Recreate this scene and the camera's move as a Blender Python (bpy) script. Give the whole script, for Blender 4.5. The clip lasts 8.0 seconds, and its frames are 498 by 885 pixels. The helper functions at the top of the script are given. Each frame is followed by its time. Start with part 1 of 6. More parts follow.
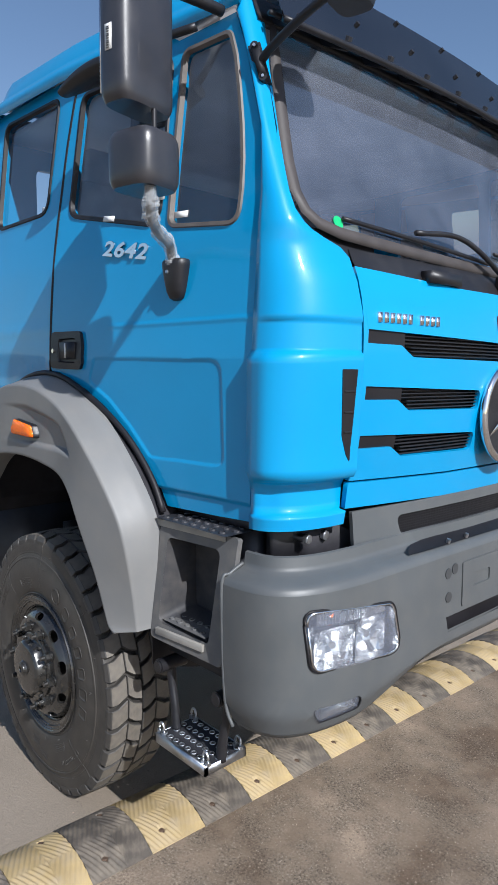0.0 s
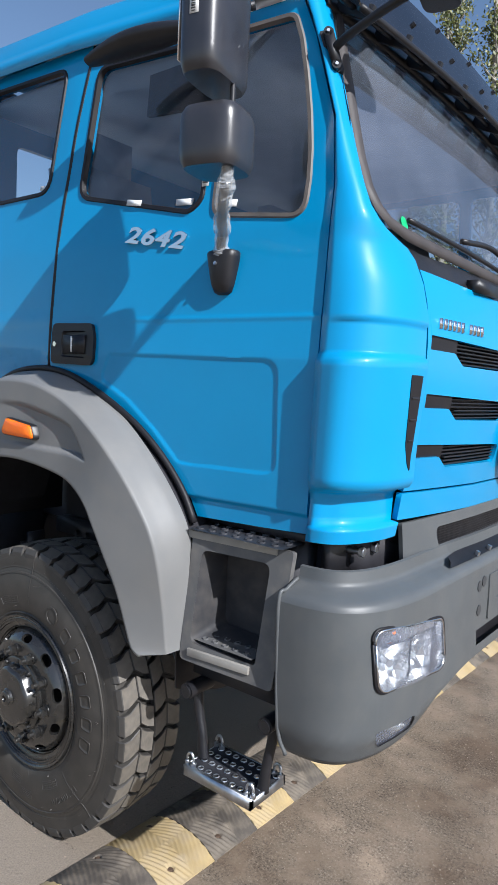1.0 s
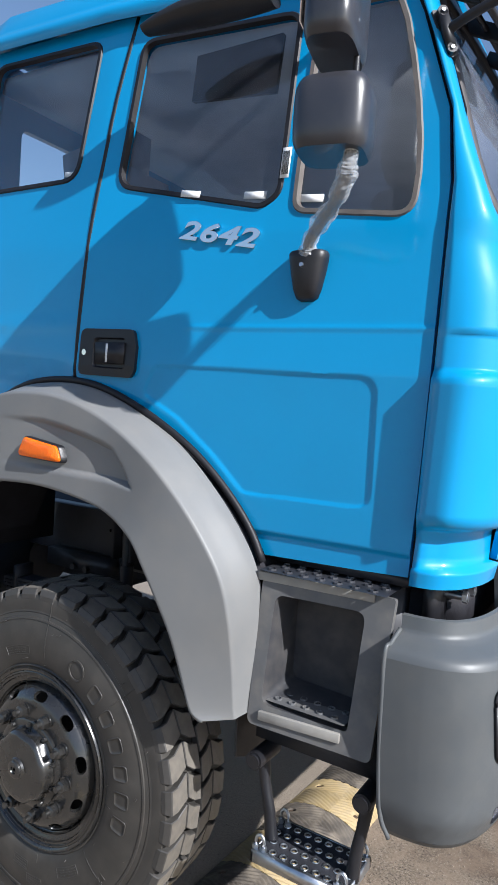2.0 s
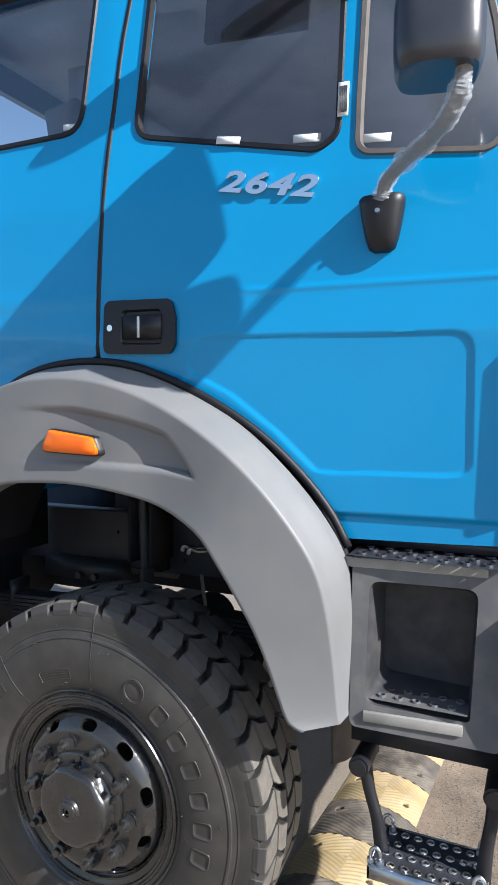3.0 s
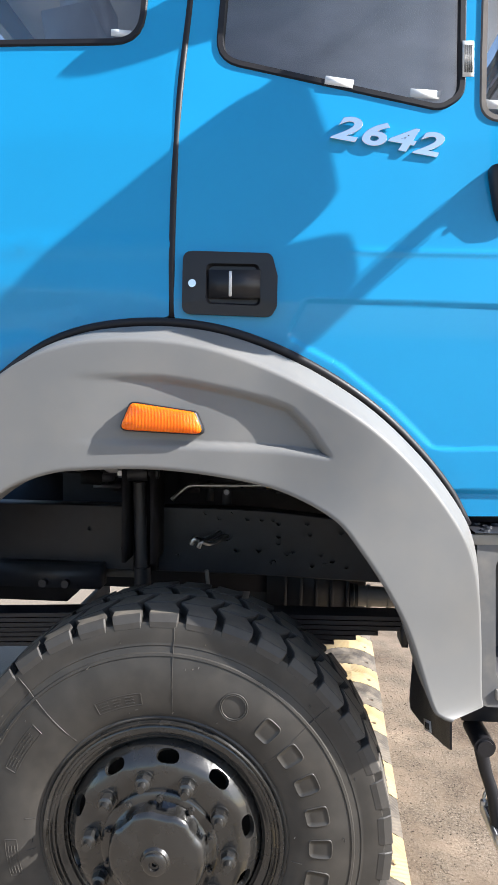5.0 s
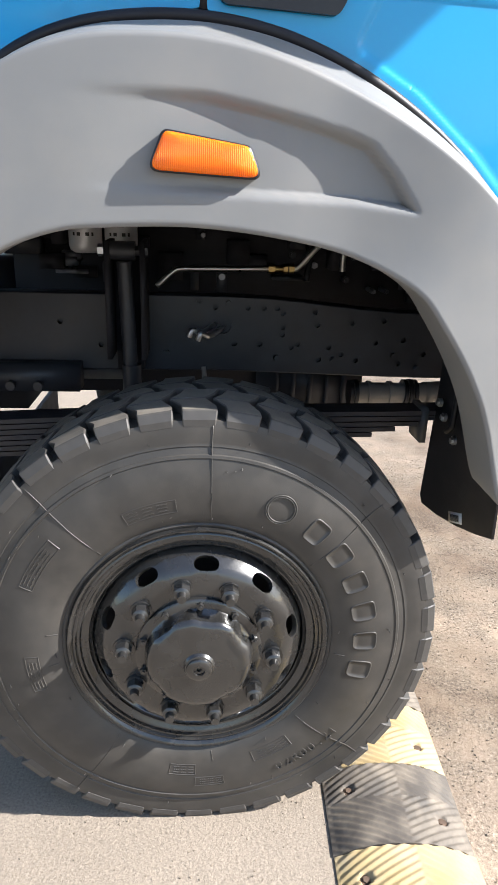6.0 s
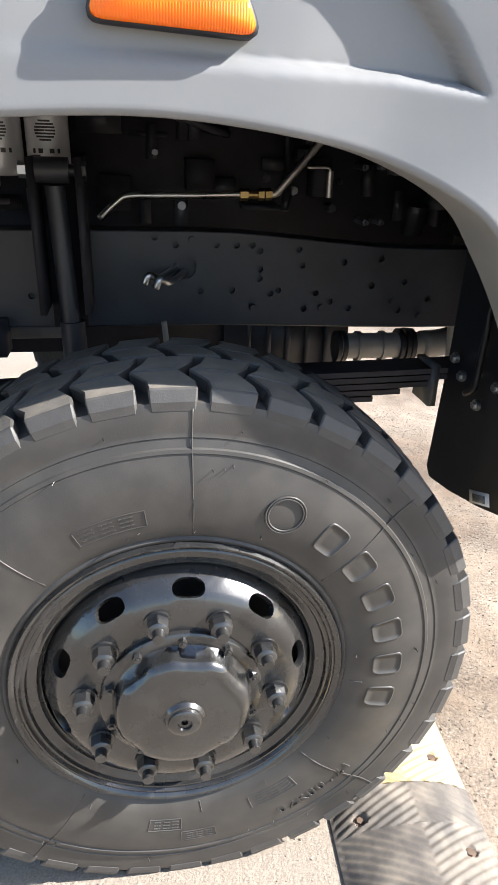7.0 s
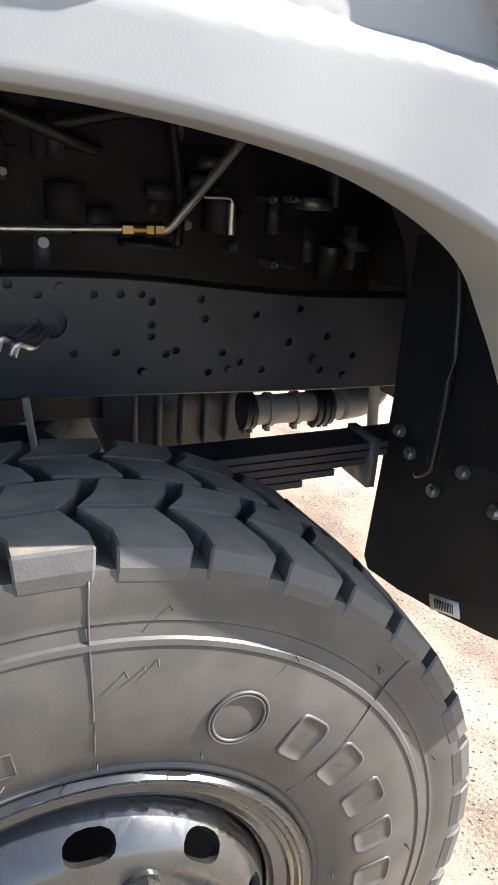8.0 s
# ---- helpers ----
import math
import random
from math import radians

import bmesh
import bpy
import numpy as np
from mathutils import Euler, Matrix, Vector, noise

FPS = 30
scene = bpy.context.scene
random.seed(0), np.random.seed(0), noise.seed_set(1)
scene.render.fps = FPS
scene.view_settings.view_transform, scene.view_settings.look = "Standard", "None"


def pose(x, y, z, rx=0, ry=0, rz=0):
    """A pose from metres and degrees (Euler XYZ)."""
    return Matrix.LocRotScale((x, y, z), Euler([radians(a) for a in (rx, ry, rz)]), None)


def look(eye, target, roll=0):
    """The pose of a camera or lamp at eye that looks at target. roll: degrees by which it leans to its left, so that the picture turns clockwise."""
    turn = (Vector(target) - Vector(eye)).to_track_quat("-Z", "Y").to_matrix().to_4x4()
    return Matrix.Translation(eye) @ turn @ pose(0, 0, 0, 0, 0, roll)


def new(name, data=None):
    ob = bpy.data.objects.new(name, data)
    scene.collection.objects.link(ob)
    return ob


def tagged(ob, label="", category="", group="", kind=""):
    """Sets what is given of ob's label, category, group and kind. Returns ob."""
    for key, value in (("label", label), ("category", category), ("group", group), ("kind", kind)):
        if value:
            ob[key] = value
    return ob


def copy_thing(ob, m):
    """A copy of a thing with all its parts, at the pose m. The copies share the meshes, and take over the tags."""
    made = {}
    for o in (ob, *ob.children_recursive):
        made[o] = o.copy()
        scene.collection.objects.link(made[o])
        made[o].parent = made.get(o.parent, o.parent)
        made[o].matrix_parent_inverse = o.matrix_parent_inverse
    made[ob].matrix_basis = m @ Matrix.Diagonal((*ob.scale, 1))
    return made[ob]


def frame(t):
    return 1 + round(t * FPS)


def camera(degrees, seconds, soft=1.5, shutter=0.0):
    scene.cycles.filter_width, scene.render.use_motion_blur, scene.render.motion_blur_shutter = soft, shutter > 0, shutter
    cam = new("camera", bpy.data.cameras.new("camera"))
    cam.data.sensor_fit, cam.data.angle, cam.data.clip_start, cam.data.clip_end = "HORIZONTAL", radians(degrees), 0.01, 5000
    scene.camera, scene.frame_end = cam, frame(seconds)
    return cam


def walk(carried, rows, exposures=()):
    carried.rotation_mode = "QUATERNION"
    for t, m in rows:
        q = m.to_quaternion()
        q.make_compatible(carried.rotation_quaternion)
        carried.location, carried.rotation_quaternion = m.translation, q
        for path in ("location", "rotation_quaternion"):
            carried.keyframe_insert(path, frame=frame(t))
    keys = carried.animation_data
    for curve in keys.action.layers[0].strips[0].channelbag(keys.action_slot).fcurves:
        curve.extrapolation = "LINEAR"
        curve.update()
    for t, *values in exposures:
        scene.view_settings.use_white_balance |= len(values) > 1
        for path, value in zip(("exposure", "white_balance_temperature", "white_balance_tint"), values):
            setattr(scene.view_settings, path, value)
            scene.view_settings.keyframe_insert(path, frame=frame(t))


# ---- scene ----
cam = camera(41.6, 8.0)
PATH = [
    (0, (2.673, -1.219, 1.858), (1.216, 0.134, 1.643), 0.5),
    (0.5, (2.434, -1.363, 1.834), (1.124, 0.138, 1.655), 2.7),
    (1, (2.214, -1.455, 1.819), (0.989, 0.116, 1.642), 2.7),
    (1.5, (1.917, -1.45, 1.827), (0.721, 0.151, 1.727), -0.4),
    (1.7, (1.811, -1.46, 1.823), (0.654, 0.168, 1.716), 1.9),
    (2.8, (1.337, -1.525, 1.715), (0.499, 0.288, 1.609), 1.1),
    (3, (1.219, -1.495, 1.725), (0.385, 0.319, 1.602), 0.1),
    (3.5, (0.999, -1.459, 1.741), (0.27, 0.404, 1.729), 0.1),
    (4, (0.768, -1.585, 1.732), (0.219, 0.337, 1.774), 1.9),
    (4.2, (0.708, -1.633, 1.751), (0.213, 0.305, 1.734), 1.3),
    (5.3, (0.184, -1.444, 1.619), (0.118, 0.534, 1.328), 1.4),
    (5.5, (0.13, -1.379, 1.587), (0.073, 0.563, 1.109), 1.8),
    (6, (-0.012, -1.273, 1.54), (0.153, 0.596, 0.849), 2.0),
    (6.5, (-0.07, -1.157, 1.502), (0.266, 0.668, 0.755), 3.3),
    (7, (-0.051, -0.899, 1.473), (0.27, 0.886, 0.63), 1.8),
    (7.5, (-0.049, -0.679, 1.435), (0.368, 1.054, 0.528), 4.2),
    (8, (-0.041, -0.496, 1.447), (0.676, 1.217, 0.704), 3.8),
]
EXPOSURES = [(0.0, 0.30, 6000, 10), (1.5, 0.54, 6000, 10), (3.0, 0.86, 6050, 10), (4.0, 1.12, 6250, 10), (5.5, 1.46, 6400, 10), (6.0, 1.64, 6350, 10), (6.5, 1.75, 6300, 10), (7.0, 1.99, 6300, 10), (7.5, 2.28, 6250, 10), (8.0, 2.45, 6400, 10)]
walk(cam, [(t, look(eye, target, roll)) for t, eye, target, roll in PATH], EXPOSURES)

SUN_WAY = Vector((-0.70, 0.15, -0.53)).normalized()
world = bpy.data.worlds.new("sky")
world.use_nodes = True
scene.world = world
wn = world.node_tree
sky = wn.nodes.new("ShaderNodeTexSky")
sky.sky_type, sky.sun_disc = "NISHITA", False
sky.sun_elevation, sky.sun_rotation = radians(36.5), radians(102.1)
sky.air_density, sky.dust_density, sky.ozone_density = 1.0, 1.0, 1.5
wn.nodes["Background"].inputs[1].default_value = 0.10
wn.links.new(sky.outputs[0], wn.nodes["Background"].inputs[0])
sun = new("sun", bpy.data.lights.new("sun", "SUN"))
sun.data.energy, sun.data.angle, sun.data.color = 5.0, radians(0.55), (1.0, 0.965, 0.915)
sun.matrix_world = Matrix.Translation((4, -2, 8)) @ SUN_WAY.to_track_quat("-Z", "Y").to_matrix().to_4x4()


# ---- materials ----
def mat(name, color, rough=0.5, metal=0.0, vary=0.12, scale=6.0, grain=0.0, grain_scale=220.0, coat=0.0, spec=0.5, dust=0.0, dust_color=(0.36, 0.31, 0.24), per=0.0, rvary=0.08):
    """A surface with cloudy colour change, fine grain and relief, and a film of dust on upward faces' worn patches."""
    m = bpy.data.materials.new(name)
    m.use_nodes = True
    nt = m.node_tree
    n, ln = nt.nodes, nt.links
    b = n["Principled BSDF"]
    tc = n.new("ShaderNodeTexCoord")
    big = n.new("ShaderNodeTexNoise")
    big.inputs["Scale"].default_value, big.inputs["Detail"].default_value = scale, 6
    ln.new(tc.outputs["Object"], big.inputs["Vector"])
    fine = n.new("ShaderNodeTexNoise")
    fine.inputs["Scale"].default_value, fine.inputs["Detail"].default_value = grain_scale, 3
    ln.new(tc.outputs["Object"], fine.inputs["Vector"])
    val = n.new("ShaderNodeMapRange")
    val.inputs["To Min"].default_value, val.inputs["To Max"].default_value = 1 - vary, 1 + vary
    val.inputs["From Min"].default_value, val.inputs["From Max"].default_value = 0.3, 0.7
    ln.new(big.outputs["Fac"], val.inputs["Value"])
    hsv = n.new("ShaderNodeHueSaturation")
    hsv.inputs["Color"].default_value = (*color, 1)
    last = val.outputs[0]
    if per:
        oi = n.new("ShaderNodeObjectInfo")
        pr = n.new("ShaderNodeMapRange")
        pr.inputs["To Min"].default_value, pr.inputs["To Max"].default_value = 1 - per, 1 + per
        ln.new(oi.outputs["Random"], pr.inputs["Value"])
        mul = n.new("ShaderNodeMath")
        mul.operation = "MULTIPLY"
        ln.new(last, mul.inputs[0]), ln.new(pr.outputs[0], mul.inputs[1])
        last = mul.outputs[0]
    ln.new(last, hsv.inputs["Value"])
    col = hsv.outputs[0]
    if dust:
        dn = n.new("ShaderNodeTexNoise")
        dn.inputs["Scale"].default_value, dn.inputs["Detail"].default_value = scale * 2.3, 8
        ln.new(tc.outputs["Object"], dn.inputs["Vector"])
        dr = n.new("ShaderNodeMapRange")
        dr.inputs["From Min"].default_value, dr.inputs["From Max"].default_value, dr.inputs["To Max"].default_value = 0.42, 0.75, dust
        ln.new(dn.outputs["Fac"], dr.inputs["Value"])
        mx = n.new("ShaderNodeMix")
        mx.data_type = "RGBA"
        ln.new(dr.outputs[0], mx.inputs[0]), ln.new(col, mx.inputs[6])
        mx.inputs[7].default_value = (*dust_color, 1)
        col = mx.outputs[2]
    ln.new(col, b.inputs["Base Color"])
    rr = n.new("ShaderNodeMapRange")
    rr.inputs["To Min"].default_value, rr.inputs["To Max"].default_value = max(0, rough - rvary), min(1, rough + rvary)
    rr.inputs["From Min"].default_value, rr.inputs["From Max"].default_value = 0.3, 0.7
    ln.new(big.outputs["Fac"], rr.inputs["Value"]), ln.new(rr.outputs[0], b.inputs["Roughness"])
    b.inputs["Metallic"].default_value = metal
    b.inputs["Specular IOR Level"].default_value = spec
    b.inputs["Coat Weight"].default_value = coat
    b.inputs["Coat Roughness"].default_value = 0.04
    if grain:
        bp = n.new("ShaderNodeBump")
        bp.inputs["Strength"].default_value, bp.inputs["Distance"].default_value = grain, 0.002
        ln.new(fine.outputs["Fac"], bp.inputs["Height"]), ln.new(bp.outputs[0], b.inputs["Normal"])
    return m


BLUE = mat("blue_paint", (0.010, 0.272, 0.55), 0.36, vary=0.03, scale=3, spec=0.12, coat=0.75, grain=0.006, grain_scale=60, rvary=0.04)
GREY = mat("grey_plastic", (0.082, 0.088, 0.092), 0.44, vary=0.04, scale=5, grain=0.10, grain_scale=700, dust=0.05)
FENDER = mat("grey_fender_paint", (0.168, 0.168, 0.166), 0.52, spec=0.5, vary=0.05, scale=4, grain=0.04, grain_scale=600, dust=0.10)
STEPGREY = mat("dark_grey_plastic", (0.10, 0.10, 0.102), 0.5, vary=0.08, scale=8, grain=0.1, grain_scale=700, dust=0.2)
BLACK = mat("black_plastic", (0.013, 0.013, 0.016), 0.40, spec=0.42, vary=0.2, scale=8, grain=0.12, grain_scale=900, dust=0.02)
HOUSING = mat("black_grained_housing", (0.028, 0.028, 0.034), 0.36, spec=0.6, coat=0.2, vary=0.15, scale=8, grain=0.10, grain_scale=900, dust=0.03)
RUBBER = mat("black_rubber_seal", (0.011, 0.010, 0.012), 0.5, spec=0.35, vary=0.2, grain=0.05)
CHASSIS = mat("black_chassis_paint", (0.030, 0.031, 0.037), 0.46, spec=0.45, vary=0.25, scale=9, grain=0.08, grain_scale=300, dust=0.05, dust_color=(0.10, 0.085, 0.07))
TYRE = mat("tyre_rubber", (0.042, 0.0387, 0.035), 0.44, spec=0.40, vary=0.16, scale=7, grain=0.10, grain_scale=500, dust=0.22, dust_color=(0.128, 0.112, 0.094))
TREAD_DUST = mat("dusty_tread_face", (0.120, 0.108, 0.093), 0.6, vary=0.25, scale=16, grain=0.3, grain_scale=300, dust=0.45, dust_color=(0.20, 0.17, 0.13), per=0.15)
TREAD = mat("tread_rubber", (0.050, 0.046, 0.042), 0.55, vary=0.15, scale=14, grain=0.2, grain_scale=350, dust=0.25, dust_color=(0.11, 0.10, 0.09), per=0.12)
RIM = mat("black_rim_paint", (0.016, 0.0154, 0.0148), 0.27, coat=0.55, spec=0.6, vary=0.3, scale=14, grain=0.05, grain_scale=250, dust=0.05, dust_color=(0.10, 0.09, 0.075))
BAY = mat("grimy_black_castings", (0.024, 0.023, 0.028), 0.66, spec=0.3, vary=0.35, scale=14, grain=0.2, grain_scale=200)
DULL = mat("dull_engine_steel", (0.20, 0.20, 0.22), 0.45, 0.7, vary=0.3, scale=30)
STEEL = mat("zinc_steel", (0.55, 0.57, 0.60), 0.36, 1.0, vary=0.15, scale=30, grain=0.05)
CHROME = mat("chrome", (0.80, 0.80, 0.82), 0.10, 1.0, vary=0.05)
ALU = mat("brushed_aluminium", (0.52, 0.50, 0.46), 0.35, 1.0, vary=0.1, scale=20, grain=0.1)
BRASS = mat("brass", (0.34, 0.24, 0.10), 0.34, 1.0, vary=0.2, scale=30)
STRIP = mat("worn_strip", (0.27, 0.255, 0.23), 0.45, vary=0.15, scale=18, grain=0.1)
WHITE = mat("white_sticker", (0.75, 0.75, 0.74), 0.5, vary=0.04)
INK = mat("black_ink", (0.03, 0.03, 0.03), 0.5)
GREEN = mat("green_sticker", (0.02, 0.45, 0.16), 0.4)
# quarter seal rubber painted pale to carry the sunlight caught on its edge
QSEAL = mat("sunlit_seal_rubber", (0.12, 0.105, 0.095), 0.55, vary=0.2, scale=14, grain=0.1)
SEALM = mat("sun_bleached_rubber", (0.050, 0.043, 0.042), 0.6, vary=0.2, scale=14, grain=0.1)
SEAT = mat("film_wrapped_cloth", (0.40, 0.41, 0.47), 0.7, vary=0.2, scale=10, grain=0.3)
LINER = mat("grey_headliner", (0.62, 0.62, 0.65), 0.9, vary=0.1, scale=6, grain=0.2)
SILVER = mat("silver_filter_can", (0.62, 0.62, 0.63), 0.35, 0.3, vary=0.06)


def glassy(name, tint, rough=0.0, ior=1.5, film=0.0):
    """A thin pane: part see-through, part mirror by its Fresnel gloss."""
    m = bpy.data.materials.new(name)
    m.use_nodes = True
    n, ln = m.node_tree.nodes, m.node_tree.links
    n.remove(n["Principled BSDF"])
    clear = n.new("ShaderNodeBsdfTransparent")
    clear.inputs[0].default_value = (*tint, 1)
    gloss = n.new("ShaderNodeBsdfGlossy")
    gloss.inputs["Roughness"].default_value = rough
    fr = n.new("ShaderNodeFresnel")
    fr.inputs[0].default_value = ior
    mx = n.new("ShaderNodeMixShader")
    ln.new(fr.outputs[0], mx.inputs[0]), ln.new(clear.outputs[0], mx.inputs[1]), ln.new(gloss.outputs[0], mx.inputs[2])
    last = mx.outputs[0]
    if film:
        # diffuse film for dust; its blue also paints in the sheen of reflected sky
        haze = n.new("ShaderNodeBsdfDiffuse")
        haze.inputs[0].default_value = (0.41, 0.45, 0.57, 1)
        cloud = n.new("ShaderNodeTexNoise")
        cloud.inputs["Scale"].default_value, cloud.inputs["Detail"].default_value = 4.0, 5
        tc = n.new("ShaderNodeTexCoord")
        amount = n.new("ShaderNodeMapRange")
        amount.inputs["From Min"].default_value, amount.inputs["From Max"].default_value = 0.3, 0.7
        amount.inputs["To Min"].default_value, amount.inputs["To Max"].default_value = film * 0.6, film * 1.5
        dusty = n.new("ShaderNodeMixShader")
        ln.new(tc.outputs["Object"], cloud.inputs["Vector"]), ln.new(cloud.outputs["Fac"], amount.inputs["Value"])
        ln.new(amount.outputs[0], dusty.inputs[0]), ln.new(last, dusty.inputs[1]), ln.new(haze.outputs[0], dusty.inputs[2])
        last = dusty.outputs[0]
    ln.new(last, n["Material Output"].inputs[0])
    return m


GLASS = glassy("cab_glass", (0.74, 0.78, 0.80), ior=1.9, film=0.035)
SCREEN = glassy("windscreen_glass", (0.58, 0.66, 0.74), ior=3.3, film=0.10)
LENS = glassy("clear_lens", (0.92, 0.93, 0.93), 0.03, film=0.16)
PLUG = mat("dark_plug", (0.045, 0.047, 0.05), 0.5)
# step plastic darkened: the shade inside the recess is put into its colour
RECESS = mat("shaded_recess_plastic", (0.032, 0.032, 0.036), 0.6, vary=0.1, scale=8, grain=0.1, grain_scale=700, dust=0.1)
VISOR = glassy("smoked_visor", (0.02, 0.022, 0.03), 0.12, ior=2.7, film=0.012)
LAMP_MIRROR = mat("aluminised_reflector", (0.66, 0.67, 0.69), 0.22, 1.0, vary=0.04)
WRAP = bpy.data.materials.new("clear_film")
WRAP.use_nodes = True
wb = WRAP.node_tree.nodes["Principled BSDF"]
wb.inputs["Base Color"].default_value, wb.inputs["Roughness"].default_value = (0.70, 0.72, 0.74, 1), 0.14
wb.inputs["Alpha"].default_value, wb.inputs["Specular IOR Level"].default_value = 0.34, 1.0
AMBER = bpy.data.materials.new("amber_lens")
AMBER.use_nodes = True
ab = AMBER.node_tree.nodes["Principled BSDF"]
ab.inputs["Base Color"].default_value, ab.inputs["Roughness"].default_value = (0.93, 0.165, 0.003, 1), 0.10
ab.inputs["Subsurface Weight"].default_value, ab.inputs["Subsurface Scale"].default_value = 0.35, 0.02
aw = AMBER.node_tree.nodes.new("ShaderNodeTexWave")
aw.inputs["Scale"].default_value = 95
ac = AMBER.node_tree.nodes.new("ShaderNodeTexCoord")
abp = AMBER.node_tree.nodes.new("ShaderNodeBump")
abp.inputs["Strength"].default_value, abp.inputs["Distance"].default_value = 0.30, 0.002
AMBER.node_tree.links.new(ac.outputs["Object"], aw.inputs["Vector"])
AMBER.node_tree.links.new(aw.outputs["Fac"], abp.inputs["Height"])
AMBER.node_tree.links.new(abp.outputs[0], ab.inputs["Normal"])


# ---- mesh helpers ----
def finish(bm, name, material, smooth=True, weld=0.0):
    if weld:
        bmesh.ops.remove_doubles(bm, verts=bm.verts, dist=weld)
    me = bpy.data.meshes.new(name)
    if smooth:
        for f in bm.faces:
            f.smooth = True
        for e in bm.edges:
            if len(e.link_faces) != 2 or e.calc_face_angle(0) > 0.7:
                e.smooth = False
    bm.to_mesh(me)
    bm.free()
    if material:
        me.materials.append(material)
    return me


def part(name, bm, material, parent, label="", smooth=True, at=None, thick=0.0):
    ob = new(name, finish(bm, name, material, smooth))
    ob.parent = parent
    if at is not None:
        ob.matrix_basis = at
    if label:
        ob["label"] = label
    if thick:
        so = ob.modifiers.new("thickness", "SOLIDIFY")
        so.thickness, so.offset = thick, -1
    return ob


def share(name, me, parent, at, label=""):
    ob = new(name, me)
    ob.parent, ob.matrix_basis = parent, at
    if label:
        ob["label"] = label
    return ob


def empty(name, label, category, group="", at=None):
    ob = new(name)
    ob.empty_display_size = 0.1
    if at is not None:
        ob.matrix_basis = at
    return tagged(ob, label, category, group)


def bev(bm, width, seg=2, angle=0.6):
    es = [e for e in bm.edges if len(e.link_faces) == 2 and e.calc_face_angle(0) > angle]
    if es:
        bmesh.ops.bevel(bm, geom=es, offset=width, segments=seg, affect="EDGES", profile=0.5, clamp_overlap=True)
    return bm


def box(bm, x0, x1, y0, y1, z0, z1, turn=None):
    vs = [bm.verts.new(p) for p in ((x0, y0, z0), (x1, y0, z0), (x1, y1, z0), (x0, y1, z0), (x0, y0, z1), (x1, y0, z1), (x1, y1, z1), (x0, y1, z1))]
    for f in ((3, 2, 1, 0), (4, 5, 6, 7), (0, 1, 5, 4), (1, 2, 6, 5), (2, 3, 7, 6), (3, 0, 4, 7)):
        bm.faces.new([vs[i] for i in f])
    if turn is not None:
        bmesh.ops.transform(bm, matrix=turn, verts=vs)
    return vs


def rbox(x0, x1, y0, y1, z0, z1, r=0.01, seg=2):
    bm = bmesh.new()
    box(bm, x0, x1, y0, y1, z0, z1)
    return bev(bm, r, seg)


def cyl(bm, p, q, r, r2=None, seg=20):
    p, q = Vector(p), Vector(q)
    d = q - p
    m = Matrix.Translation((p + q) / 2) @ d.to_track_quat("Z", "Y").to_matrix().to_4x4()
    bmesh.ops.create_cone(bm, cap_ends=True, segments=seg, radius1=r, radius2=r if r2 is None else r2, depth=d.length, matrix=m)
    return bm


def tube(bm, pts, r, seg=10, steps=6, rough=0.0, rnd=None):
    """A round tube along a smooth line through the points."""
    P = [Vector(p) for p in pts]
    P = [2 * P[0] - P[1]] + P + [2 * P[-1] - P[-2]]
    line = []
    for i in range(1, len(P) - 2):
        for k in range(steps):
            t = k / steps
            a, b, c, d = P[i - 1:i + 3]
            line.append(0.5 * (2 * b + (c - a) * t + (2 * a - 5 * b + 4 * c - d) * t * t + (3 * b - a - 3 * c + d) * t ** 3))
    line.append(P[-2])
    rings = []
    for i, c in enumerate(line):
        way = (line[min(i + 1, len(line) - 1)] - line[max(i - 1, 0)]).normalized()
        q = way.to_track_quat("Z", "Y").to_matrix()
        rr = r if not callable(r) else r(i / (len(line) - 1))
        ring = []
        for k in range(seg):
            a = 2 * math.pi * k / seg
            s = rr * (1 + (rnd.uniform(-rough, rough) if rnd else 0))
            ring.append(bm.verts.new(c + q @ Vector((s * math.cos(a), s * math.sin(a), 0))))
        rings.append(ring)
    for a, b in zip(rings, rings[1:]):
        for k in range(seg):
            bm.faces.new((a[k], a[(k + 1) % seg], b[(k + 1) % seg], b[k]))
    bm.faces.new(rings[0][::-1]), bm.faces.new(rings[-1])
    return bm


def lathe(bm, profile, seg=64, closed=False):
    """Turns rows of (radius, y) round the y axis."""
    rings = []
    for r, y in profile:
        if r < 1e-5:
            rings.append([bm.verts.new((0, y, 0))] * seg)
        else:
            rings.append([bm.verts.new((r * math.sin(2 * math.pi * k / seg), y, r * math.cos(2 * math.pi * k / seg))) for k in range(seg)])
    pairs = list(zip(rings, rings[1:])) + ([(rings[-1], rings[0])] if closed else [])
    for a, b in pairs:
        for k in range(seg):
            j = (k + 1) % seg
            vs = []
            for v in (a[k], b[k], b[j], a[j]):
                if v not in vs:
                    vs.append(v)
            if len(vs) > 2:
                bm.faces.new(vs)
    bmesh.ops.recalc_face_normals(bm, faces=bm.faces)
    return bm


def grid(bm, rows, close=False):
    """A sheet through rows of points."""
    vs = [[bm.verts.new(p) for p in row] for row in rows]
    for a, b in zip(vs, vs[1:]):
        n = len(a)
        for k in range(n if close else n - 1):
            bm.faces.new((a[k], a[(k + 1) % n], b[(k + 1) % n], b[k]))
    return vs


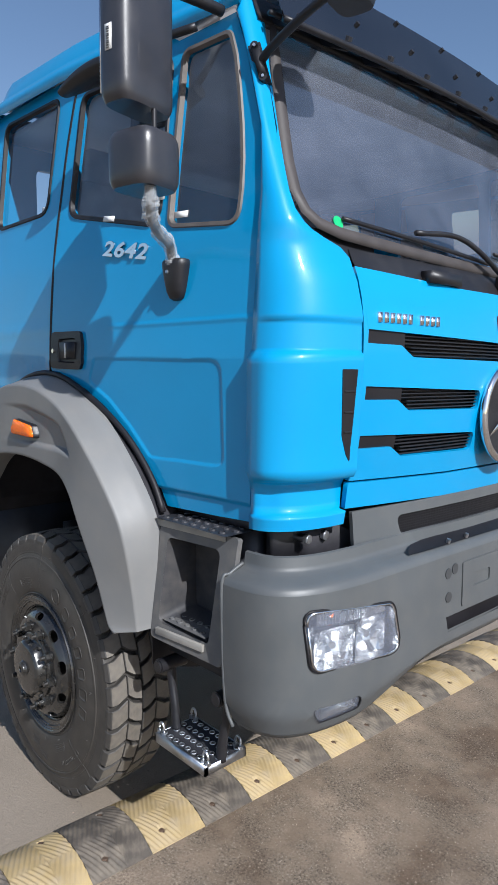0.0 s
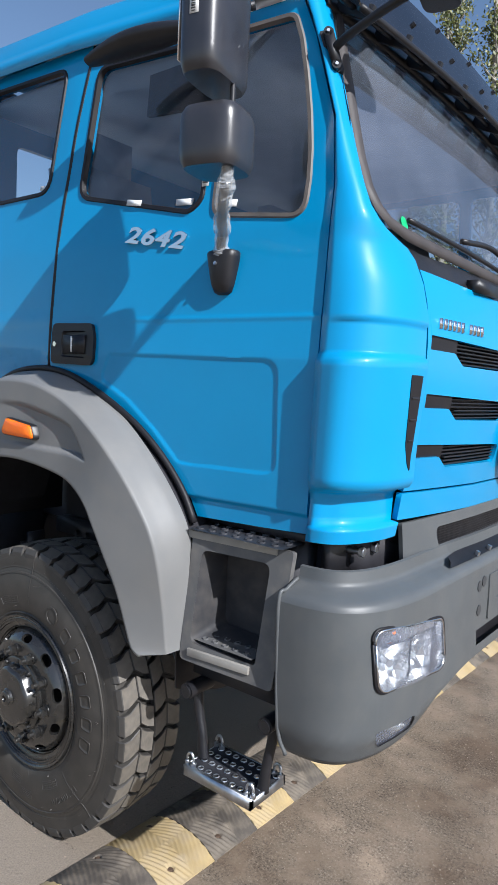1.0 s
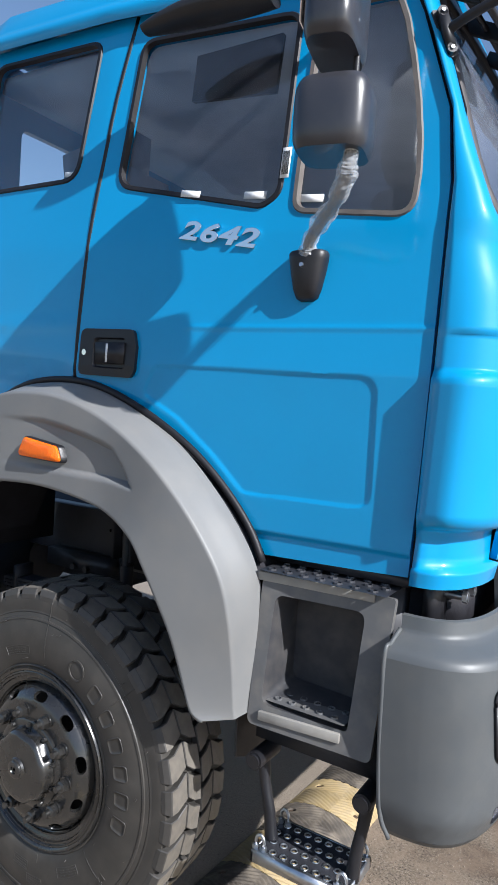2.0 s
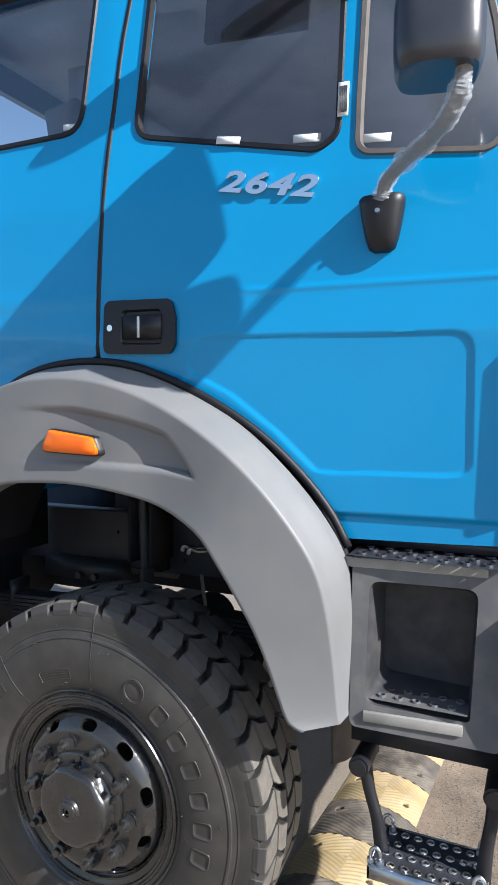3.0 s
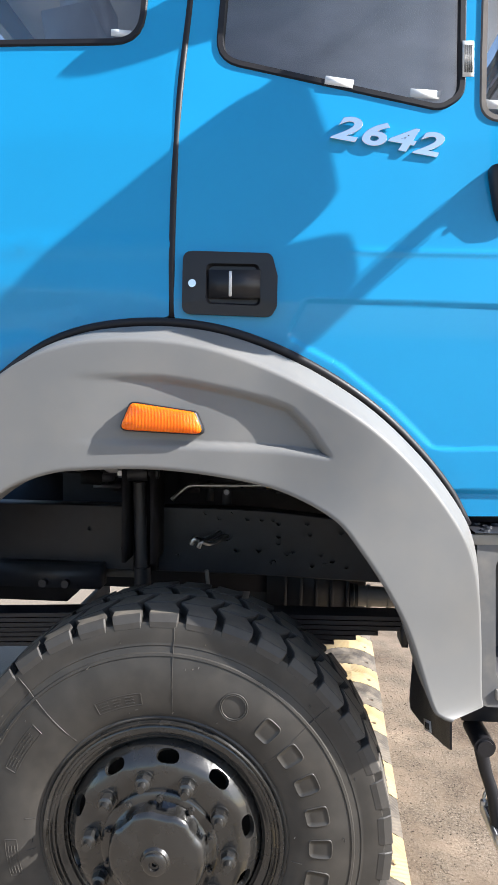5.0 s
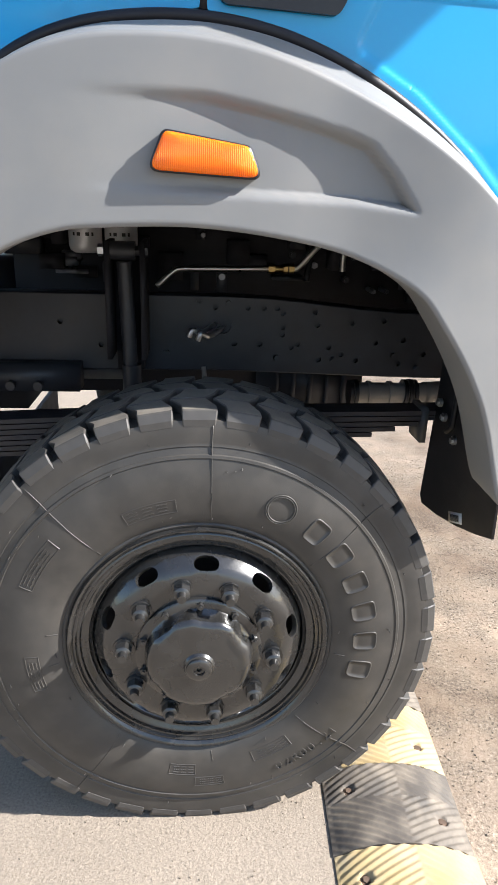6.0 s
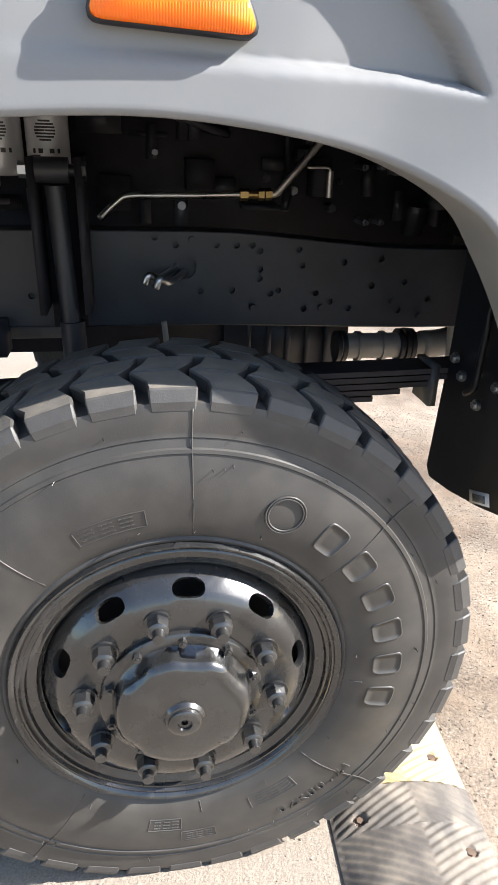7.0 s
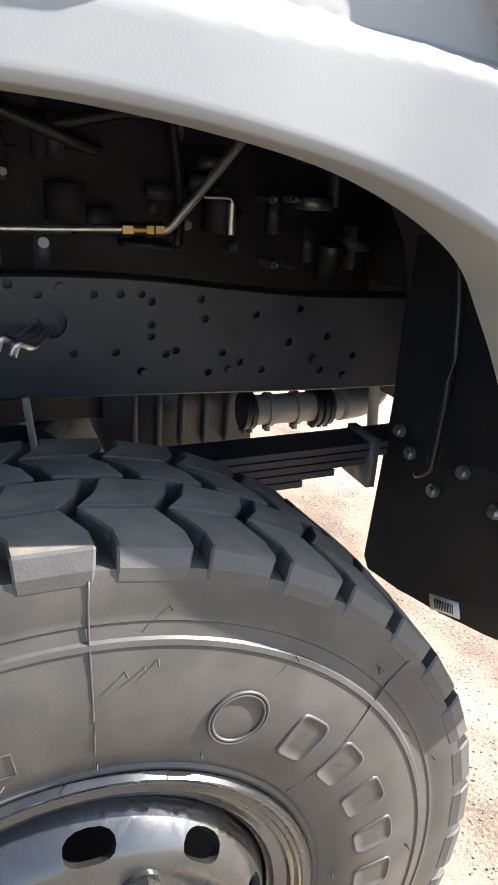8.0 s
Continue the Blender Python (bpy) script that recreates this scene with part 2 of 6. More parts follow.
def rounded(pts, r, seg=5):
    """A closed outline with rounded corners; r is one radius or one a corner."""
    out, n = [], len(pts)
    for i in range(n):
        p, a, b = Vector(pts[i]), Vector(pts[i - 1]), Vector(pts[(i + 1) % n])
        rad = r[i] if isinstance(r, (list, tuple)) else r
        u, v = (a - p), (b - p)
        if rad <= 0:
            out.append(tuple(p))
            continue
        half = u.angle(v) / 2
        d = min(rad / max(math.tan(half), 0.05), 0.48 * u.length, 0.48 * v.length)
        s, e = p + u.normalized() * d, p + v.normalized() * d
        for k in range(seg + 1):
            t = k / seg
            out.append(tuple((1 - t) ** 2 * s + 2 * t * (1 - t) * p + t * t * e))
    return out


def inside_bm(outer, holes=(), cut=0.0, fold=lambda a, b: (a, 0, b)):
    """A flat sheet with holes, cut into small cells and folded to its shape in space."""
    bm = bmesh.new()
    edges = []
    for loop in (outer, *holes):
        vs = [bm.verts.new((p[0], 0, p[1])) for p in loop]
        edges += [bm.edges.new((vs[i], vs[(i + 1) % len(vs)])) for i in range(len(vs))]
    bmesh.ops.triangle_fill(bm, use_beauty=True, use_dissolve=False, edges=edges)
    if cut:
        us, ws = [p[0] for p in outer], [p[1] for p in outer]
        for lo, hi, no in ((min(us), max(us), (1, 0, 0)), (min(ws), max(ws), (0, 0, 1))):
            k = 1
            while lo + k * cut < hi:
                co = tuple((lo + k * cut) * c for c in no)
                bmesh.ops.bisect_plane(bm, geom=bm.verts[:] + bm.edges[:] + bm.faces[:], dist=1e-5, plane_co=co, plane_no=no)
                k += 1
    for v in bm.verts:
        v.co = fold(v.co.x, v.co.z)
    bmesh.ops.recalc_face_normals(bm, faces=bm.faces)
    return bm


def face_out(bm, way):
    """Turns an open sheet so that its faces look towards way on the whole."""
    if sum((f.normal.dot(Vector(way)) * f.calc_area() for f in bm.faces)) < 0:
        bmesh.ops.reverse_faces(bm, faces=bm.faces)
    return bm


def band(loop, width, fold, lift, height=0.006):
    """A raised seal of that width round the outside of a closed loop."""
    bm = bmesh.new()
    n = len(loop)
    rows = [[], [], [], []]
    cx, cz = sum(p[0] for p in loop) / n, sum(p[1] for p in loop) / n
    for i in range(n):
        p, a, b = Vector(loop[i]), Vector(loop[i - 1]), Vector(loop[(i + 1) % n])
        t = (b - a).normalized()
        o = Vector((t.y, -t.x))
        if o.dot(p - Vector((cx, cz))) < 0:
            o = -o
        for row, (w, h) in zip(rows, ((-0.008, 0.012), (-0.004, -height), (width * 0.6, -height), (width, 0.003))):
            q = p + o * w
            x, y, z = fold(q.x, q.y)
            row.append((x, y + h + lift, z))
    grid(bm, rows, close=True)
    bmesh.ops.recalc_face_normals(bm, faces=bm.faces)
    return face_out(bm, (0, -1, 0))


def smooth_step(a, b, x):
    t = min(1, max(0, (x - a) / (b - a)))
    return t * t * (3 - 2 * t)


def lerp_rows(rows, z):
    for (z0, *a), (z1, *b) in zip(rows, rows[1:]):
        if z <= z1:
            t = max(0, (z - z0) / (z1 - z0))
            return [p + (q - p) * t for p, q in zip(a, b)]
    return list(rows[-1][1:])


def sd_poly(p, poly):
    """Signed distance to a closed outline, below 0 inside."""
    x, z = p
    best, inside = 1e9, False
    n = len(poly)
    for i in range(n):
        (ax, az), (bx, bz) = poly[i - 1], poly[i]
        dx, dz = bx - ax, bz - az
        t = min(1, max(0, ((x - ax) * dx + (z - az) * dz) / (dx * dx + dz * dz + 1e-12)))
        best = min(best, (x - ax - t * dx) ** 2 + (z - az - t * dz) ** 2)
        if (az > z) != (bz > z) and x < (bx - ax) * (z - az) / (bz - az) + ax:
            inside = not inside
    return -math.sqrt(best) if inside else math.sqrt(best)


def text_bm(words, size, depth, shear=0.0, bold=0.0):
    cu = bpy.data.curves.new("letters", "FONT")
    cu.space_character = 1.0 if shear == 0 else 1.10
    cu.body, cu.size, cu.extrude, cu.shear, cu.align_x = words, size, depth / 2, shear, "CENTER"
    cu.bevel_depth, cu.offset = depth * 0.12, bold
    ob = new("letters", cu)
    me = ob.evaluated_get(bpy.context.evaluated_depsgraph_get()).to_mesh()
    bm = bmesh.new()
    bm.from_mesh(me)
    bpy.data.objects.remove(ob)
    bpy.data.curves.remove(cu)
    return bm


def mirrored(bm, mid):
    """The same sheet on the other side of the truck's middle."""
    for v in bm.verts:
        v.co.y = 2 * mid - v.co.y
    bmesh.ops.reverse_faces(bm, faces=bm.faces)
    return bm


# ---- ground ----
def ground_height(x, y):
    return 0.010 * (noise.noise((x * 0.5, y * 0.5, 3.0))) if abs(x) < 12 and abs(y) < 12 else 0.0


def ground_material():
    m = bpy.data.materials.new("sandy_concrete_and_asphalt")
    m.use_nodes = True
    n, ln = m.node_tree.nodes, m.node_tree.links
    b = n["Principled BSDF"]
    tc = n.new("ShaderNodeTexCoord")

    def noisy(scale, detail=8, rough=0.6):
        t = n.new("ShaderNodeTexNoise")
        t.inputs["Scale"].default_value, t.inputs["Detail"].default_value, t.inputs["Roughness"].default_value = scale, detail, rough
        ln.new(tc.outputs["Object"], t.inputs["Vector"])
        return t.outputs["Fac"]

    def ramp(fac, stops):
        r = n.new("ShaderNodeValToRGB")
        els = r.color_ramp.elements
        while len(els) < len(stops):
            els.new(0.5)
        for e, (pos, c) in zip(els, stops):
            e.position, e.color = pos, (*c, 1)
        ln.new(fac, r.inputs[0])
        return r.outputs[0]

    def mix(f, a, b_, mode="MIX"):
        x = n.new("ShaderNodeMix")
        x.data_type, x.blend_type = "RGBA", mode
        for s, v in ((0, f), (6, a), (7, b_)):
            if isinstance(v, (int, float)):
                x.inputs[s].default_value = v
            elif isinstance(v, tuple):
                x.inputs[s].default_value = (*v, 1)
            else:
                ln.new(v, x.inputs[s])
        return x.outputs[2]

    smooth = mix(0.35, ramp(noisy(1.3), [(0.3, (0.20, 0.163, 0.125)), (0.7, (0.275, 0.228, 0.180))]), ramp(noisy(150, 5, 0.7), [(0.36, (0.09, 0.073, 0.056)), (0.5, (0.24, 0.198, 0.155)), (0.65, (0.38, 0.325, 0.26))]))
    grit = ramp(noisy(95, 7, 0.74), [(0.36, (0.035, 0.027, 0.020)), (0.45, (0.150, 0.117, 0.087)), (0.56, (0.208, 0.169, 0.129)), (0.66, (0.345, 0.297, 0.24))])
    damp = ramp(noisy(1.9, 6, 0.62), [(0.36, (0.60, 0.53, 0.47)), (0.50, (0.95, 0.93, 0.90)), (0.58, (1.08, 1.06, 1.04)), (0.66, (1.45, 1.42, 1.38))])
    even = ramp(noisy(5.5, 6, 0.65), [(0.40, (0.75, 0.75, 0.75)), (0.58, (0.0, 0.0, 0.0))])
    rough = mix(1.0, mix(even, grit, (0.250, 0.193, 0.143)), damp, "MULTIPLY")
    sep = n.new("ShaderNodeSeparateXYZ")
    ln.new(tc.outputs["Object"], sep.inputs[0])
    edge = n.new("ShaderNodeMapRange")
    edge.inputs["From Min"].default_value, edge.inputs["From Max"].default_value = 0.52, 0.62
    ln.new(sep.outputs[0], edge.inputs["Value"])
    ln.new(mix(edge.outputs[0], smooth, rough), b.inputs["Base Color"])
    b.inputs["Roughness"].default_value = 0.85
    bp = n.new("ShaderNodeBump")
    bp.inputs["Strength"].default_value, bp.inputs["Distance"].default_value = 0.75, 0.007
    ln.new(noisy(62, 7, 0.72), bp.inputs["Height"])
    ln.new(bp.outputs[0], b.inputs["Normal"])
    return m


bm = bmesh.new()
marks = [-900, -200, -60, -20, -8] + [-6 + 0.3 * k for k in range(41)] + [8, 20, 60, 200, 900]
grid(bm, [[(x, y, ground_height(x, y) * 0.3) for x in marks] for y in marks])
tagged(new("ground", finish(bm, "ground", ground_material())), "sandy worn concrete and gritty asphalt yard", "ground", kind="structure")

# ---- the truck: frame numbers ----
AXLE, MID = 0.56, 1.33
truck = empty("truck", "bright blue heavy truck cab with grey bumper and flared fenders", "truck")

# side of the cab: how far in it stands at a place along and up
def side(x, z):
    y = 0.088 + 0.07 * max(0, x)
    if z > 1.9:
        y += 0.06 * (min(z, 2.3) - 1.9)
    if z > 2.3:
        y += 0.11 * (z - 2.3)
    if z < 1.9:
        y += 0.045 * (1.9 - z)
    return y


PRESS = rounded([(0.33, 1.905), (1.045, 1.895), (1.045, 1.545), (0.66, 1.54), (0.55, 1.645), (0.42, 1.745), (0.285, 1.815)], [0.02, 0.05, 0.04, 0.04, 0.08, 0.08, 0.02])


def door_fold(x, z):
    y = side(x, z)
    d = sd_poly((x, z), PRESS)
    y += 0.0045 * smooth_step(0.003, -0.004, d)
    y -= 0.003 * math.exp(-(((z - 2.025) / 0.007) ** 2)) * smooth_step(0.4, 0.5, x)
    y += 0.009 * smooth_step(1.438, 1.424, z)
    return (x, y, z)


ARCH_RIM = [(-0.80, 1.18), (-0.72, 1.36), (-0.60, 1.54), (-0.455, 1.673), (-0.33, 1.766), (-0.21, 1.812), (-0.092, 1.828), (0.023, 1.828), (0.14, 1.809), (0.262, 1.767), (0.385, 1.705), (0.507, 1.622), (0.617, 1.518), (0.697, 1.418), (0.742, 1.335)]
ARCH_OUT = [(x + 0.010 * max(0, x), z + 0.014) for x, z in ARCH_RIM]
ARCH_IN = [(-0.70, 0.98), (-0.63, 1.13), (-0.55, 1.28), (-0.46, 1.37), (-0.37, 1.44), (-0.27, 1.48), (-0.18, 1.492), (-0.02, 1.497), (0.14, 1.482), (0.28, 1.452), (0.404, 1.393), (0.469, 1.32), (0.536, 1.22), (0.586, 1.12), (0.642, 0.96)]


def roof_rise(x):
    """The roof line climbs a little towards the back."""
    return 0.02 + 0.05 * (0.6 - x)


def front_edge(z):
    return lerp_rows([(1.36, 1.165), (1.5, 1.175), (1.9, 1.19), (2.4, 1.19), (2.6, 1.165), (2.87, 1.07), (3.04, 0.99)], z)[0]


def gap_x(z):
    return lerp_rows([(1.80, 0.0), (2.1, -0.002), (2.36, 0.006), (2.6, 0.026), (2.81, 0.045), (3.04, 0.085), (3.12, 0.098)], z)[0]


WIN = rounded([(0.135, 2.975), (0.70, 2.95), (0.700, 2.415), (0.650, 2.382), (0.105, 2.495)], [0.05, 0.05, 0.05, 0.05, 0.06])
QUARTER = rounded([(0.764, 2.95), (0.985, 2.945), (1.020, 2.86), (1.050, 2.745), (1.075, 2.63), (1.092, 2.52), (1.098, 2.43), (1.094, 2.325), (0.757, 2.362), (0.757, 2.49)], [0.03, 0.04, 0.2, 0.2, 0.2, 0.2, 0.1, 0.07, 0.04, 0.1], 6)
REAR = rounded([(-0.62, 3.045), (-0.058, 3.015), (-0.095, 2.540), (-0.62, 2.545)], [0.05, 0.05, 0.07, 0.05])

arch_door = [p for p in ARCH_OUT if p[0] >= 0.0]
outline = [(gap_x(z) + 0.006, z) for z in (3.075, 2.8, 2.6, 2.3, 2.0, 1.86)] + arch_door[:-1] + [(0.739, 1.366), (1.0, 1.37)] + [(front_edge(z) - 0.006, z) for z in (1.375, 1.6, 1.9, 2.2, 2.4, 2.6, 2.75, 2.87, 3.03)]
door = part("door", face_out(inside_bm(outline, [WIN, QUARTER], 0.006, door_fold), (0, -1, 0)), BLUE, truck, "blue cab door with pressed lower panel and black handle", thick=0.03)
arch_rear = [p for p in ARCH_OUT if p[0] < 0.0][::-1]
outline = [(gap_x(z) - 0.006, z) for z in (1.86, 2.0, 2.3, 2.6, 2.8, 3.075)] + [(-0.72, 3.11), (-0.74, 2.4), (-0.74, 1.36)] + arch_rear[::-1][2:]
ARCH_FINE = [(p[0] + (q[0] - p[0]) * t / 6, p[1] + (q[1] - p[1]) * t / 6) for p, q in zip(ARCH_OUT, ARCH_OUT[1:]) for t in range(6)]
REAR_PRESS = rounded([(-0.70, 1.915), (-0.03, 1.905), (-0.03, 1.80), (-0.70, 1.80)], 0.02)


def rear_fold(x, z):
    y = side(x, z) + 0.006 * smooth_step(0.006, -0.008, sd_poly((x, z), REAR_PRESS))
    arch = min(math.hypot(x - a, z - b) for a, b in ARCH_FINE)
    return (x, y - 0.004 * math.exp(-(((z - 2.03) / 0.012) ** 2)) - 0.004 * math.exp(-(((arch - 0.045) / 0.010) ** 2)), z)


part("cab_side", face_out(inside_bm(outline, [REAR], 0.025, rear_fold), (0, -1, 0)), BLUE, truck, thick=0.03)

# glass and seals
def flat_fold(x, z):
    return (x, side(x, z) + 0.016, z)


for loop, name in ((WIN, "side_window"), (QUARTER, "quarter_window"), (REAR, "rear_side_window")):
    pane = part(name, face_out(inside_bm(loop, (), 0.12, flat_fold), (0, -1, 0)), GLASS, truck, "tinted glass pane in a black rubber seal")
    pane.visible_shadow = False
    part("seal", band(loop, 0.013, lambda x, z: (x, side(x, z), z), 0), QSEAL if name == "quarter_window" else RUBBER, pane)
    far = part(name, mirrored(face_out(inside_bm(loop, (), 0.2, flat_fold), (0, -1, 0)), MID), GLASS, truck)
    far.visible_shadow = False
far_outline = [(-0.72, 3.11), (0.99, 3.03), (1.07, 2.87), (1.165, 2.6), (1.19, 2.3), (1.17, 1.4), (-0.74, 1.4)]
part("cab_side", mirrored(face_out(inside_bm(far_outline, [WIN, QUARTER, REAR], 0.1, lambda x, z: (x, side(x, z), z)), (0, -1, 0)), MID), BLUE, truck, thick=0.03)


# corner panel between door and front
def corner_line(z):
    x1, y1, bulge = lerp_rows([(1.36, 1.325, 0.46, 0.004), (1.405, 1.332, 0.46, 0.006), (1.409, 1.322, 0.46, -0.022), (1.49, 1.325, 0.465, -0.026), (1.512, 1.335, 0.465, -0.022), (1.522, 1.357, 0.46, 0.012), (1.545, 1.364, 0.46, 0.022), (1.62, 1.367, 0.458, 0.02), (1.895, 1.392, 0.448, 0.02), (1.915, 1.393, 0.446, 0.016), (1.922, 1.394, 0.446, 0.0), (2.012, 1.394, 0.445, -0.002), (2.017, 1.394, 0.445, 0.006), (2.05, 1.393, 0.445, 0.002), (2.14, 1.375, 0.44, 0.0), (2.215, 1.345, 0.435, 0.0), (2.245, 1.332, 0.405, 0.0), (2.265, 1.322, 0.345, 0.0), (2.285, 1.312, 0.298, 0.0), (2.305, 1.303, 0.272, 0.0), (2.345, 1.283, 0.252, 0.0), (2.40, 1.262, 0.247, 0.0), (2.47, 1.235, 0.254, 0.0), (2.6, 1.19, 0.269, 0.0), (2.8, 1.125, 0.293, 0.0), (3.04, 1.045, 0.335, 0.0)], z)
    x0 = front_edge(z) + 0.006
    y0 = side(x0, z) - lerp_rows([(1.36, 0.016), (1.405, 0.018), (1.409, 0.010), (1.49, 0.010), (1.515, 0.020), (1.545, 0.032), (1.895, 0.032), (1.922, 0.014), (3.04, 0.012)], z)[0]
    pts = []
    for k in range(17):
        a = math.pi / 2 * k / 16
        s, c = math.sin(a) ** 0.86, math.cos(a) ** 0.86
        ox, oy = math.sin(a), -math.cos(a)
        pts.append((x0 + (x1 - x0) * s + bulge * ox * 0.6, y1 - (y1 - y0) * c + bulge * oy * smooth_step(0, 4, k), z))
    return [(pts[0][0] - 0.002, pts[0][1] + 0.05, z)] + pts


zs = [1.36, 1.375, 1.395, 1.405, 1.409, 1.44, 1.47, 1.49, 1.505, 1.512, 1.517, 1.522, 1.532, 1.545, 1.56, 1.6, 1.66, 1.72, 1.78, 1.84, 1.88, 1.895, 1.905, 1.915, 1.922, 1.93, 1.96, 2.0, 2.012, 2.017, 2.032, 2.05, 2.08, 2.11, 2.14, 2.18, 2.215, 2.23, 2.245, 2.255, 2.265, 2.275, 2.285, 2.295, 2.305, 2.325, 2.345, 2.37, 2.40, 2.45, 2.52, 2.6, 2.7, 2.8, 2.92, 3.04]
bm = bmesh.new()
grid(bm, [corner_line(z) for z in zs])
corner = part("corner_panel", face_out(bm, (0.5, -1, 0)), BLUE, truck, "rounded blue cab corner with black air slot", thick=0.02)
bm = bmesh.new()
grid(bm, [corner_line(z) for z in zs])
part("corner_panel", mirrored(face_out(bm, (0.5, -1, 0)), MID), BLUE, truck, thick=0.02)


# front panel with grille slots
def front_fold(y, z):
    x = lerp_rows([(1.30, 1.30), (1.40, 1.325), (1.5, 1.34), (1.62, 1.367), (1.8, 1.39), (2.0, 1.395), (2.12, 1.38), (2.2, 1.35), (2.3, 1.30)], z)[0]
    return (x + 0.05 * (1 - ((y - MID) / 0.88) ** 2), y, z)


def both(loop):
    return [[(y, z) for y, z in loop], [(2 * MID - y, z) for y, z in loop][::-1]]


slots = []
for top, end in ((1.995, 1.30), (1.815, 1.13), (1.655, 1.13)):
    loop = rounded([(0.475, top), (end, top - 0.02), (end, top - 0.090), (0.70, top - 0.084), (0.635, top - 0.046), (0.475, top - 0.044)], [0.004, 0.02, 0.02, 0.03, 0.03, 0.004], 3)
    slots += both(loop) if end < MID - 0.05 else both([(min(y, MID - 0.01), z) for y, z in loop])
outline = [(0.462, 1.505), (1.0, 1.49), (2 * MID - 1.0, 1.49), (2 * MID - 0.462, 1.505), (2 * MID - 0.452, 2.19), (2 * MID - 1.0, 2.165), (1.0, 2.165), (0.452, 2.19)]
part("front_panel", face_out(inside_bm(outline, slots, 0.06, lambda a, b: front_fold(a, b)), (1, 0, 0)), BLUE, truck, "blue grille panel with black slots", thick=0.02)
outline = [(0.464, 1.41), (1.0, 1.395), (2 * MID - 1.0, 1.395), (2 * MID - 0.464, 1.41), (2 * MID - 0.462, 1.497), (2 * MID - 1.0, 1.482), (1.0, 1.482), (0.462, 1.497)]
part("lower_panel", face_out(inside_bm(outline, (), 0.08, lambda a, b: front_fold(a, b)), (1, 0, 0)), BLUE, truck, thick=0.02)
bm = bmesh.new()
grid(bm, [[Vector(front_fold(y, z)) - Vector((0.045, 0, 0)) for y in [0.47 + 0.1 * k for k in range(18)]] for z in (1.3, 1.42, 1.5, 1.6, 1.7, 1.8, 1.9, 2.0, 2.1)])
part("grille_backing", face_out(bm, (1, 0, 0)), BLACK, truck)


# roof, rear wall, floor, inside
rows = []
for x in (-0.78, -0.76, -0.72, -0.66, -0.6, -0.3, 0.0, 0.3, 0.6, 0.85, 0.95, 1.0, 1.04):
    e = smooth_step(-0.78, -0.60, x)
    f = 1 - smooth_step(0.84, 1.04, x)
    base = side(x, 3.03)
    prof = [(base - 0.012, 3.02), (base - 0.022, 3.035), (base - 0.012, 3.055), (base + 0.02, 3.075), (base + 0.03, 3.10), (base + 0.045, 3.16), (base + 0.09, 3.195), (base + 0.20, 3.22), (MID, 3.25)]
    row = [(x, y, 3.03 + roof_rise(x) + (z - 3.03) * (0.35 + 0.65 * e) * (0.35 + 0.65 * f)) for y, z in prof]
    rows.append(row + [(x, 2 * MID - y, z) for x, y, z in row[-2::-1]])
bm = bmesh.new()
grid(bm, rows)
part("roof", face_out(bm, (0, 0, 1)), BLUE, truck, "blue roof with raised drip rail", thick=0.02)
split = [[(y, z) for y, z in rounded([(0.38, 2.90), (0.87, 2.90), (0.87, 2.52), (0.38, 2.52)], 0.04)]]
split += [[(2 * MID - y, z) for y, z in split[0]][::-1]]
part("rear_wall", face_out(inside_bm([(0.17, 1.36), (2 * MID - 0.17, 1.36), (2 * MID - 0.17, 3.13), (0.17, 3.13)], split, 0, lambda y, z: (-0.735, y, z)), (-1, 0, 0)), BLUE, truck, smooth=False, thick=0.03)
part("cab_floor", rbox(-0.72, 1.15, 0.2, 2 * MID - 0.2, 1.86, 1.90, 0.01), BLACK, truck)
part("headliner", rbox(-0.72, 1.02, 0.24, 2 * MID - 0.24, 3.0, 3.03, 0.01), LINER, truck)


# windscreen
def screen_fold(y, z):
    x = lerp_rows([(2.2, 1.335), (2.3, 1.305), (2.45, 1.24), (2.6, 1.19), (2.8, 1.125), (3.04, 1.045)], z)[0]
    return (x + 0.045 * (1 - ((y - MID) / 1.0) ** 2), y, z)


half = [(MID, 2.268), (0.9, 2.275), (0.58, 2.288), (0.43, 2.298), (0.345, 2.318), (0.305, 2.350), (0.288, 2.41), (0.292, 2.5), (0.305, 2.6), (0.318, 2.7), (0.332, 2.8), (0.37, 3.02), (MID, 3.03)]
loop = half + [(2 * MID - y, z) for y, z in half[-2:0:-1]]
pane = part("windscreen", face_out(inside_bm(loop, (), 0.12, screen_fold), (1, 0, 0)), SCREEN, truck, "sloping windscreen in a wide black seal")
pane.visible_shadow = False
bm = bmesh.new()
rows = [[], [], [], []]
n = len(loop)
for i in range(n):
    p, a, b = Vector(loop[i]), Vector(loop[i - 1]), Vector(loop[(i + 1) % n])
    t = (b - a).normalized()
    o = Vector((t.y, -t.x))
    o = -o if o.dot(p - Vector((MID, 2.6))) < 0 else o
    for row, (w, h) in zip(rows, ((-0.014, 0.002), (-0.010, 0.007), (0.018, 0.007), (0.026, -0.004))):
        q = p + o * w
        x, y, z = screen_fold(q.x, q.y)
        row.append((x + h, y, z))
grid(bm, rows, close=True)
part("seal", face_out(bm, (1, 0, 0)), SEALM, pane)


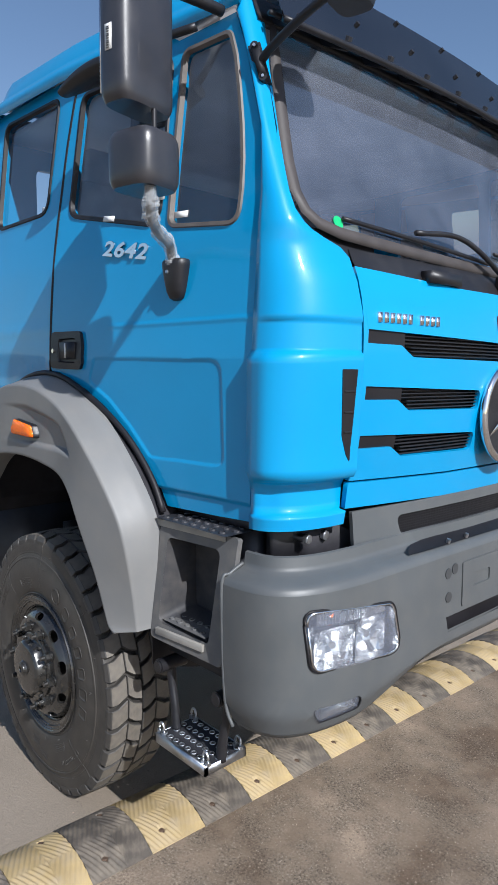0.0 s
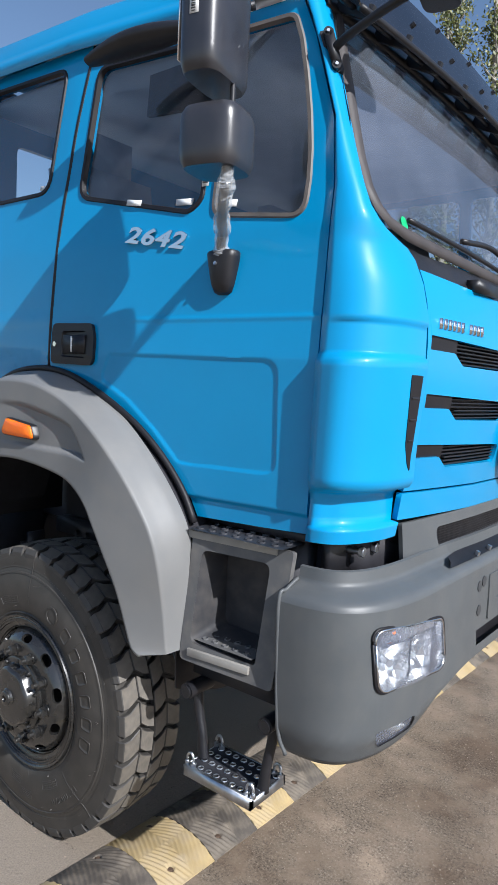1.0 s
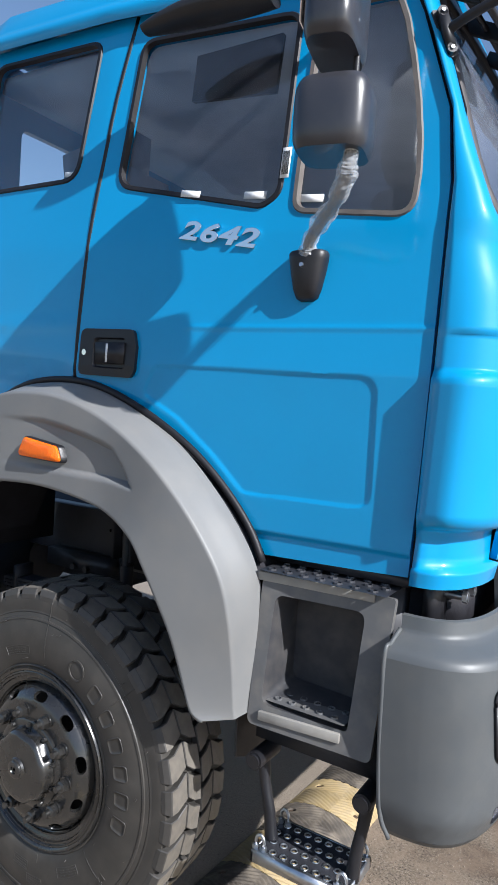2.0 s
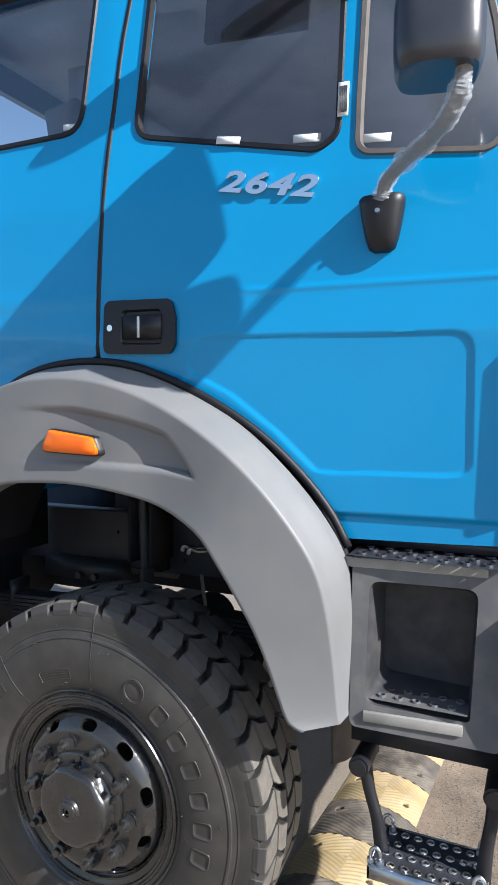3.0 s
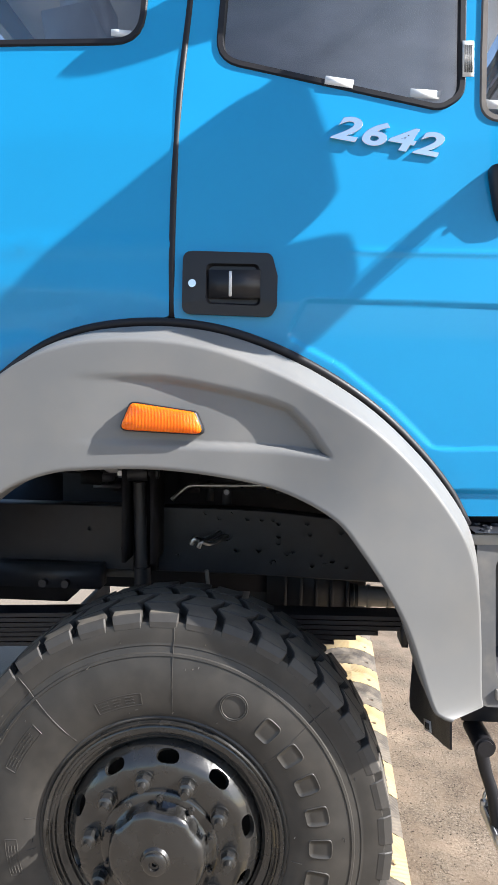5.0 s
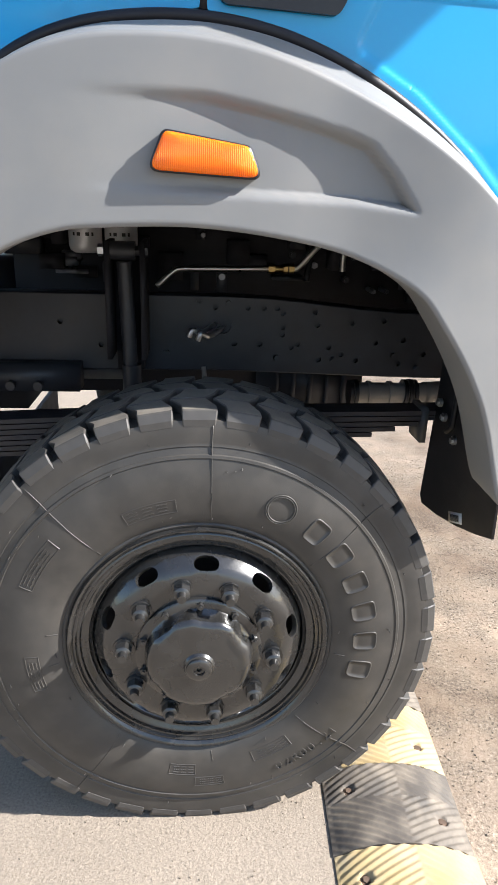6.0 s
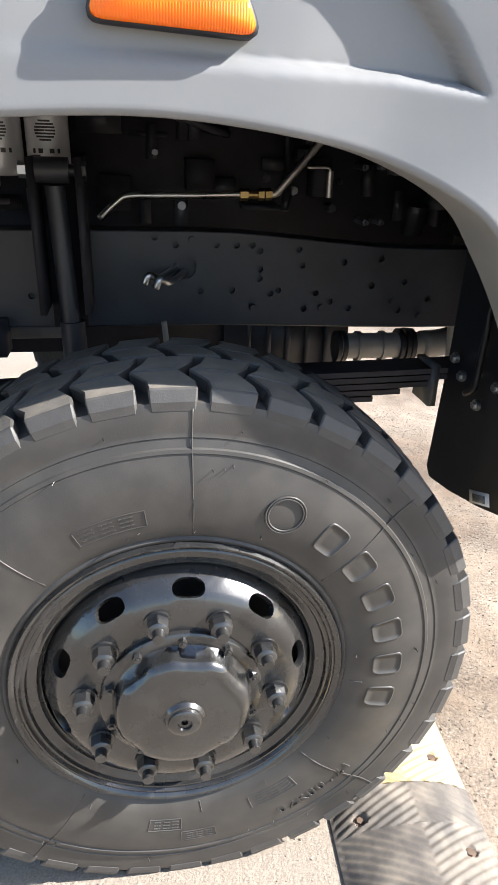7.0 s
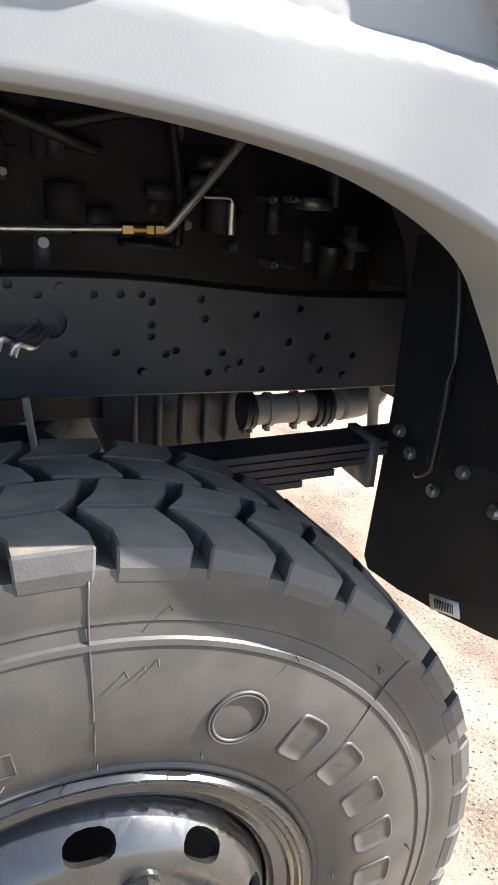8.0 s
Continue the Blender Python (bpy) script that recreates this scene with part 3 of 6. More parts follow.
# fender
def resample(line, n):
    P = [Vector(p) for p in line]
    L = [0]
    for a, b in zip(P, P[1:]):
        L.append(L[-1] + (b - a).length)
    out = []
    for k in range(n):
        s = L[-1] * k / (n - 1)
        i = max(j for j in range(len(L) - 1) if L[j] <= s + 1e-9)
        t = (s - L[i]) / (L[i + 1] - L[i])
        a, b, c, d = P[max(i - 1, 0)], P[i], P[i + 1], P[min(i + 2, len(P) - 1)]
        out.append(0.5 * (2 * b + (c - a) * t + (2 * a - 5 * b + 4 * c - d) * t * t + (3 * b - a - 3 * c + d) * t ** 3))
    return out


SCOOP = rounded([(-0.75, 1.56), (0.1, 1.545), (0.28, 1.540), (0.394, 1.527), (0.346, 1.594), (0.298, 1.643), (0.238, 1.662), (0.15, 1.683), (0.0, 1.709), (-0.75, 1.72)], [0.01, 0, 0, 0.004, 0.02, 0.03, 0.03, 0, 0, 0.02], 3)
NA = 360
o_line = resample(ARCH_RIM + [(0.764, 1.235), (0.775, 1.09), (0.779, 0.94)], NA)
i_line = resample(ARCH_IN + [(0.665, 0.93), (0.69, 0.92)], NA)
SECTION = [(0.0, -0.0375), (0.715, -0.0325), (0.722, -0.031), (0.735, -0.026), (0.80, 0.002), (0.90, 0.036), (0.955, 0.054), (0.98, 0.066), (1.0, 0.10)]
vs = [0.0, 0.008, 0.02] + [0.04 + 0.0175 * k for k in range(38)] + [0.708, 0.715, 0.722, 0.728, 0.735, 0.77, 0.80, 0.83, 0.86, 0.90, 0.93, 0.955, 0.97, 0.98, 0.99, 1.0]
rows = []
for k in range(NA):
    o, i = o_line[k], i_line[k]
    s = k / (NA - 1)
    low = smooth_step(1.62, 0.86, i.y) * smooth_step(0.1, 0.5, i.x)
    out = -0.014 * smooth_step(-0.30, 0.30, i.x) + 0.060 * smooth_step(0.24, 0.56, i.x)
    row = [(i.x, 0.06 + 0.060 * low, i.y + 0.004), (i.x, -0.034 + 0.060 * low - out, i.y + 0.0005)]
    for v0 in vs:
        c_ = 0.90 - 0.045 * smooth_step(0.30, 0.62, s)
        v = v0 * c_ / 0.722 if v0 < 0.722 else c_ + (v0 - 0.722) * (1 - c_) / 0.278
        p = i + (o - i) * v
        w = v * 0.722 / c_ if v < c_ else 0.722 + (v - c_) * 0.278 / (1 - c_)
        y2 = lerp_rows(SECTION, w)[0] + 0.060 * smooth_step(1.62, 0.86, p.y) * smooth_step(0.1, 0.5, p.x) + 0.014 * smooth_step(-0.30, 0.30, p.x) * smooth_step(1.0, 0.72, w) - 0.060 * smooth_step(0.24, 0.56, i.x) * max(0.0, 1 - w / 0.722)
        y2 -= 0.020 * min(w / 0.722, (1 - w) / 0.278) * smooth_step(0.20, 0.55, p.x)
        d = sd_poly((p.x, p.y), SCOOP) if -0.6 < p.x < 0.45 and p.y > 1.5 else 1
        deep = (0.016 + 0.009 * smooth_step(0.12, 0.36, p.x)) * smooth_step(-0.25, 0.15, p.x) * smooth_step(0.002, -0.012, d)
        row.append((p.x, y2 + deep, p.y))
    rows.append(row)
bm = bmesh.new()
grid(bm, rows)
fender = part("fender", face_out(bm, (0, -1, 0)), FENDER, truck, "wide grey plastic wheel-arch fender", thick=0.006)


# wheel
def wheel_at(m, name="wheel", full=True):
    bm = bmesh.new()
    # rim with its flange, well and the dished disc
    lathe(bm, [(0.262, 0.20), (0.262, 0.055), (0.270, 0.045), (0.288, 0.038), (0.302, 0.026), (0.306, 0.014), (0.302, 0.006), (0.297, 0.007), (0.292, 0.013), (0.289, 0.011), (0.286, 0.011), (0.283, 0.016), (0.279, 0.015), (0.276, 0.015), (0.273, 0.021), (0.268, 0.022), (0.262, 0.027), (0.257, 0.028), (0.254, 0.034), (0.250, 0.036), (0.2485, 0.045), (0.248, 0.12)], 96)
    w = part(name, bm, RIM, truck, "black steel wheel with ten nuts and new rubber tyre", at=m)
    holes = []
    R = 0.222
    for k in range(10):
        c = radians(4 + 36 * k) * R
        holes.append([(c + 0.0285 * math.copysign(abs(math.cos(a)) ** 0.8, math.cos(a)), R + 0.0130 * math.copysign(abs(math.sin(a)) ** 0.8, math.sin(a))) for a in [2 * math.pi * j / 16 for j in range(16)]])
    L = 2 * math.pi * R
    n = 120
    r0, r1 = 0.125, 0.248
    off = radians(-13) * R
    holes = [[(u if off <= u < off + L else u, r) for u, r in h] for h in holes]
    outer = [(off + L * k / n, r0) for k in range(n + 1)] + [(off + L * k / n, r1) for k in range(n, -1, -1)]
    DISC = [(0.125, -0.014), (0.192, -0.014), (0.199, -0.013), (0.206, -0.011), (0.214, -0.007), (0.222, 0.000), (0.230, 0.009), (0.238, 0.020), (0.244, 0.030), (0.248, 0.044)]

    def disc_fold(u, r):
        y = lerp_rows(DISC, r)[0]
        return (r * math.sin(u / R), y, r * math.cos(u / R))

    bm = inside_bm(outer, holes, 0.016, disc_fold)
    bmesh.ops.remove_doubles(bm, verts=bm.verts, dist=0.0004)
    bmesh.ops.recalc_face_normals(bm, faces=bm.faces)
    part("disc", face_out(bm, (0, -1, 0)), RIM, w, thick=0.012)
    bm = bmesh.new()
    lathe(bm, [(0.0, 0.10), (0.24, 0.10), (0.24, 0.14), (0, 0.14)], 48)
    part("brake_drum", bm, CHASSIS, w)
    bm = bmesh.new()
    lathe(bm, [(0.146, -0.008), (0.145, -0.022), (0.141, -0.025), (0.124, -0.026), (0.121, -0.031), (0.119, -0.052), (0.115, -0.060), (0.108, -0.065), (0.099, -0.067), (0.060, -0.068), (0.036, -0.069), (0.032, -0.076), (0.029, -0.077), (0.028, -0.082), (0.024, -0.085), (0.013, -0.085), (0.011, -0.080), (0.006, -0.079), (0.005, -0.072), (0, -0.070)], 64)
    for v in bm.verts:
        r = math.hypot(v.co.x, v.co.z)
        if 0.095 < r < 0.128 and v.co.y < -0.028:
            a = math.atan2(v.co.x, v.co.z)
            f = 1 - 0.05 * max(smooth_step(0.26, 0.12, abs(math.remainder(a - c_, 2 * math.pi))) for c_ in (-0.75, 0.15, 0.95, 2.6, -2.2))
            v.co.x, v.co.z = v.co.x * f, v.co.z * f
    part("hub_cover", bm, RIM, w, "dished black hub cover")
    bm = bmesh.new()
    cyl(bm, (0, 0, 0), (0, -0.006, 0), 0.024, seg=24)
    cyl(bm, (0, -0.006, 0), (0, -0.026, 0), 0.0205, 0.0195, seg=6)
    cyl(bm, (0, -0.026, 0), (0, -0.030, 0), 0.0180, 0.013, seg=20)
    cyl(bm, (0, -0.030, 0), (0, -0.046, 0), 0.0115, 0.010, seg=14)
    nut = finish(bm, "nut", RIM)
    bm = bmesh.new()
    cyl(bm, (0, 0, 0), (0, -0.012, 0), 0.0085, 0.008, seg=6)
    cyl(bm, (0, -0.012, 0), (0, -0.016, 0), 0.004, seg=8)
    bolt = finish(bm, "bolt", RIM)
    for k in range(10):
        a = radians(-13 + 36 * k)
        share("nut", nut, w, pose(0.172 * math.sin(a), -0.013, 0.172 * math.cos(a), 0, 17 * k, 0))
        a += radians(14)
        share("bolt", bolt, w, pose(0.1325 * math.sin(a), -0.024, 0.1325 * math.cos(a), 0, 23 * k, 0))
    # tyre
    prof = [(0.263, 0.060), (0.272, 0.040), (0.288, 0.030), (0.300, 0.022), (0.308, 0.014), (0.312, 0.013), (0.316, 0.016), (0.325, 0.010), (0.345, 0.004), (0.38, 0.0), (0.41, 0.0005), (0.44, 0.005), (0.468, 0.012), (0.470, 0.0100), (0.476, 0.0115), (0.478, 0.0150), (0.492, 0.019), (0.494, 0.0175), (0.499, 0.0190), (0.502, 0.0190), (0.520, 0.0200), (0.540, 0.0212), (0.549, 0.0240), (0.552, 0.034), (0.552, 0.055), (0.552, 0.085), (0.553, 0.12), (0.553, 0.165)]
    prof = prof + [(r, 0.33 - y) for r, y in prof[-2::-1]]
    bm = bmesh.new()
    lathe(bm, prof, 128, closed=True)
    tyre = part("tyre", bm, TYRE, w, "black rubber truck tyre with dusty sidewall")
    # tread blocks, four rows of slanted lugs
    NB = 38
    pitch = 2 * math.pi / NB

    def lug(outline, r_in, r_out, flip=False):
        bm = bmesh.new()
        top, low = [], []
        for u, y, drop in outline:
            for row, r in ((top, r_out - drop), (low, r_in)):
                a = u * pitch
                yy = 0.33 - y if flip else y
                row.append(bm.verts.new((r * math.sin(a), yy, r * math.cos(a))))
        n = len(top)
        if n == 8:
            tops = ((0, 1, 2, 7), (2, 3, 6, 7), (3, 4, 5, 6))
        else:
            tops = ((0, 1, 2, 5), (2, 3, 4, 5))
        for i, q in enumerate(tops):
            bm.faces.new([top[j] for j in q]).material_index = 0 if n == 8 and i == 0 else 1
        bm.faces.new(low[::-1])
        for i in range(n):
            bm.faces.new((top[i], low[i], low[(i + 1) % n], top[(i + 1) % n]))
        bmesh.ops.recalc_face_normals(bm, faces=bm.faces)
        me = finish(bev(bm, 0.0025, 1, 0.5), "tread_block", TREAD, smooth=False)
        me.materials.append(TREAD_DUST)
        return me

    shoulder = [(-0.42, 0.0204, 0.022), (0.36, 0.0204, 0.022), (0.38, 0.028, 0.002), (0.36, 0.055, 0.0), (0.12, 0.098, -0.003), (-0.72, 0.098, -0.003), (-0.44, 0.055, 0.0), (-0.42, 0.028, 0.002)]
    inner = [(-0.72, 0.101, -0.003), (0.10, 0.101, -0.003), (0.32, 0.128, -0.005), (0.44, 0.162, -0.006), (-0.38, 0.162, -0.006), (-0.50, 0.128, -0.005)]
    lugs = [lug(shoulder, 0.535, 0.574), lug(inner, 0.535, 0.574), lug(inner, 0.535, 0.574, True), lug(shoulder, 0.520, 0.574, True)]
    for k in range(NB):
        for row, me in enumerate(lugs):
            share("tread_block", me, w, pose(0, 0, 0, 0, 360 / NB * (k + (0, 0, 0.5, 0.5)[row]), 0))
    return w


wheel = wheel_at(Matrix.Translation((0, 0, AXLE)))
far_wheel = copy_thing(wheel, Matrix.Translation((0, 2 * MID, AXLE)) @ pose(0, 0, 0, 0, 0, 180))

# bumper
def bumper_line(z, x_side, grow):
    pts = []
    for k in range(25):
        a = math.pi / 2 * k / 24
        s, c = math.sin(a) ** (2 / 3.3), math.cos(a) ** (2 / 3.3)
        pts.append((x_side + (1.455 + grow - x_side) * s, 0.62 - (0.54 + grow) * c, z))
    return pts + [(1.455 + grow + 0.012 * ((k + 1) / 6) , 0.62 + (MID - 0.62) * (k + 1) / 6, z) for k in range(6)]


PLAN = [(0.70, 1.185, -0.050), (0.73, 1.18, -0.038), (0.80, 1.166, -0.006), (0.815, 1.165, 0.001), (0.95, 1.16, 0.004), (1.10, 1.155, 0.004), (1.195, 1.155, 0.0)]
ref = bumper_line(0.95, 1.16, 0.0)
REACH = [0.0]
for a, b in zip(ref, ref[1:]):
    REACH.append(REACH[-1] + math.dist(a, b))


def bottom_rise(y):
    """How far the bumper's lower edge is cut up towards the middle."""
    return 0.088 * smooth_step(0.40, 0.92, y if y <= MID else 2 * MID - y)


def bumper_fold(u, z, out=0.0):
    """A place on the bumper's skin, u along it from the side to the middle; past the middle it is mirrored."""
    flip, u = u > REACH[-1], (u if u <= REACH[-1] else 2 * REACH[-1] - u)
    x_side, grow = lerp_rows(PLAN, z)
    line = bumper_line(z, x_side, grow + out)
    i = max(k for k in range(len(REACH) - 1) if REACH[k] <= max(0, u) + 1e-9)
    t = (max(0, u) - REACH[i]) / (REACH[i + 1] - REACH[i])
    x, y, _ = (p + (q - p) * t for p, q in zip(line[i], line[i + 1]))
    return (x, 2 * MID - y if flip else y, z + bottom_rise(y) * smooth_step(0.90, 0.745, z))


def along(y):
    """How far along the bumper's skin a place y across the truck lies."""
    for k in range(len(ref) - 1):
        if ref[k][1] <= y <= ref[k + 1][1]:
            return REACH[k] + (REACH[k + 1] - REACH[k]) * (y - ref[k][1]) / (ref[k + 1][1] - ref[k][1])
    return REACH[-1]


END = 2 * REACH[-1]
LAMP = rounded([(along(0.19), 1.150), (along(0.565), 1.105), (along(0.615), 0.925), (along(0.215), 0.957)], [0.035, 0.05, 0.045, 0.045], 6)
FOG = rounded([(along(0.215), 0.835), (along(0.415), 0.828), (along(0.425), 0.775), (along(0.245), 0.772)], [0.02, 0.02, 0.02, 0.02], 4)
INTAKE = [(along(0.90), 0.965), (END - along(0.90), 0.965), (END - along(0.92), 0.905), (along(0.92), 0.905)]
other = lambda loop: [(END - u, z) for u, z in loop][::-1]
n = 60
outline = [(END * k / n, 0.745) for k in range(n + 1)] + [(END * k / n, 1.195) for k in range(n, -1, -1)]
bm = inside_bm(outline, [LAMP, FOG, other(LAMP), other(FOG), INTAKE], 0.035, bumper_fold)
for strip in (((0.79, 1.20, -0.11), (0.732, 1.195, -0.080), (0.725, 1.19, -0.056), (0.729, 1.184, -0.043), (0.745, 1.177, -0.031)), ((1.195, 1.155, 0.0), (1.208, 1.156, -0.004), (1.216, 1.158, -0.012), (1.222, 1.16, -0.024), (1.232, 1.163, -0.055), (1.240, 1.165, -0.078), (1.246, 1.165, -0.084), (1.256, 1.165, -0.086), (1.285, 1.165, -0.09), (1.288, 1.165, -0.10))):
    rows = []
    for z, x_side, grow in strip:
        half = [(x, y, zz + bottom_rise(y) * smooth_step(0.90, 0.80, z)) for x, y, zz in bumper_line(z, x_side, grow)]
        rows.append(half + [(x, 2 * MID - y, zz) for x, y, zz in half[-2::-1]])
    grid(bm, rows)
bmesh.ops.recalc_face_normals(bm, faces=bm.faces)
bumper = part("bumper", face_out(bm, (1, 0, 0)), GREY, truck, "moulded grey plastic front bumper")
side_edge = bmesh.new()
tube(side_edge, [(1.20, 0.09, 0.738), (1.175, 0.083, 0.80), (1.162, 0.080, 0.95), (1.155, 0.080, 1.195), (1.16, 0.11, 1.225), (1.165, 0.16, 1.25)], 0.006, 8)
part("edge", side_edge, GREY, bumper)

# step box between fender and bumper
hole = rounded([(0.815, 1.275), (1.075, 1.275), (1.065, 0.965), (0.815, 0.975)], [0.03, 0.03, 0.012, 0.03])


def step_fold(x, z):
    return (x, 0.065 + 0.10 * (z - 0.92) / 0.42 * 0.6 + 0.03 * smooth_step(0.0, 0.4, x - 0.75), z)


outline = rounded([(0.768, 1.335), (1.15, 1.325), (1.135, 0.905), (0.780, 0.915)], [0.01, 0.01, 0.02, 0.02])
step = part("step_box", face_out(inside_bm(outline, [hole], 0.05, step_fold), (0, -1, 0)), STEPGREY, truck, "dark grey entry step box with recessed tread", smooth=False, thick=0.02)

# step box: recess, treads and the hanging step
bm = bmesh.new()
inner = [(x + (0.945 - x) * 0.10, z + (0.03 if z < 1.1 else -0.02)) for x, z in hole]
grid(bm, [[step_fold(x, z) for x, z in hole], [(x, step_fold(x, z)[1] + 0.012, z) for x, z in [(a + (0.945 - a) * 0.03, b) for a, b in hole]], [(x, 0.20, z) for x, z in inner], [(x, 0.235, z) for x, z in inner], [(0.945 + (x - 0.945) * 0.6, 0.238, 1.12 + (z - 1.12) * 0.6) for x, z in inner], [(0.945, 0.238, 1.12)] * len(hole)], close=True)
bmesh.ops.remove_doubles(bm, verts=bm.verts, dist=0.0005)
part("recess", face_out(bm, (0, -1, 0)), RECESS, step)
for z, x0, x1, d in ((1.318, 0.75, 1.095, 0.0), (0.946, 0.815, 1.05, -0.004)):
    bm = bmesh.new()
    y0, y1 = step_fold(x0, z)[1] - 0.005 + d, step_fold(x1, z)[1] - 0.005 + d
    vs_ = box(bm, 0, math.dist((x0, y0), (x1, y1)), -0.001, 0.012, -0.013, 0.013, Matrix.Translation((x0, y0, z)) @ Matrix.Rotation(math.atan2(y1 - y0, x1 - x0), 4, "Z"))
    part("edge_strip", bev(bm, 0.003), STRIP, step, "worn pale metal edge strip")


def perforated(name, x0, x1, y0, y1, z, nx, ny, r, material, parent, label, lift=0.005, collar=None):
    """A tread plate with raised round holes."""
    holes_ = []
    for j in range(ny):
        for i in range(nx):
            cx = x0 + (x1 - x0) * (i + 0.6 + 0.35 * (j % 2)) / (nx + 0.5)
            cy = y0 + (y1 - y0) * (j + 0.6) / (ny + 0.2)
            holes_.append([(cx + r * math.cos(2 * math.pi * k / 10), cy + r * math.sin(2 * math.pi * k / 10)) for k in range(10)])
    bm = inside_bm([(x0, y0), (x1, y0), (x1, y1), (x0, y1)], holes_, 0, lambda a, b: (a, b, z))
    for h in holes_:
        cx, cy = sum(p[0] for p in h) / 10, sum(p[1] for p in h) / 10
        grid(bm, [[(cx + (p[0] - cx) * f, cy + (p[1] - cy) * f, z + dz) for p in h] for f, dz in ((1.25, 0.0), (1.12, lift), (0.94, lift), (0.88, -0.006))], close=True)
    plate = part(name, face_out(bm, (0, 0, 1)), material, parent, label, smooth=False)
    if collar:
        bm = bmesh.new()
        for h in holes_:
            cx, cy = sum(p[0] for p in h) / 10, sum(p[1] for p in h) / 10
            grid(bm, [[(cx + (p[0] - cx) * f, cy + (p[1] - cy) * f, z + dz) for p in h] for f, dz in ((1.22, lift * 0.5), (1.12, lift + 0.0012), (0.92, lift + 0.0012), (0.84, 0.0))], close=True)
        tagged(part("hole_rims", face_out(bm, (0, 0, 1)), collar, plate, "bright worn hole rims", smooth=False), kind="stuff")
    return plate


perforated("tread_plate", 0.76, 1.14, 0.105, 0.25, 1.338, 7, 3, 0.011, CHASSIS, step, "black perforated tread")
perforated("tread_plate", 0.825, 1.06, 0.085, 0.225, 0.985, 5, 3, 0.009, STEPGREY, step, "perforated tread")
bm = bmesh.new()
box(bm, 0.74, 1.14, 0.24, 0.30, 0.93, 1.36)
box(bm, 0.74, 1.16, 0.215, 0.30, 1.345, 1.375)
part("rear_plate", bev(bm, 0.004), CHASSIS, step)

hang = part("hanging_step", rbox(0.835, 1.115, 0.045, 0.060, 0.545, 0.578, 0.003), STEEL, truck, "zinc-plated perforated hanging step on rubber arms")
perforated("tread_plate", 0.835, 1.115, 0.048, 0.225, 0.575, 8, 4, 0.0095, CHASSIS, hang, "perforated black tread with bright hole rims", 0.002, STEEL)
bm = bmesh.new()
box(bm, 0.835, 0.84, 0.045, 0.225, 0.545, 0.576), box(bm, 1.11, 1.115, 0.045, 0.225, 0.545, 0.576), box(bm, 0.835, 1.115, 0.22, 0.226, 0.545, 0.576)
part("plate_rim", bm, STEEL, hang)
for x, y in ((0.852, 0.062), (1.098, 0.062), (0.852, 0.205), (1.098, 0.205)):
    bm = bmesh.new()
    tube(bm, [(x - 0.012, y, 0.575), (x - 0.012, y, 0.605), (x, y, 0.618), (x + 0.012, y, 0.605), (x + 0.012, y, 0.575)], 0.0045, 8)
    cyl(bm, (x - 0.012, y, 0.576), (x - 0.012, y, 0.588), 0.010, seg=6), cyl(bm, (x + 0.012, y, 0.576), (x + 0.012, y, 0.588), 0.010, seg=6)
    part("u_bolt", bm, STEEL, hang)
for x0, x1 in ((0.80, 0.855), (1.125, 1.10)):
    bm = bmesh.new()
    cyl(bm, (x0, 0.085, 0.80), (x0, 0.20, 0.80), 0.026, seg=20)
    cyl(bm, (x0, 0.085, 0.80), (x0, 0.078, 0.80), 0.020, seg=20)
    part("pivot", bm, BLACK, hang)
    bm = bmesh.new()
    s_ = [(x0, 0.14, 0.80), (x0 + (x1 - x0) * 0.3, 0.135, 0.72), (x0 + (x1 - x0) * 0.7, 0.13, 0.65), (x1, 0.125, 0.565)]
    tube(bm, s_, lambda t: 0.020 - 0.004 * math.sin(math.pi * t), 10)
    bev(bm, 0.002)
    part("arm", bm, BLACK, hang)
part("cross_member", rbox(0.76, 1.17, 0.16, 0.26, 0.83, 0.93, 0.006), CHASSIS, truck)

# door hardware
hx, hz = 0.145, 1.938


def on_door(x, z, out=0.0):
    return Vector((x, side(x, z) - out, z))


bm = inside_bm(rounded([(0.028, 2.018), (0.245, 2.015), (0.26, 1.96), (0.26, 1.885), (0.245, 1.86), (0.028, 1.865)], [0.025, 0.02, 0.03, 0.03, 0.02, 0.02], 4), [rounded([(0.085, 1.988), (0.215, 1.988), (0.22, 1.886), (0.085, 1.890)], 0.015)], 0.03, lambda x, z: on_door(x, z, 0.014))
handle = part("handle", face_out(bm, (0, -1, 0)), BLACK, door, "black recessed door handle with key lock", smooth=False, thick=0.022)
bm = bmesh.new()
cup = rounded([(0.085, 1.988), (0.215, 1.988), (0.22, 1.886), (0.085, 1.890)], 0.015)
grid(bm, [[on_door(x, z, 0.013) for x, z in cup], [on_door(0.15 + (x - 0.15) * 0.9, 1.938 + (z - 1.938) * 0.9, 0.0035) for x, z in cup], [on_door(0.15, 1.938, 0.003)] * len(cup)], close=True)
bmesh.ops.remove_doubles(bm, verts=bm.verts, dist=0.0005)
part("cup", face_out(bm, (0, -1, 0)), BLACK, door)
yb = side(hx, hz)
part("grip", rbox(0.092, 0.218, yb - 0.016, yb - 0.002, 1.904, 1.972, 0.006, 3), BLACK, door)
part("grip_mark", rbox(0.142, 0.149, yb - 0.0185, yb - 0.012, 1.908, 1.968, 0.001), WHITE, door)
bm = bmesh.new()
cyl(bm, (0.053, yb - 0.010, 1.938), (0.053, yb - 0.027, 1.938), 0.0095, seg=20)
part("key_lock", bm, CHROME, door)
bm = text_bm("2642", 0.098, 0.010, 0.26, 0.0022)
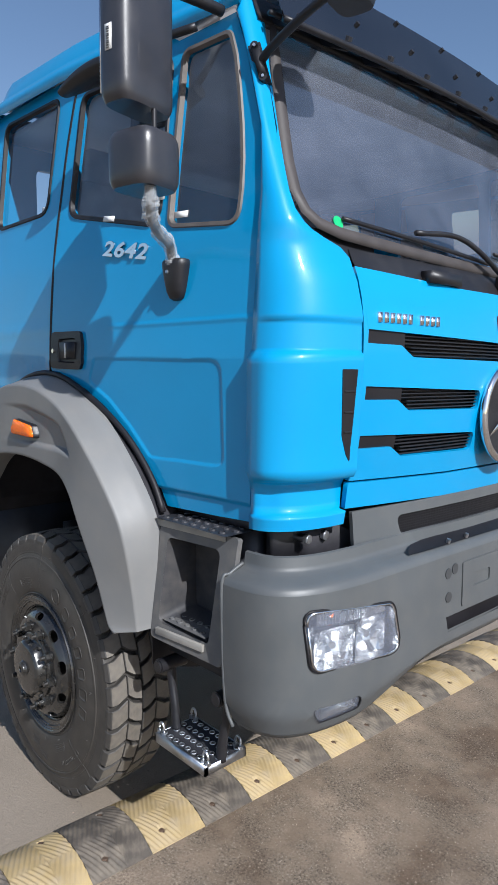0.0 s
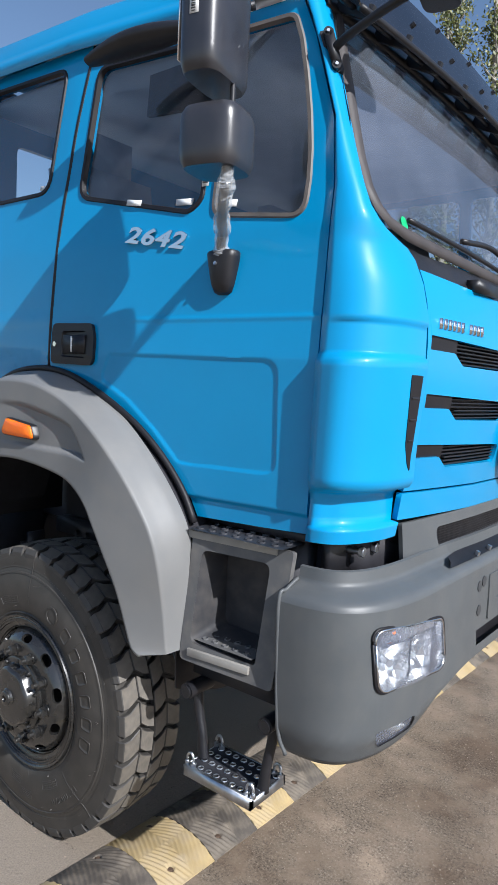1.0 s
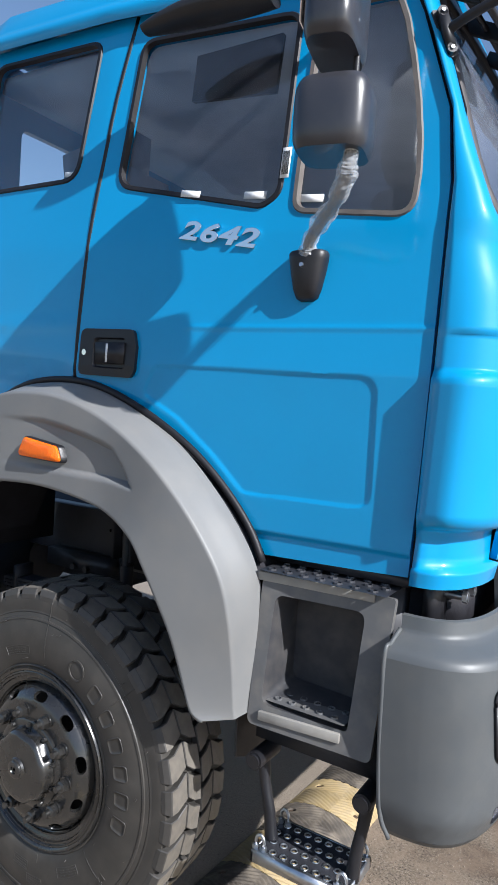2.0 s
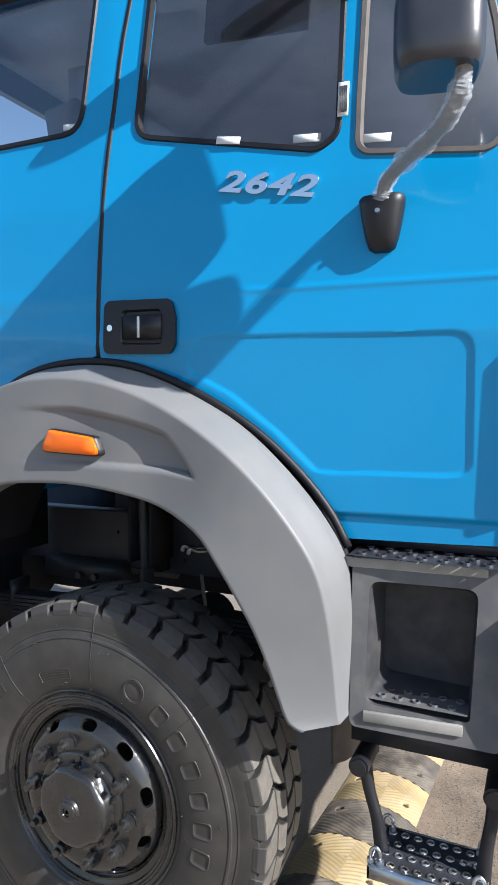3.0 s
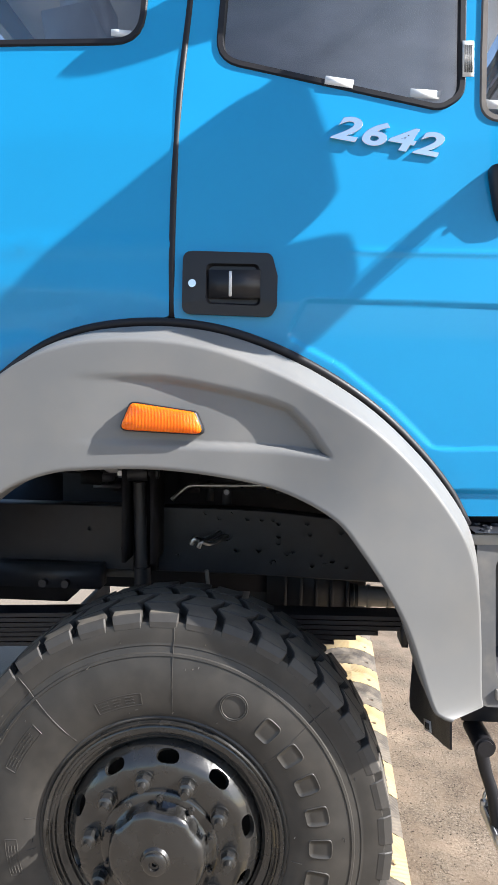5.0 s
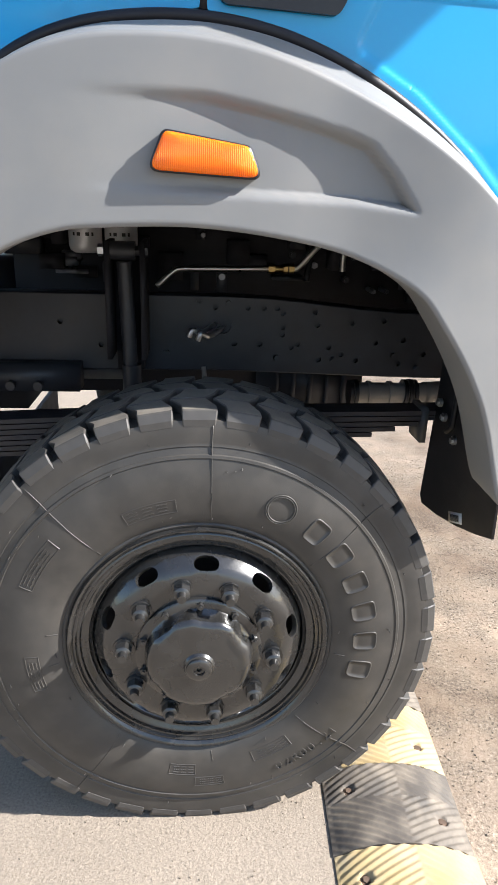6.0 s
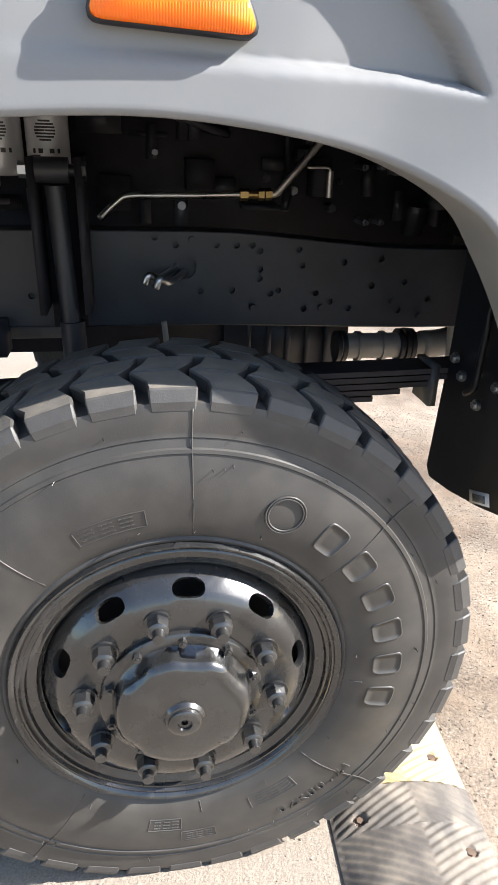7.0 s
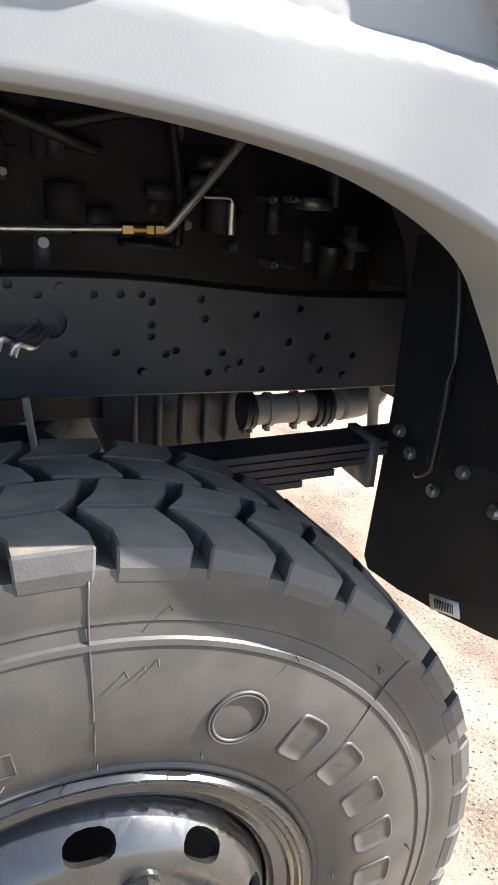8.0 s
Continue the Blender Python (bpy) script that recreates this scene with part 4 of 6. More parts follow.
bmesh.ops.scale(bm, vec=(1.26, 0.78, 1), verts=bm.verts)
bmesh.ops.rotate(bm, matrix=Matrix.Rotation(radians(-9), 3, "Z"), verts=bm.verts)
num = part("model_number", bm, CHROME, door, "raised chrome model number")
num.matrix_basis = pose(0.512, side(0.515, 2.27) - 0.003, 2.279, 91.5, 0, 4.5)
# seals in the gaps round the door
for f0, f1, name in ((gap_x, 0.0, "rear_gap_seal"),):
    bm = bmesh.new()
    tube(bm, [(f0(z), side(f0(z), z) + 0.004, z) for z in (1.85, 2.0, 2.2, 2.4, 2.6, 2.8, 3.07)], 0.009, 8, 3)
    part(name, bm, RUBBER, door)
bm = bmesh.new()
grid(bm, [[(front_edge(z) + dx, side(1.19, z) + 0.03, z) for dx in (-0.02, 0.03)] for z in (1.37, 1.9, 2.4, 2.6, 2.87, 3.03)])
part("front_gap_seal", face_out(bm, (0, -1, 0)), RUBBER, door)
bm = bmesh.new()
tube(bm, [(p.x, 0.085 + 0.06 * smooth_step(0.2, 0.75, p.x), p.y) for p in resample(ARCH_OUT, 24)], 0.012, 8, 3)
part("arch_seal", bm, RUBBER, fender)
# stickers on the glass
for x, z, w_, h_ in ((0.615, 2.42, 0.075, 0.022), (0.80, 2.395, 0.07, 0.022), (-0.14, 2.566, 0.06, 0.018)):
    m_ = on_door(x, z, -0.0125)
    part("paper_label", rbox(-w_ / 2, w_ / 2, -0.001, 0.001, -h_ / 2, h_ / 2, 0.0004, 1), WHITE, door, at=Matrix.Translation(m_) @ pose(0, 0, 0, -7, 4, 4))
m_ = on_door(0.715, 2.50, 0.008)
tag = part("barcode_label", rbox(-0.014, 0.014, -0.001, 0.001, -0.045, 0.045, 0.0004, 1), WHITE, door, at=Matrix.Translation(m_) @ pose(0, 0, 0, -7, 0, 4))
bm = bmesh.new()
for k in range(9):
    box(bm, -0.011 + 0.0025 * k, -0.0098 + 0.0025 * k + 0.0005 * (k % 2), -0.0016, -0.0008, -0.035, 0.035)
part("print_bars", bm, INK, door, at=Matrix.Translation(m_) @ pose(0, 0, 0, -7, 0, 4))
m_ = on_door(0.40, 2.437, 0.008)
part("paper_label", rbox(-0.035, 0.035, -0.001, 0.001, -0.010, 0.010, 0.0004, 1), WHITE, door, at=Matrix.Translation(m_) @ pose(0, 0, 0, -4, 8, 4))

# side lamp on the fender
def set_in(bm):
    """Turns the lamp with the fender's face, which draws in towards the front."""
    for v in bm.verts:
        v.co.y += 0.008 + 0.06 * v.co.x


lamp_loop = [(-0.066, 1.648), (0.080, 1.628), (0.103, 1.577), (-0.093, 1.585)]
bm = bmesh.new()
outer_ = rounded(lamp_loop, 0.014, 4)
grid(bm, [[(x * 1.04, -0.0150, 1.614 + (z - 1.614) * 1.08) for x, z in outer_], [(x * 1.04, -0.0525, 1.614 + (z - 1.614) * 1.08) for x, z in outer_], [(x, -0.0545, z) for x, z in outer_]], close=True)
set_in(bm)
side_lamp = part("side_lamp", face_out(bm, (0, -1, 0)), BLACK, truck, "amber side marker lamp in a black base")
bm = bmesh.new()
grid(bm, [[(x * 1.0, -0.0520, z) for x, z in outer_], [(x * 0.99, -0.0590, 1.614 + (z - 1.614) * 0.97) for x, z in outer_], [(x * 0.93, -0.0635, 1.614 + (z - 1.614) * 0.84) for x, z in outer_], [(x * 0.5, -0.0660, 1.614 + (z - 1.614) * 0.45) for x, z in outer_], [(0.005, -0.0665, 1.614)] * len(outer_)], close=True)
bmesh.ops.remove_doubles(bm, verts=bm.verts, dist=0.0005)
set_in(bm)
part("lens", face_out(bm, (0, -1, 0)), AMBER, side_lamp, "amber ribbed lens")

# mirrors
def shell(cx, cy, cz, wx, wy, h, r_edge=0.03, flat=1.0, yaw=12.0):
    """A mirror housing: an upright boxy body with rounded corners, its outer end turned forward."""
    bm = bmesh.new()
    rows_ = []
    for t in (0.0, 0.02, 0.06, 0.14, 0.3, 0.5, 0.7, 0.86, 0.94, 0.98, 1.0):
        z = cz - h / 2 + h * t
        e = min(t, 1 - t) * h
        shrink = 1 - (max(0, r_edge - e) / r_edge) ** 2 * 0.13
        ring = []
        for k in range(40):
            a = 2 * math.pi * k / 40
            ca, sa = math.cos(a), math.sin(a)
            x = math.copysign(abs(ca) ** 0.52, ca) * wx / 2
            if x < 0:
                x *= flat
            y = math.copysign(abs(sa) ** 0.52, sa) * wy / 2
            c_, s_ = math.cos(radians(yaw)), math.sin(radians(yaw))
            ring.append((cx + (x * c_ - y * s_) * shrink, cy + (x * s_ + y * c_) * shrink, z))
        rows_.append(ring)
    vs_ = grid(bm, rows_, close=True)
    bm.faces.new(vs_[0]), bm.faces.new(vs_[-1])
    bmesh.ops.recalc_face_normals(bm, faces=bm.faces)
    return bm


mirror = part("mirror", shell(0.988, -0.105, 2.792, 0.122, 0.218, 0.375), HOUSING, truck, "tall black plastic rear-view mirror housing")
part("mirror", shell(0.992, -0.088, 2.462, 0.178, 0.168, 0.156, 0.035), HOUSING, truck, "low wide black wide-angle mirror housing")
part("glass", rbox(-0.002, 0.002, -0.085, 0.085, -0.15, 0.15, 0.001), CHROME, mirror, at=pose(0.927, -0.118, 2.792, 0, 0, 12))
bm = bmesh.new()
cyl(bm, (1.031, -0.079, 2.50), (1.031, -0.079, 2.66), 0.008, seg=14)
part("rod", bm, BLACK, mirror)
part("sticker", rbox(-0.013, 0.013, -0.0008, 0.0008, -0.034, 0.034, 0.0003, 1), WHITE, mirror, at=pose(1.008, -0.2130, 2.768, 0, 0, 12))
bm = bmesh.new()
for k in range(10):
    box(bm, -0.008, 0.004, -0.0014, -0.0007, -0.030 + 0.006 * k, -0.0275 + 0.006 * k + 0.001 * (k % 3))
part("print_bars", bm, INK, mirror, at=pose(1.008, -0.2130, 2.768, 0, 0, 12))
rnd = random.Random(5)
arm_line = [(0.829, 0.135, 2.225), (0.838, 0.120, 2.252), (0.872, 0.088, 2.274), (0.925, 0.020, 2.280), (0.975, -0.035, 2.288), (1.020, -0.085, 2.315), (1.040, -0.100, 2.355), (1.048, -0.105, 2.41)]
bm = bmesh.new()
tube(bm, arm_line, 0.015, 10, 6)
arm = part("mirror_arm", bm, BLACK, truck, "black mirror arm wrapped in crumpled clear film")
bm = bmesh.new()
tube(bm, arm_line, lambda t: 0.0215 + 0.0025 * math.sin(40 * t) + 0.003 * math.sin(17 * t + 1), 14, 12, 0.11, rnd)
film_ob = part("film_wrap", bm, WRAP, arm, "crumpled clear plastic film", smooth=False)
bm = bmesh.new()
rows_ = []
for z, w_, d_, cy in ((2.098, 0.034, 0.030, 0.0), (2.106, 0.056, 0.046, -0.002), (2.13, 0.070, 0.058, -0.006), (2.17, 0.084, 0.064, -0.010), (2.21, 0.096, 0.066, -0.014), (2.226, 0.099, 0.064, -0.016), (2.233, 0.092, 0.056, -0.016), (2.236, 0.06, 0.03, -0.016)):
    y = side(0.825, z)
    rows_.append([(0.825 + math.copysign(abs(math.cos(a)) ** 0.7, math.cos(a)) * w_ * 0.58, y + 1.25 * cy - 0.58 * d_ * (math.copysign(abs(math.sin(a)) ** 0.8, math.sin(a))) + 0.006, z) for a in [2 * math.pi * k / 24 for k in range(24)]])
vs_ = grid(bm, rows_, close=True)
bm.faces.new(vs_[0]), bm.faces.new(vs_[-1])
bmesh.ops.recalc_face_normals(bm, faces=bm.faces)
foot = part("mirror_foot", bm, BLACK, truck, "black plastic mirror foot on the door")
bm = bmesh.new()
cyl(bm, (0.822, side(0.82, 2.18) - 0.042, 2.190), (0.822, side(0.82, 2.18) - 0.051, 2.192), 0.006, seg=12)
part("screw", bm, STEEL, foot)

# kerb mirror over the door window
bm = bmesh.new()
rows_ = []
for t in [k / 12 for k in range(13)]:
    x = 0.285 + 0.40 * t
    cy, cz = 0.030 + 0.075 * t, 2.895 + 0.030 * t + 0.014 * math.sin(math.pi * t)
    w_, h_ = 0.012 + 0.052 * math.sin(math.pi * (0.08 + 0.80 * t)) ** 0.8, 0.008 + 0.026 * math.sin(math.pi * (0.06 + 0.80 * t)) ** 0.8
    rows_.append([(x, cy + math.cos(a) * w_ * 0.9, cz + math.sin(a) * h_) for a in [2 * math.pi * k / 20 for k in range(20)]])
vs_ = grid(bm, rows_, close=True)
bm.faces.new(vs_[0]), bm.faces.new(vs_[-1])
bmesh.ops.recalc_face_normals(bm, faces=bm.faces)
part("kerb_mirror", bm, BLACK, truck, "black kerb mirror housing above the door")
bm = bmesh.new()
tube(bm, [(0.64, 0.10, 2.935), (0.74, 0.14, 2.965), (0.86, 0.21, 2.99)], 0.014, 10)
part("kerb_mirror_arm", bm, BLACK, truck)

# hinge bracket and front mirror rod
bm = bmesh.new()
box(bm, -0.020, 0.020, -0.012, 0.02, -0.065, 0.065)
bev(bm, 0.008)
cyl(bm, (0, -0.012, 0.05), (0, -0.030, 0.05), 0.0135, seg=20), cyl(bm, (0, -0.012, -0.05), (0, -0.030, -0.05), 0.0135, seg=20)
box(bm, -0.012, 0.012, -0.030, -0.01, -0.05, 0.05)
bracket = part("hinge_bracket", bm, BLACK, truck, "black mirror hinge bracket with bright bolts", at=pose(1.118, 0.258, 2.80, -6, -17, 38))
for z in (0.05, -0.05):
    bm = bmesh.new()
    cyl(bm, (0, -0.029, z), (0, -0.034, z), 0.0052, seg=6)
    part("bolt", bm, STEEL, bracket)
bm = bmesh.new()
tube(bm, [(1.12, 0.25, 2.80), (1.18, 0.242, 2.825), (1.30, 0.238, 2.862), (1.395, 0.245, 2.890), (1.43, 0.27, 2.915)], 0.013, 10)
rod = part("front_mirror_rod", bm, BLACK, truck)
part("front_mirror", shell(1.415, 0.325, 2.955, 0.12, 0.15, 0.125, 0.04), BLACK, truck, "small black front mirror housing on a rod")
bm = bmesh.new()
tube(bm, [(0.99, 0.21, 2.99), (0.985, 0.12, 2.99), (0.975, 0.0, 2.985), (0.97, -0.09, 2.955)], 0.018, 10)
part("upper_mirror_arm", bm, BLACK, truck)

# corner slot and its louvres
def corner_at(y, z, out=0.0):
    line = corner_line(z)[1:]
    for a, b in zip(line, line[1:]):
        if a[1] <= y <= b[1]:
            t = (y - a[1]) / (b[1] - a[1])
            return (a[0] + (b[0] - a[0]) * t + out, y, z)
    return (line[-1][0] + out, y, z)


loop = rounded([(0.352, 1.868), (0.420, 1.868), (0.420, 1.70), (0.418, 1.575), (0.400, 1.60), (0.375, 1.66)], [0.004, 0.004, 0.0, 0.003, 0.02, 0.03], 3)
slot = part("air_slot", face_out(inside_bm(loop, (), 0.02, lambda y, z: corner_at(y, z, 0.0025)), (1, 0, 0)), RUBBER, corner, "black air slot with louvres", thick=0.004)
for z, y0 in ((1.80, 0.368), (1.735, 0.374), (1.672, 0.382)):
    bm = bmesh.new()
    grid(bm, [[corner_at(y0 + (0.414 - y0) * k / 3, z + dz, o) for k in range(4)] for dz, o in ((0.003, 0.004), (-0.001, 0.0065), (-0.004, 0.004))])
    part("louvre", face_out(bm, (1, 0, 0)), BLACK, slot)

# grille slats, emblem, lettering as plain bars
bm_rows = ((1.995, 1.32), (1.815, 1.13), (1.655, 1.13))
for top, end in bm_rows:
    for flip in (0, 1):
        for k in range(6):
            z = top - 0.016 - 0.0125 * k
            y0 = 0.645 if k < 3 else 0.70
            bm = bmesh.new()
            ys = [y0 + (end - y0) * j / 8 for j in range(9)]
            ys = [2 * MID - y for y in ys] if flip else ys
            grid(bm, [[Vector(front_fold(y, z + dz)) - Vector((d_, 0, 0)) for y in ys] for d_, dz in ((0.035, 0.004), (0.012, 0.003), (0.012, -0.001), (0.035, -0.003))])
            part("slat", face_out(bm, (1, 0, 0.3)), BLACK, truck)
for top in (1.995, 1.815, 1.655):
    for flip in (0, 1):
        bm = bmesh.new()
        ys = [(2 * MID - y if flip else y) for y in (0.472, 0.53, 0.59, 0.66)]
        grid(bm, [[Vector(front_fold(y, z)) - Vector((0.011, 0, 0)) for y in ys] for z in (top + 0.004, top - 0.02, top - 0.052)])
        part("blank", face_out(bm, (1, 0, 0)), RUBBER, truck, thick=0.004)
bm = bmesh.new()
tor = [(0.185 + 0.016 * math.cos(a), 0.016 * math.sin(a)) for a in [2 * math.pi * k / 12 for k in range(12)]]
lathe(bm, tor, 64, closed=True)
ex = front_fold(MID, 1.70)[0] + 0.02
emblem = part("emblem", bm, CHROME, truck, "round chrome ring emblem on a dark mesh disc", at=pose(ex, MID, 1.70, 0, 0, 90))
bm = bmesh.new()
cyl(bm, (0, 0.012, 0), (0, 0.002, 0), 0.18, seg=64)
part("disc", bm, BLACK, emblem)
bm = bmesh.new()
for k in range(3):
    a = radians(120 * k + 0)
    vs_ = [bm.verts.new(p) for p in ((0, -0.022, 0), (0.025 * math.cos(a + 1.05), -0.006, 0.025 * math.sin(a + 1.05)), (0.178 * math.sin(a) * 1.0, -0.006, 0.178 * math.cos(a)), (0.025 * math.cos(a - 1.05), -0.006, 0.025 * math.sin(a - 1.05)))]
    bm.faces.new((vs_[0], vs_[1], vs_[2])), bm.faces.new((vs_[0], vs_[2], vs_[3]))
part("spoke", bm, CHROME, emblem)
for k in range(11):
    if k == 6:
        continue
    y = 0.527 + 0.030 * k
    x, _, z = front_fold(y, 2.035)
    part("badge_bar", rbox(x - 0.002, x + 0.006, y - 0.0095, y + 0.0095, z - 0.016, z + 0.016, 0.003), CHROME, truck)
x, _, z = front_fold(1.27, 2.045)
part("badge_shield", rbox(x - 0.002, x + 0.007, 1.235, 1.30, z - 0.035, z + 0.035, 0.012, 3), mat("red_enamel", (0.45, 0.03, 0.03), 0.3), truck)

# lower grey apron with mesh, between panel and bumper
def apron_fold(y, z):
    return (1.335 + 0.05 * (1 - ((y - MID) / 0.88) ** 2) - 0.1 * (z - 1.3), y, z)


mesh_loop = rounded([(0.72, 1.355), (2 * MID - 0.72, 1.355), (2 * MID - 0.74, 1.285), (0.74, 1.285)], 0.03)
outline = [(0.50, 1.395), (2 * MID - 0.50, 1.395), (2 * MID - 0.50, 1.225), (0.50, 1.225)]
apron = part("apron", face_out(inside_bm(outline, [mesh_loop], 0.08, apron_fold), (1, 0, 0)), GREY, truck, "grey apron with black mesh grille", thick=0.015)
bm = bmesh.new()
for k in range(8):
    z = 1.288 + 0.009 * k
    grid(bm, [[Vector(apron_fold(y, z + dz)) - Vector((0.012, 0, 0)) for y in [0.72 + 0.1 * j for j in range(13)]] for dz in (0, 0.003)])
for k in range(118):
    y = 0.725 + 0.0105 * k
    grid(bm, [[Vector(apron_fold(y + dy, z)) - Vector((0.011, 0, 0)) for z in (1.284, 1.32, 1.356)] for dy in (0, 0.003)])
part("mesh", face_out(bm, (1, 0, 0)), BLACK, apron)
bm = bmesh.new()
grid(bm, [[Vector(apron_fold(y, z)) - Vector((0.03, 0, 0)) for y in [0.7 + 0.1 * j for j in range(14)]] for z in (1.27, 1.37)])
part("backing", face_out(bm, (1, 0, 0)), RUBBER, apron)
bm = bmesh.new()
box(bm, 1.02, 1.20, 0.30, 2 * MID - 0.30, 0.95, 1.36)
box(bm, 1.10, 1.27, 0.36, 2 * MID - 0.36, 1.20, 1.352)
part("front_cross_member", bev(bm, 0.02), BAY, truck)
part("cab_mount_cover", rbox(1.195, 1.228, 0.235, 0.52, 1.20, 1.41, 0.008), BLACK, truck, "black cover behind the cab mounting bolts")
for y in (0.335, 0.42):
    bm = bmesh.new()
    cyl(bm, (1.22, y, 1.320), (1.290, y, 1.320), 0.011, seg=12), cyl(bm, (1.275, y, 1.320), (1.288, y, 1.320), 0.017, seg=6)
    part("cab_bolt", bm, STEEL, truck)

# headlamps
for flip, tie in ((0, lambda l: l), (1, other)):
    loop = tie(LAMP)
    c = (sum(p[0] for p in loop) / len(loop), sum(p[1] for p in loop) / len(loop))
    scale_ = lambda f: [(c[0] + (u - c[0]) * f, c[1] + (z - c[1]) * f) for u, z in loop]
    bm = bmesh.new()
    grid(bm, [[bumper_fold(u, z, 0.004) for u, z in scale_(1.02)], [bumper_fold(u, z, 0.004) for u, z in scale_(0.985)], [bumper_fold(u, z, -0.006) for u, z in scale_(0.975)], [bumper_fold(u, z, -0.06) for u, z in scale_(0.95)], [bumper_fold(u, z, -0.095) for u, z in scale_(0.72)], [bumper_fold(*c, -0.10)] * len(loop)], close=True)
    bmesh.ops.remove_doubles(bm, verts=bm.verts, dist=0.0005)
    lamp_ob = part("headlamp", face_out(bm, (1, -0.5, 0)), LAMP_MIRROR, truck, "clear rectangular headlamp with chrome reflectors")
    lens = part("lens", face_out(inside_bm(scale_(0.985), (), 0.05, lambda u, z: bumper_fold(u, z, 0.007 - 0.010 * (abs(u - c[0]) / 0.25) ** 2)), (1, -0.5, 0)), LENS, lamp_ob, "clear lens")
    lens.visible_shadow = False
    for fu, wide in ((-0.085, 0.082), (0.088, 0.078)):
        # faceted bowl
        bm = bmesh.new()
        cu_, cz_ = c[0] + fu, c[1] - 0.036
        rows_ = []
        for b in (-1, -0.55, 0.0, 0.5, 1.0):
            rows_.append([bumper_fold(cu_ + wide * a, cz_ + 0.062 * b, -0.026 - 0.062 * (1 - a * a) * (1 - 0.8 * b * b)) for a in (-1, -0.62, -0.25, 0.12, 0.5, 0.8, 1.0)])
        grid(bm, rows_)
        part("reflector", face_out(bm, (1, -0.5, 0)), LAMP_MIRROR, lamp_ob, smooth=False)
        q = Vector(bumper_fold(cu_, cz_, -0.085))
        way = (Vector(bumper_fold(cu_, cz_, -0.03)) - q).normalized()
        bm = bmesh.new()
        cyl(bm, q, q + way * 0.035, 0.010, seg=12)
        cyl(bm, q + way * 0.035, q + way * 0.040, 0.012, seg=12)
        part("bulb", bm, STEEL, lamp_ob)
    bm = bmesh.new()
    ring_ = scale_(0.97)
    tube(bm, [bumper_fold(u, z, 0.007) for u, z in ring_] + [bumper_fold(*ring_[0], 0.007)], 0.0035, 8, 1)
    part("bezel", bm, LAMP_MIRROR, lamp_ob)
    bm = bmesh.new()
    ring_ = scale_(1.018)
    tube(bm, [bumper_fold(u, z, 0.004) for u, z in ring_] + [bumper_fold(*ring_[0], 0.004)], 0.0042, 8, 1)
    part("gasket", bm, RUBBER, lamp_ob)
    bm = bmesh.new()
    for k in range(27):
        u = c[0] - 0.155 + 0.0118 * k
        a, b = bumper_fold(u, c[1] + 0.044 - 0.06 * (u - c[0]), -0.022), bumper_fold(u, c[1] + 0.088 - 0.10 * (u - c[0]), -0.022)
        cyl(bm, a, b, 0.0058, seg=6)
    part("indicator_ribs", bm, LAMP_MIRROR, lamp_ob)
    bm = bmesh.new()
    a = Vector(bumper_fold(c[0] - 0.10, c[1] + 0.058, -0.04))
    cyl(bm, a, a + Vector((0.02, -0.02, 0.02)), 0.007, 0.005, seg=12)
    part("amber_bulb", bm, AMBER, lamp_ob)
    bm = bmesh.new()
    grid(bm, [[bumper_fold(u, c[1] + 0.040 - 0.06 * (u - c[0]), o) for u in [c[0] - 0.19 + 0.042 * k for k in range(10)]] for o in (-0.09, -0.02, -0.018)])
    part("divider", bm, LAMP_MIRROR, lamp_ob)
    loop = tie(FOG)
    c = (sum(p[0] for p in loop) / len(loop), sum(p[1] for p in loop) / len(loop))
    scale_ = lambda f: [(c[0] + (u - c[0]) * f, c[1] + (z - c[1]) * f) for u, z in loop]
    bm = bmesh.new()
    grid(bm, [[bumper_fold(u, z, 0.001) for u, z in scale_(1.03)], [bumper_fold(u, z, -0.010) for u, z in scale_(0.97)], [bumper_fold(u, z, -0.016) for u, z in scale_(0.95)]], close=True)
    fog_ob = part("fog_lamp", face_out(bm, (1, -0.5, 0)), BLACK, truck, "small clear fog lamp in the bumper corner")
    bm = bmesh.new()
    grid(bm, [[bumper_fold(u, z, -0.014) for u, z in scale_(0.96)], [bumper_fold(u, z, -0.05) for u, z in scale_(0.6)], [bumper_fold(*c, -0.065)] * len(loop)], close=True)
    bmesh.ops.remove_doubles(bm, verts=bm.verts, dist=0.0005)
    part("reflector", face_out(bm, (1, -0.5, 0)), LAMP_MIRROR, fog_ob)
    lens = part("lens", face_out(inside_bm(scale_(0.96), (), 0.05, lambda u, z: bumper_fold(u, z, -0.006)), (1, -0.5, 0)), LENS, fog_ob, "clear lens")
    lens.visible_shadow = False
# dark trough along the top of the bumper, with bolts
bm = bmesh.new()
ys = [0.70, 0.76, 0.85, 1.0, 1.15, 1.33, 1.51, 1.66, 1.81, 1.90, 1.96]
top_x = [bumper_fold(along(y if y <= MID else 2 * MID - y), 1.195, 0.0)[0] for y in ys]
grid(bm, [[(x + dx * smooth_step(0.69, 0.80, y) * smooth_step(1.97, 1.86, y) - 0.03, y, z) for x, y in zip(top_x, ys)] for dx, z in ((0.005, 1.229), (-0.02, 1.236), (-0.05, 1.25))])
part("top_trough", face_out(bm, (0, 0, 1)), RUBBER, bumper, "black trough")
for y in (0.95, 1.08, 1.45):
    bm = bmesh.new()
    cyl(bm, (1.43, y, 1.232), (1.435, y, 1.246), 0.009, seg=6)
    part("trough_bolt", bm, STEEL, bumper)
